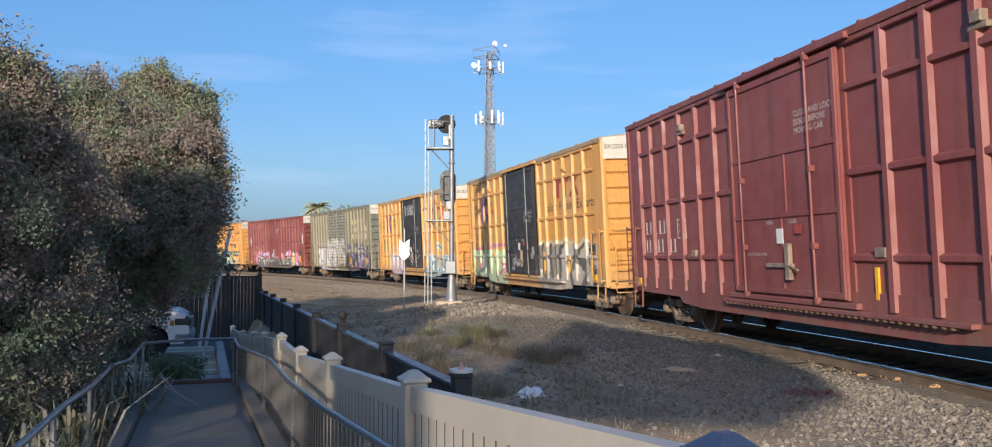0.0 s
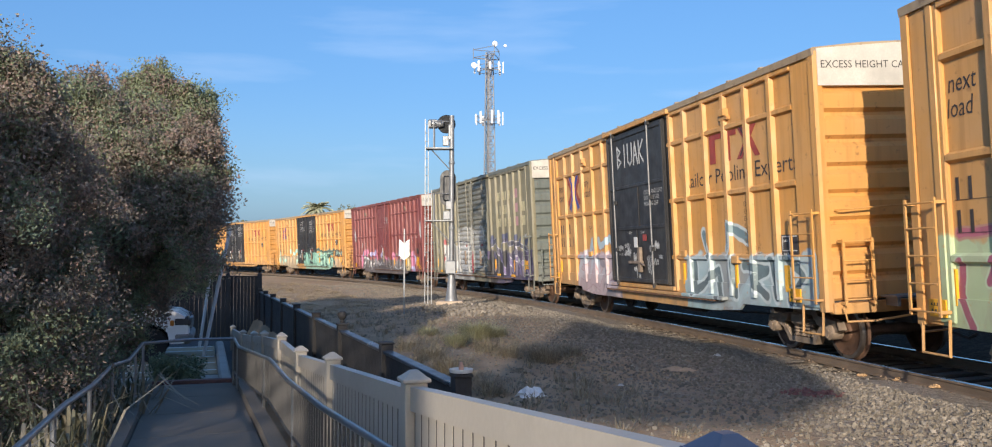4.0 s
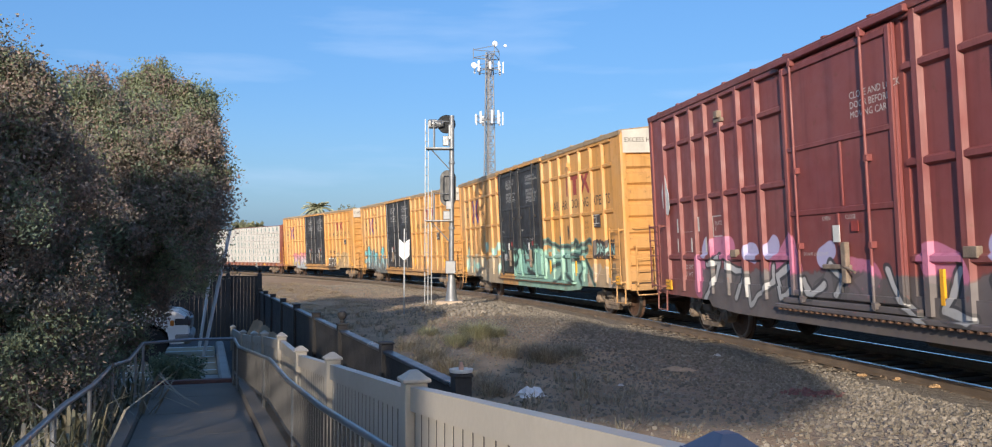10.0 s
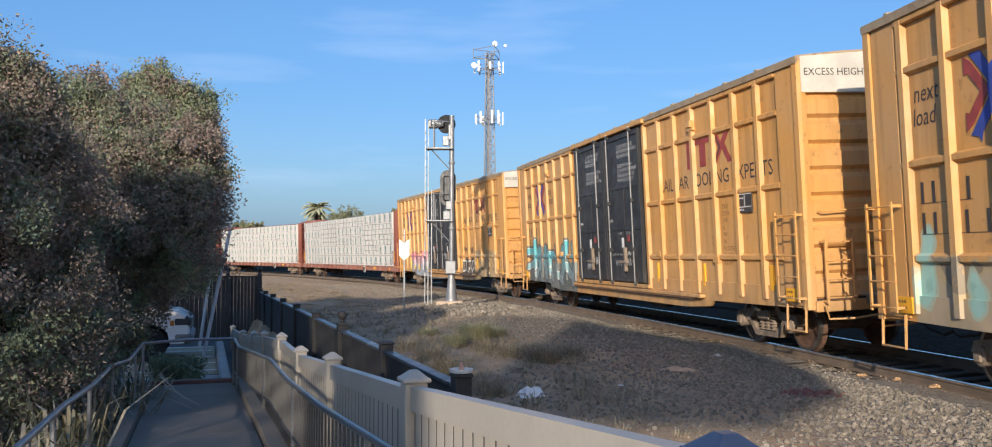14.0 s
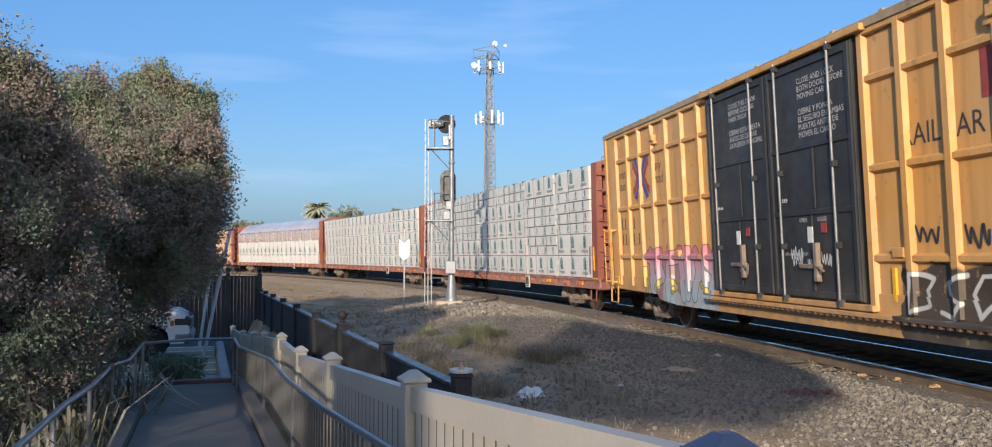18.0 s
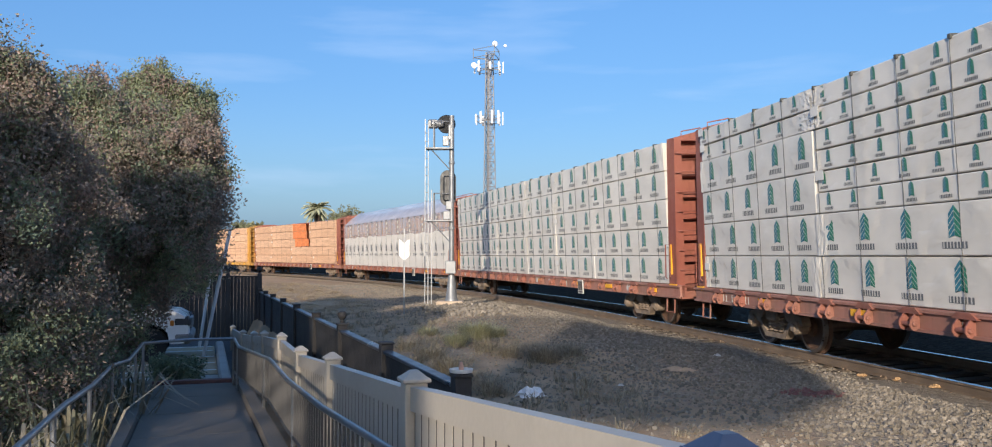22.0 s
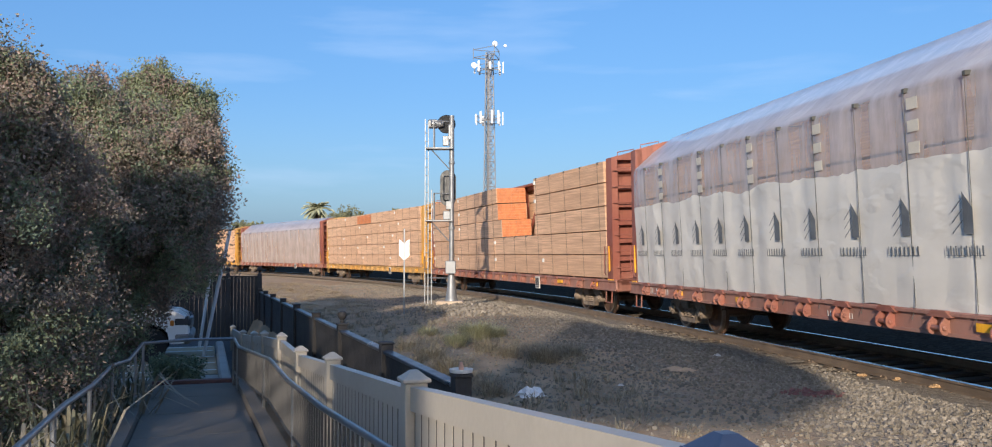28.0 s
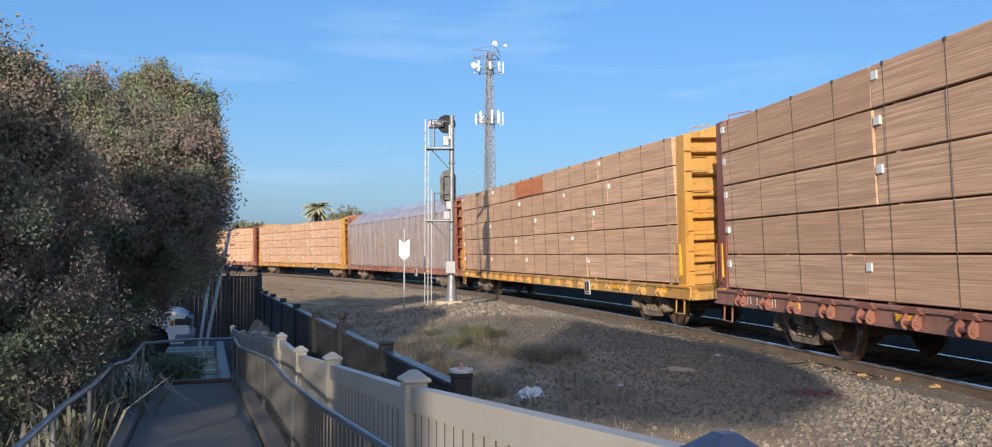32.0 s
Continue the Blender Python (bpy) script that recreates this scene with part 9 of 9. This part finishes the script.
M_FILM = film_material("cloudy_film", (0.58, 0.57, 0.60), 0.66)
M_FILM_D = film_material("dusty_film", (0.52, 0.45, 0.42), 0.5)
for k in (9, 10):
    far_load(CARS[k], size_of[k] / 2, (0.67, 0.67, 0.67, 0.67, 0.67), M_WRAP, "wrapped_pack")
for k in (11, 12, 13, 14, 15, 16):
    far_load(CARS[k], size_of[k] / 2, (0.68, 0.68, 0.68, 0.68) if k in (11, 14) else (0.68, 0.68, 0.68, 0.68, 0.66), M_LUMBER, "lumber_pack")
tarped_load(CARS[11], size_of[11] / 2, True, True)
straps(CARS[11], [-10.4 + i * 1.16 for i in range(19)], 1.1, 3.9, -1.47)
for i in range(19):
    x = -10.75 + i * 1.18
    part("printed_mark", Geo().prism([(x, 2.0), (x + 0.17, 2.0), (x + 0.17, 2.30), (x, 2.50)], -1.484, -1.481), M_PRINT, CARS[11])
    for k in range(3):
        z = 2.0 + k * 0.13
        part("printed_mark", Geo().prism([(x - 0.19, z), (x - 0.01, z + 0.15), (x - 0.01, z + 0.165), (x - 0.19, z + 0.015)], -1.484, -1.481), M_PRINT, CARS[11])
    bars(CARS[11], x - 0.33, 1.74, -1.481, 0.12, (0.2, 0.5, 0.45, 0.45, 0.5, 0.4, 0.5, 0.5), M_PRINT, 0.30, "printed_word")
    if i % 2 == 1:
        for z in (3.05, 3.33, 3.62):
            part("paper_label", Geo().box(x + 0.22, x + 0.45, -1.474, -1.470, z, z + 0.15), M_ENDCAP, CARS[11])
tarped_load(CARS[14], size_of[14] / 2, True, False)
straps(CARS[14], [-10.2 + i * 1.2 for i in range(18)], 1.1, 3.9, -1.47)


# ---- what moves ----
def run(t):
    """Where the tail of the first car is at t seconds, metres back along the track."""
    return 10.9601 + -7.172391 * t + -0.0108566 * t * t + 0.000134571 * t ** 3


SPAN = {k: (12.2 if k <= 5 else 14.05 if k <= 8 else size_of[k] - 5.9) for k in CARS}


def motions():
    times = [0.8 * i for i in range(41)]
    for k, car in CARS.items():
        mid = sum(ENDS[k]) / 2
        walk(car, [(t, track_pose(run(t) + mid, SPAN[k])) for t in times])
    spins = [i / 15 for i in range(481)]
    rolled = [(t, math.degrees((run(0) - run(t)) / WR)) for t in spins]
    for w in WHEELS:
        at = w.location.copy()
        walk(w, [(t, pose(at.x, at.y, at.z, 0, a, 0)) for t, a in rolled])


motions()
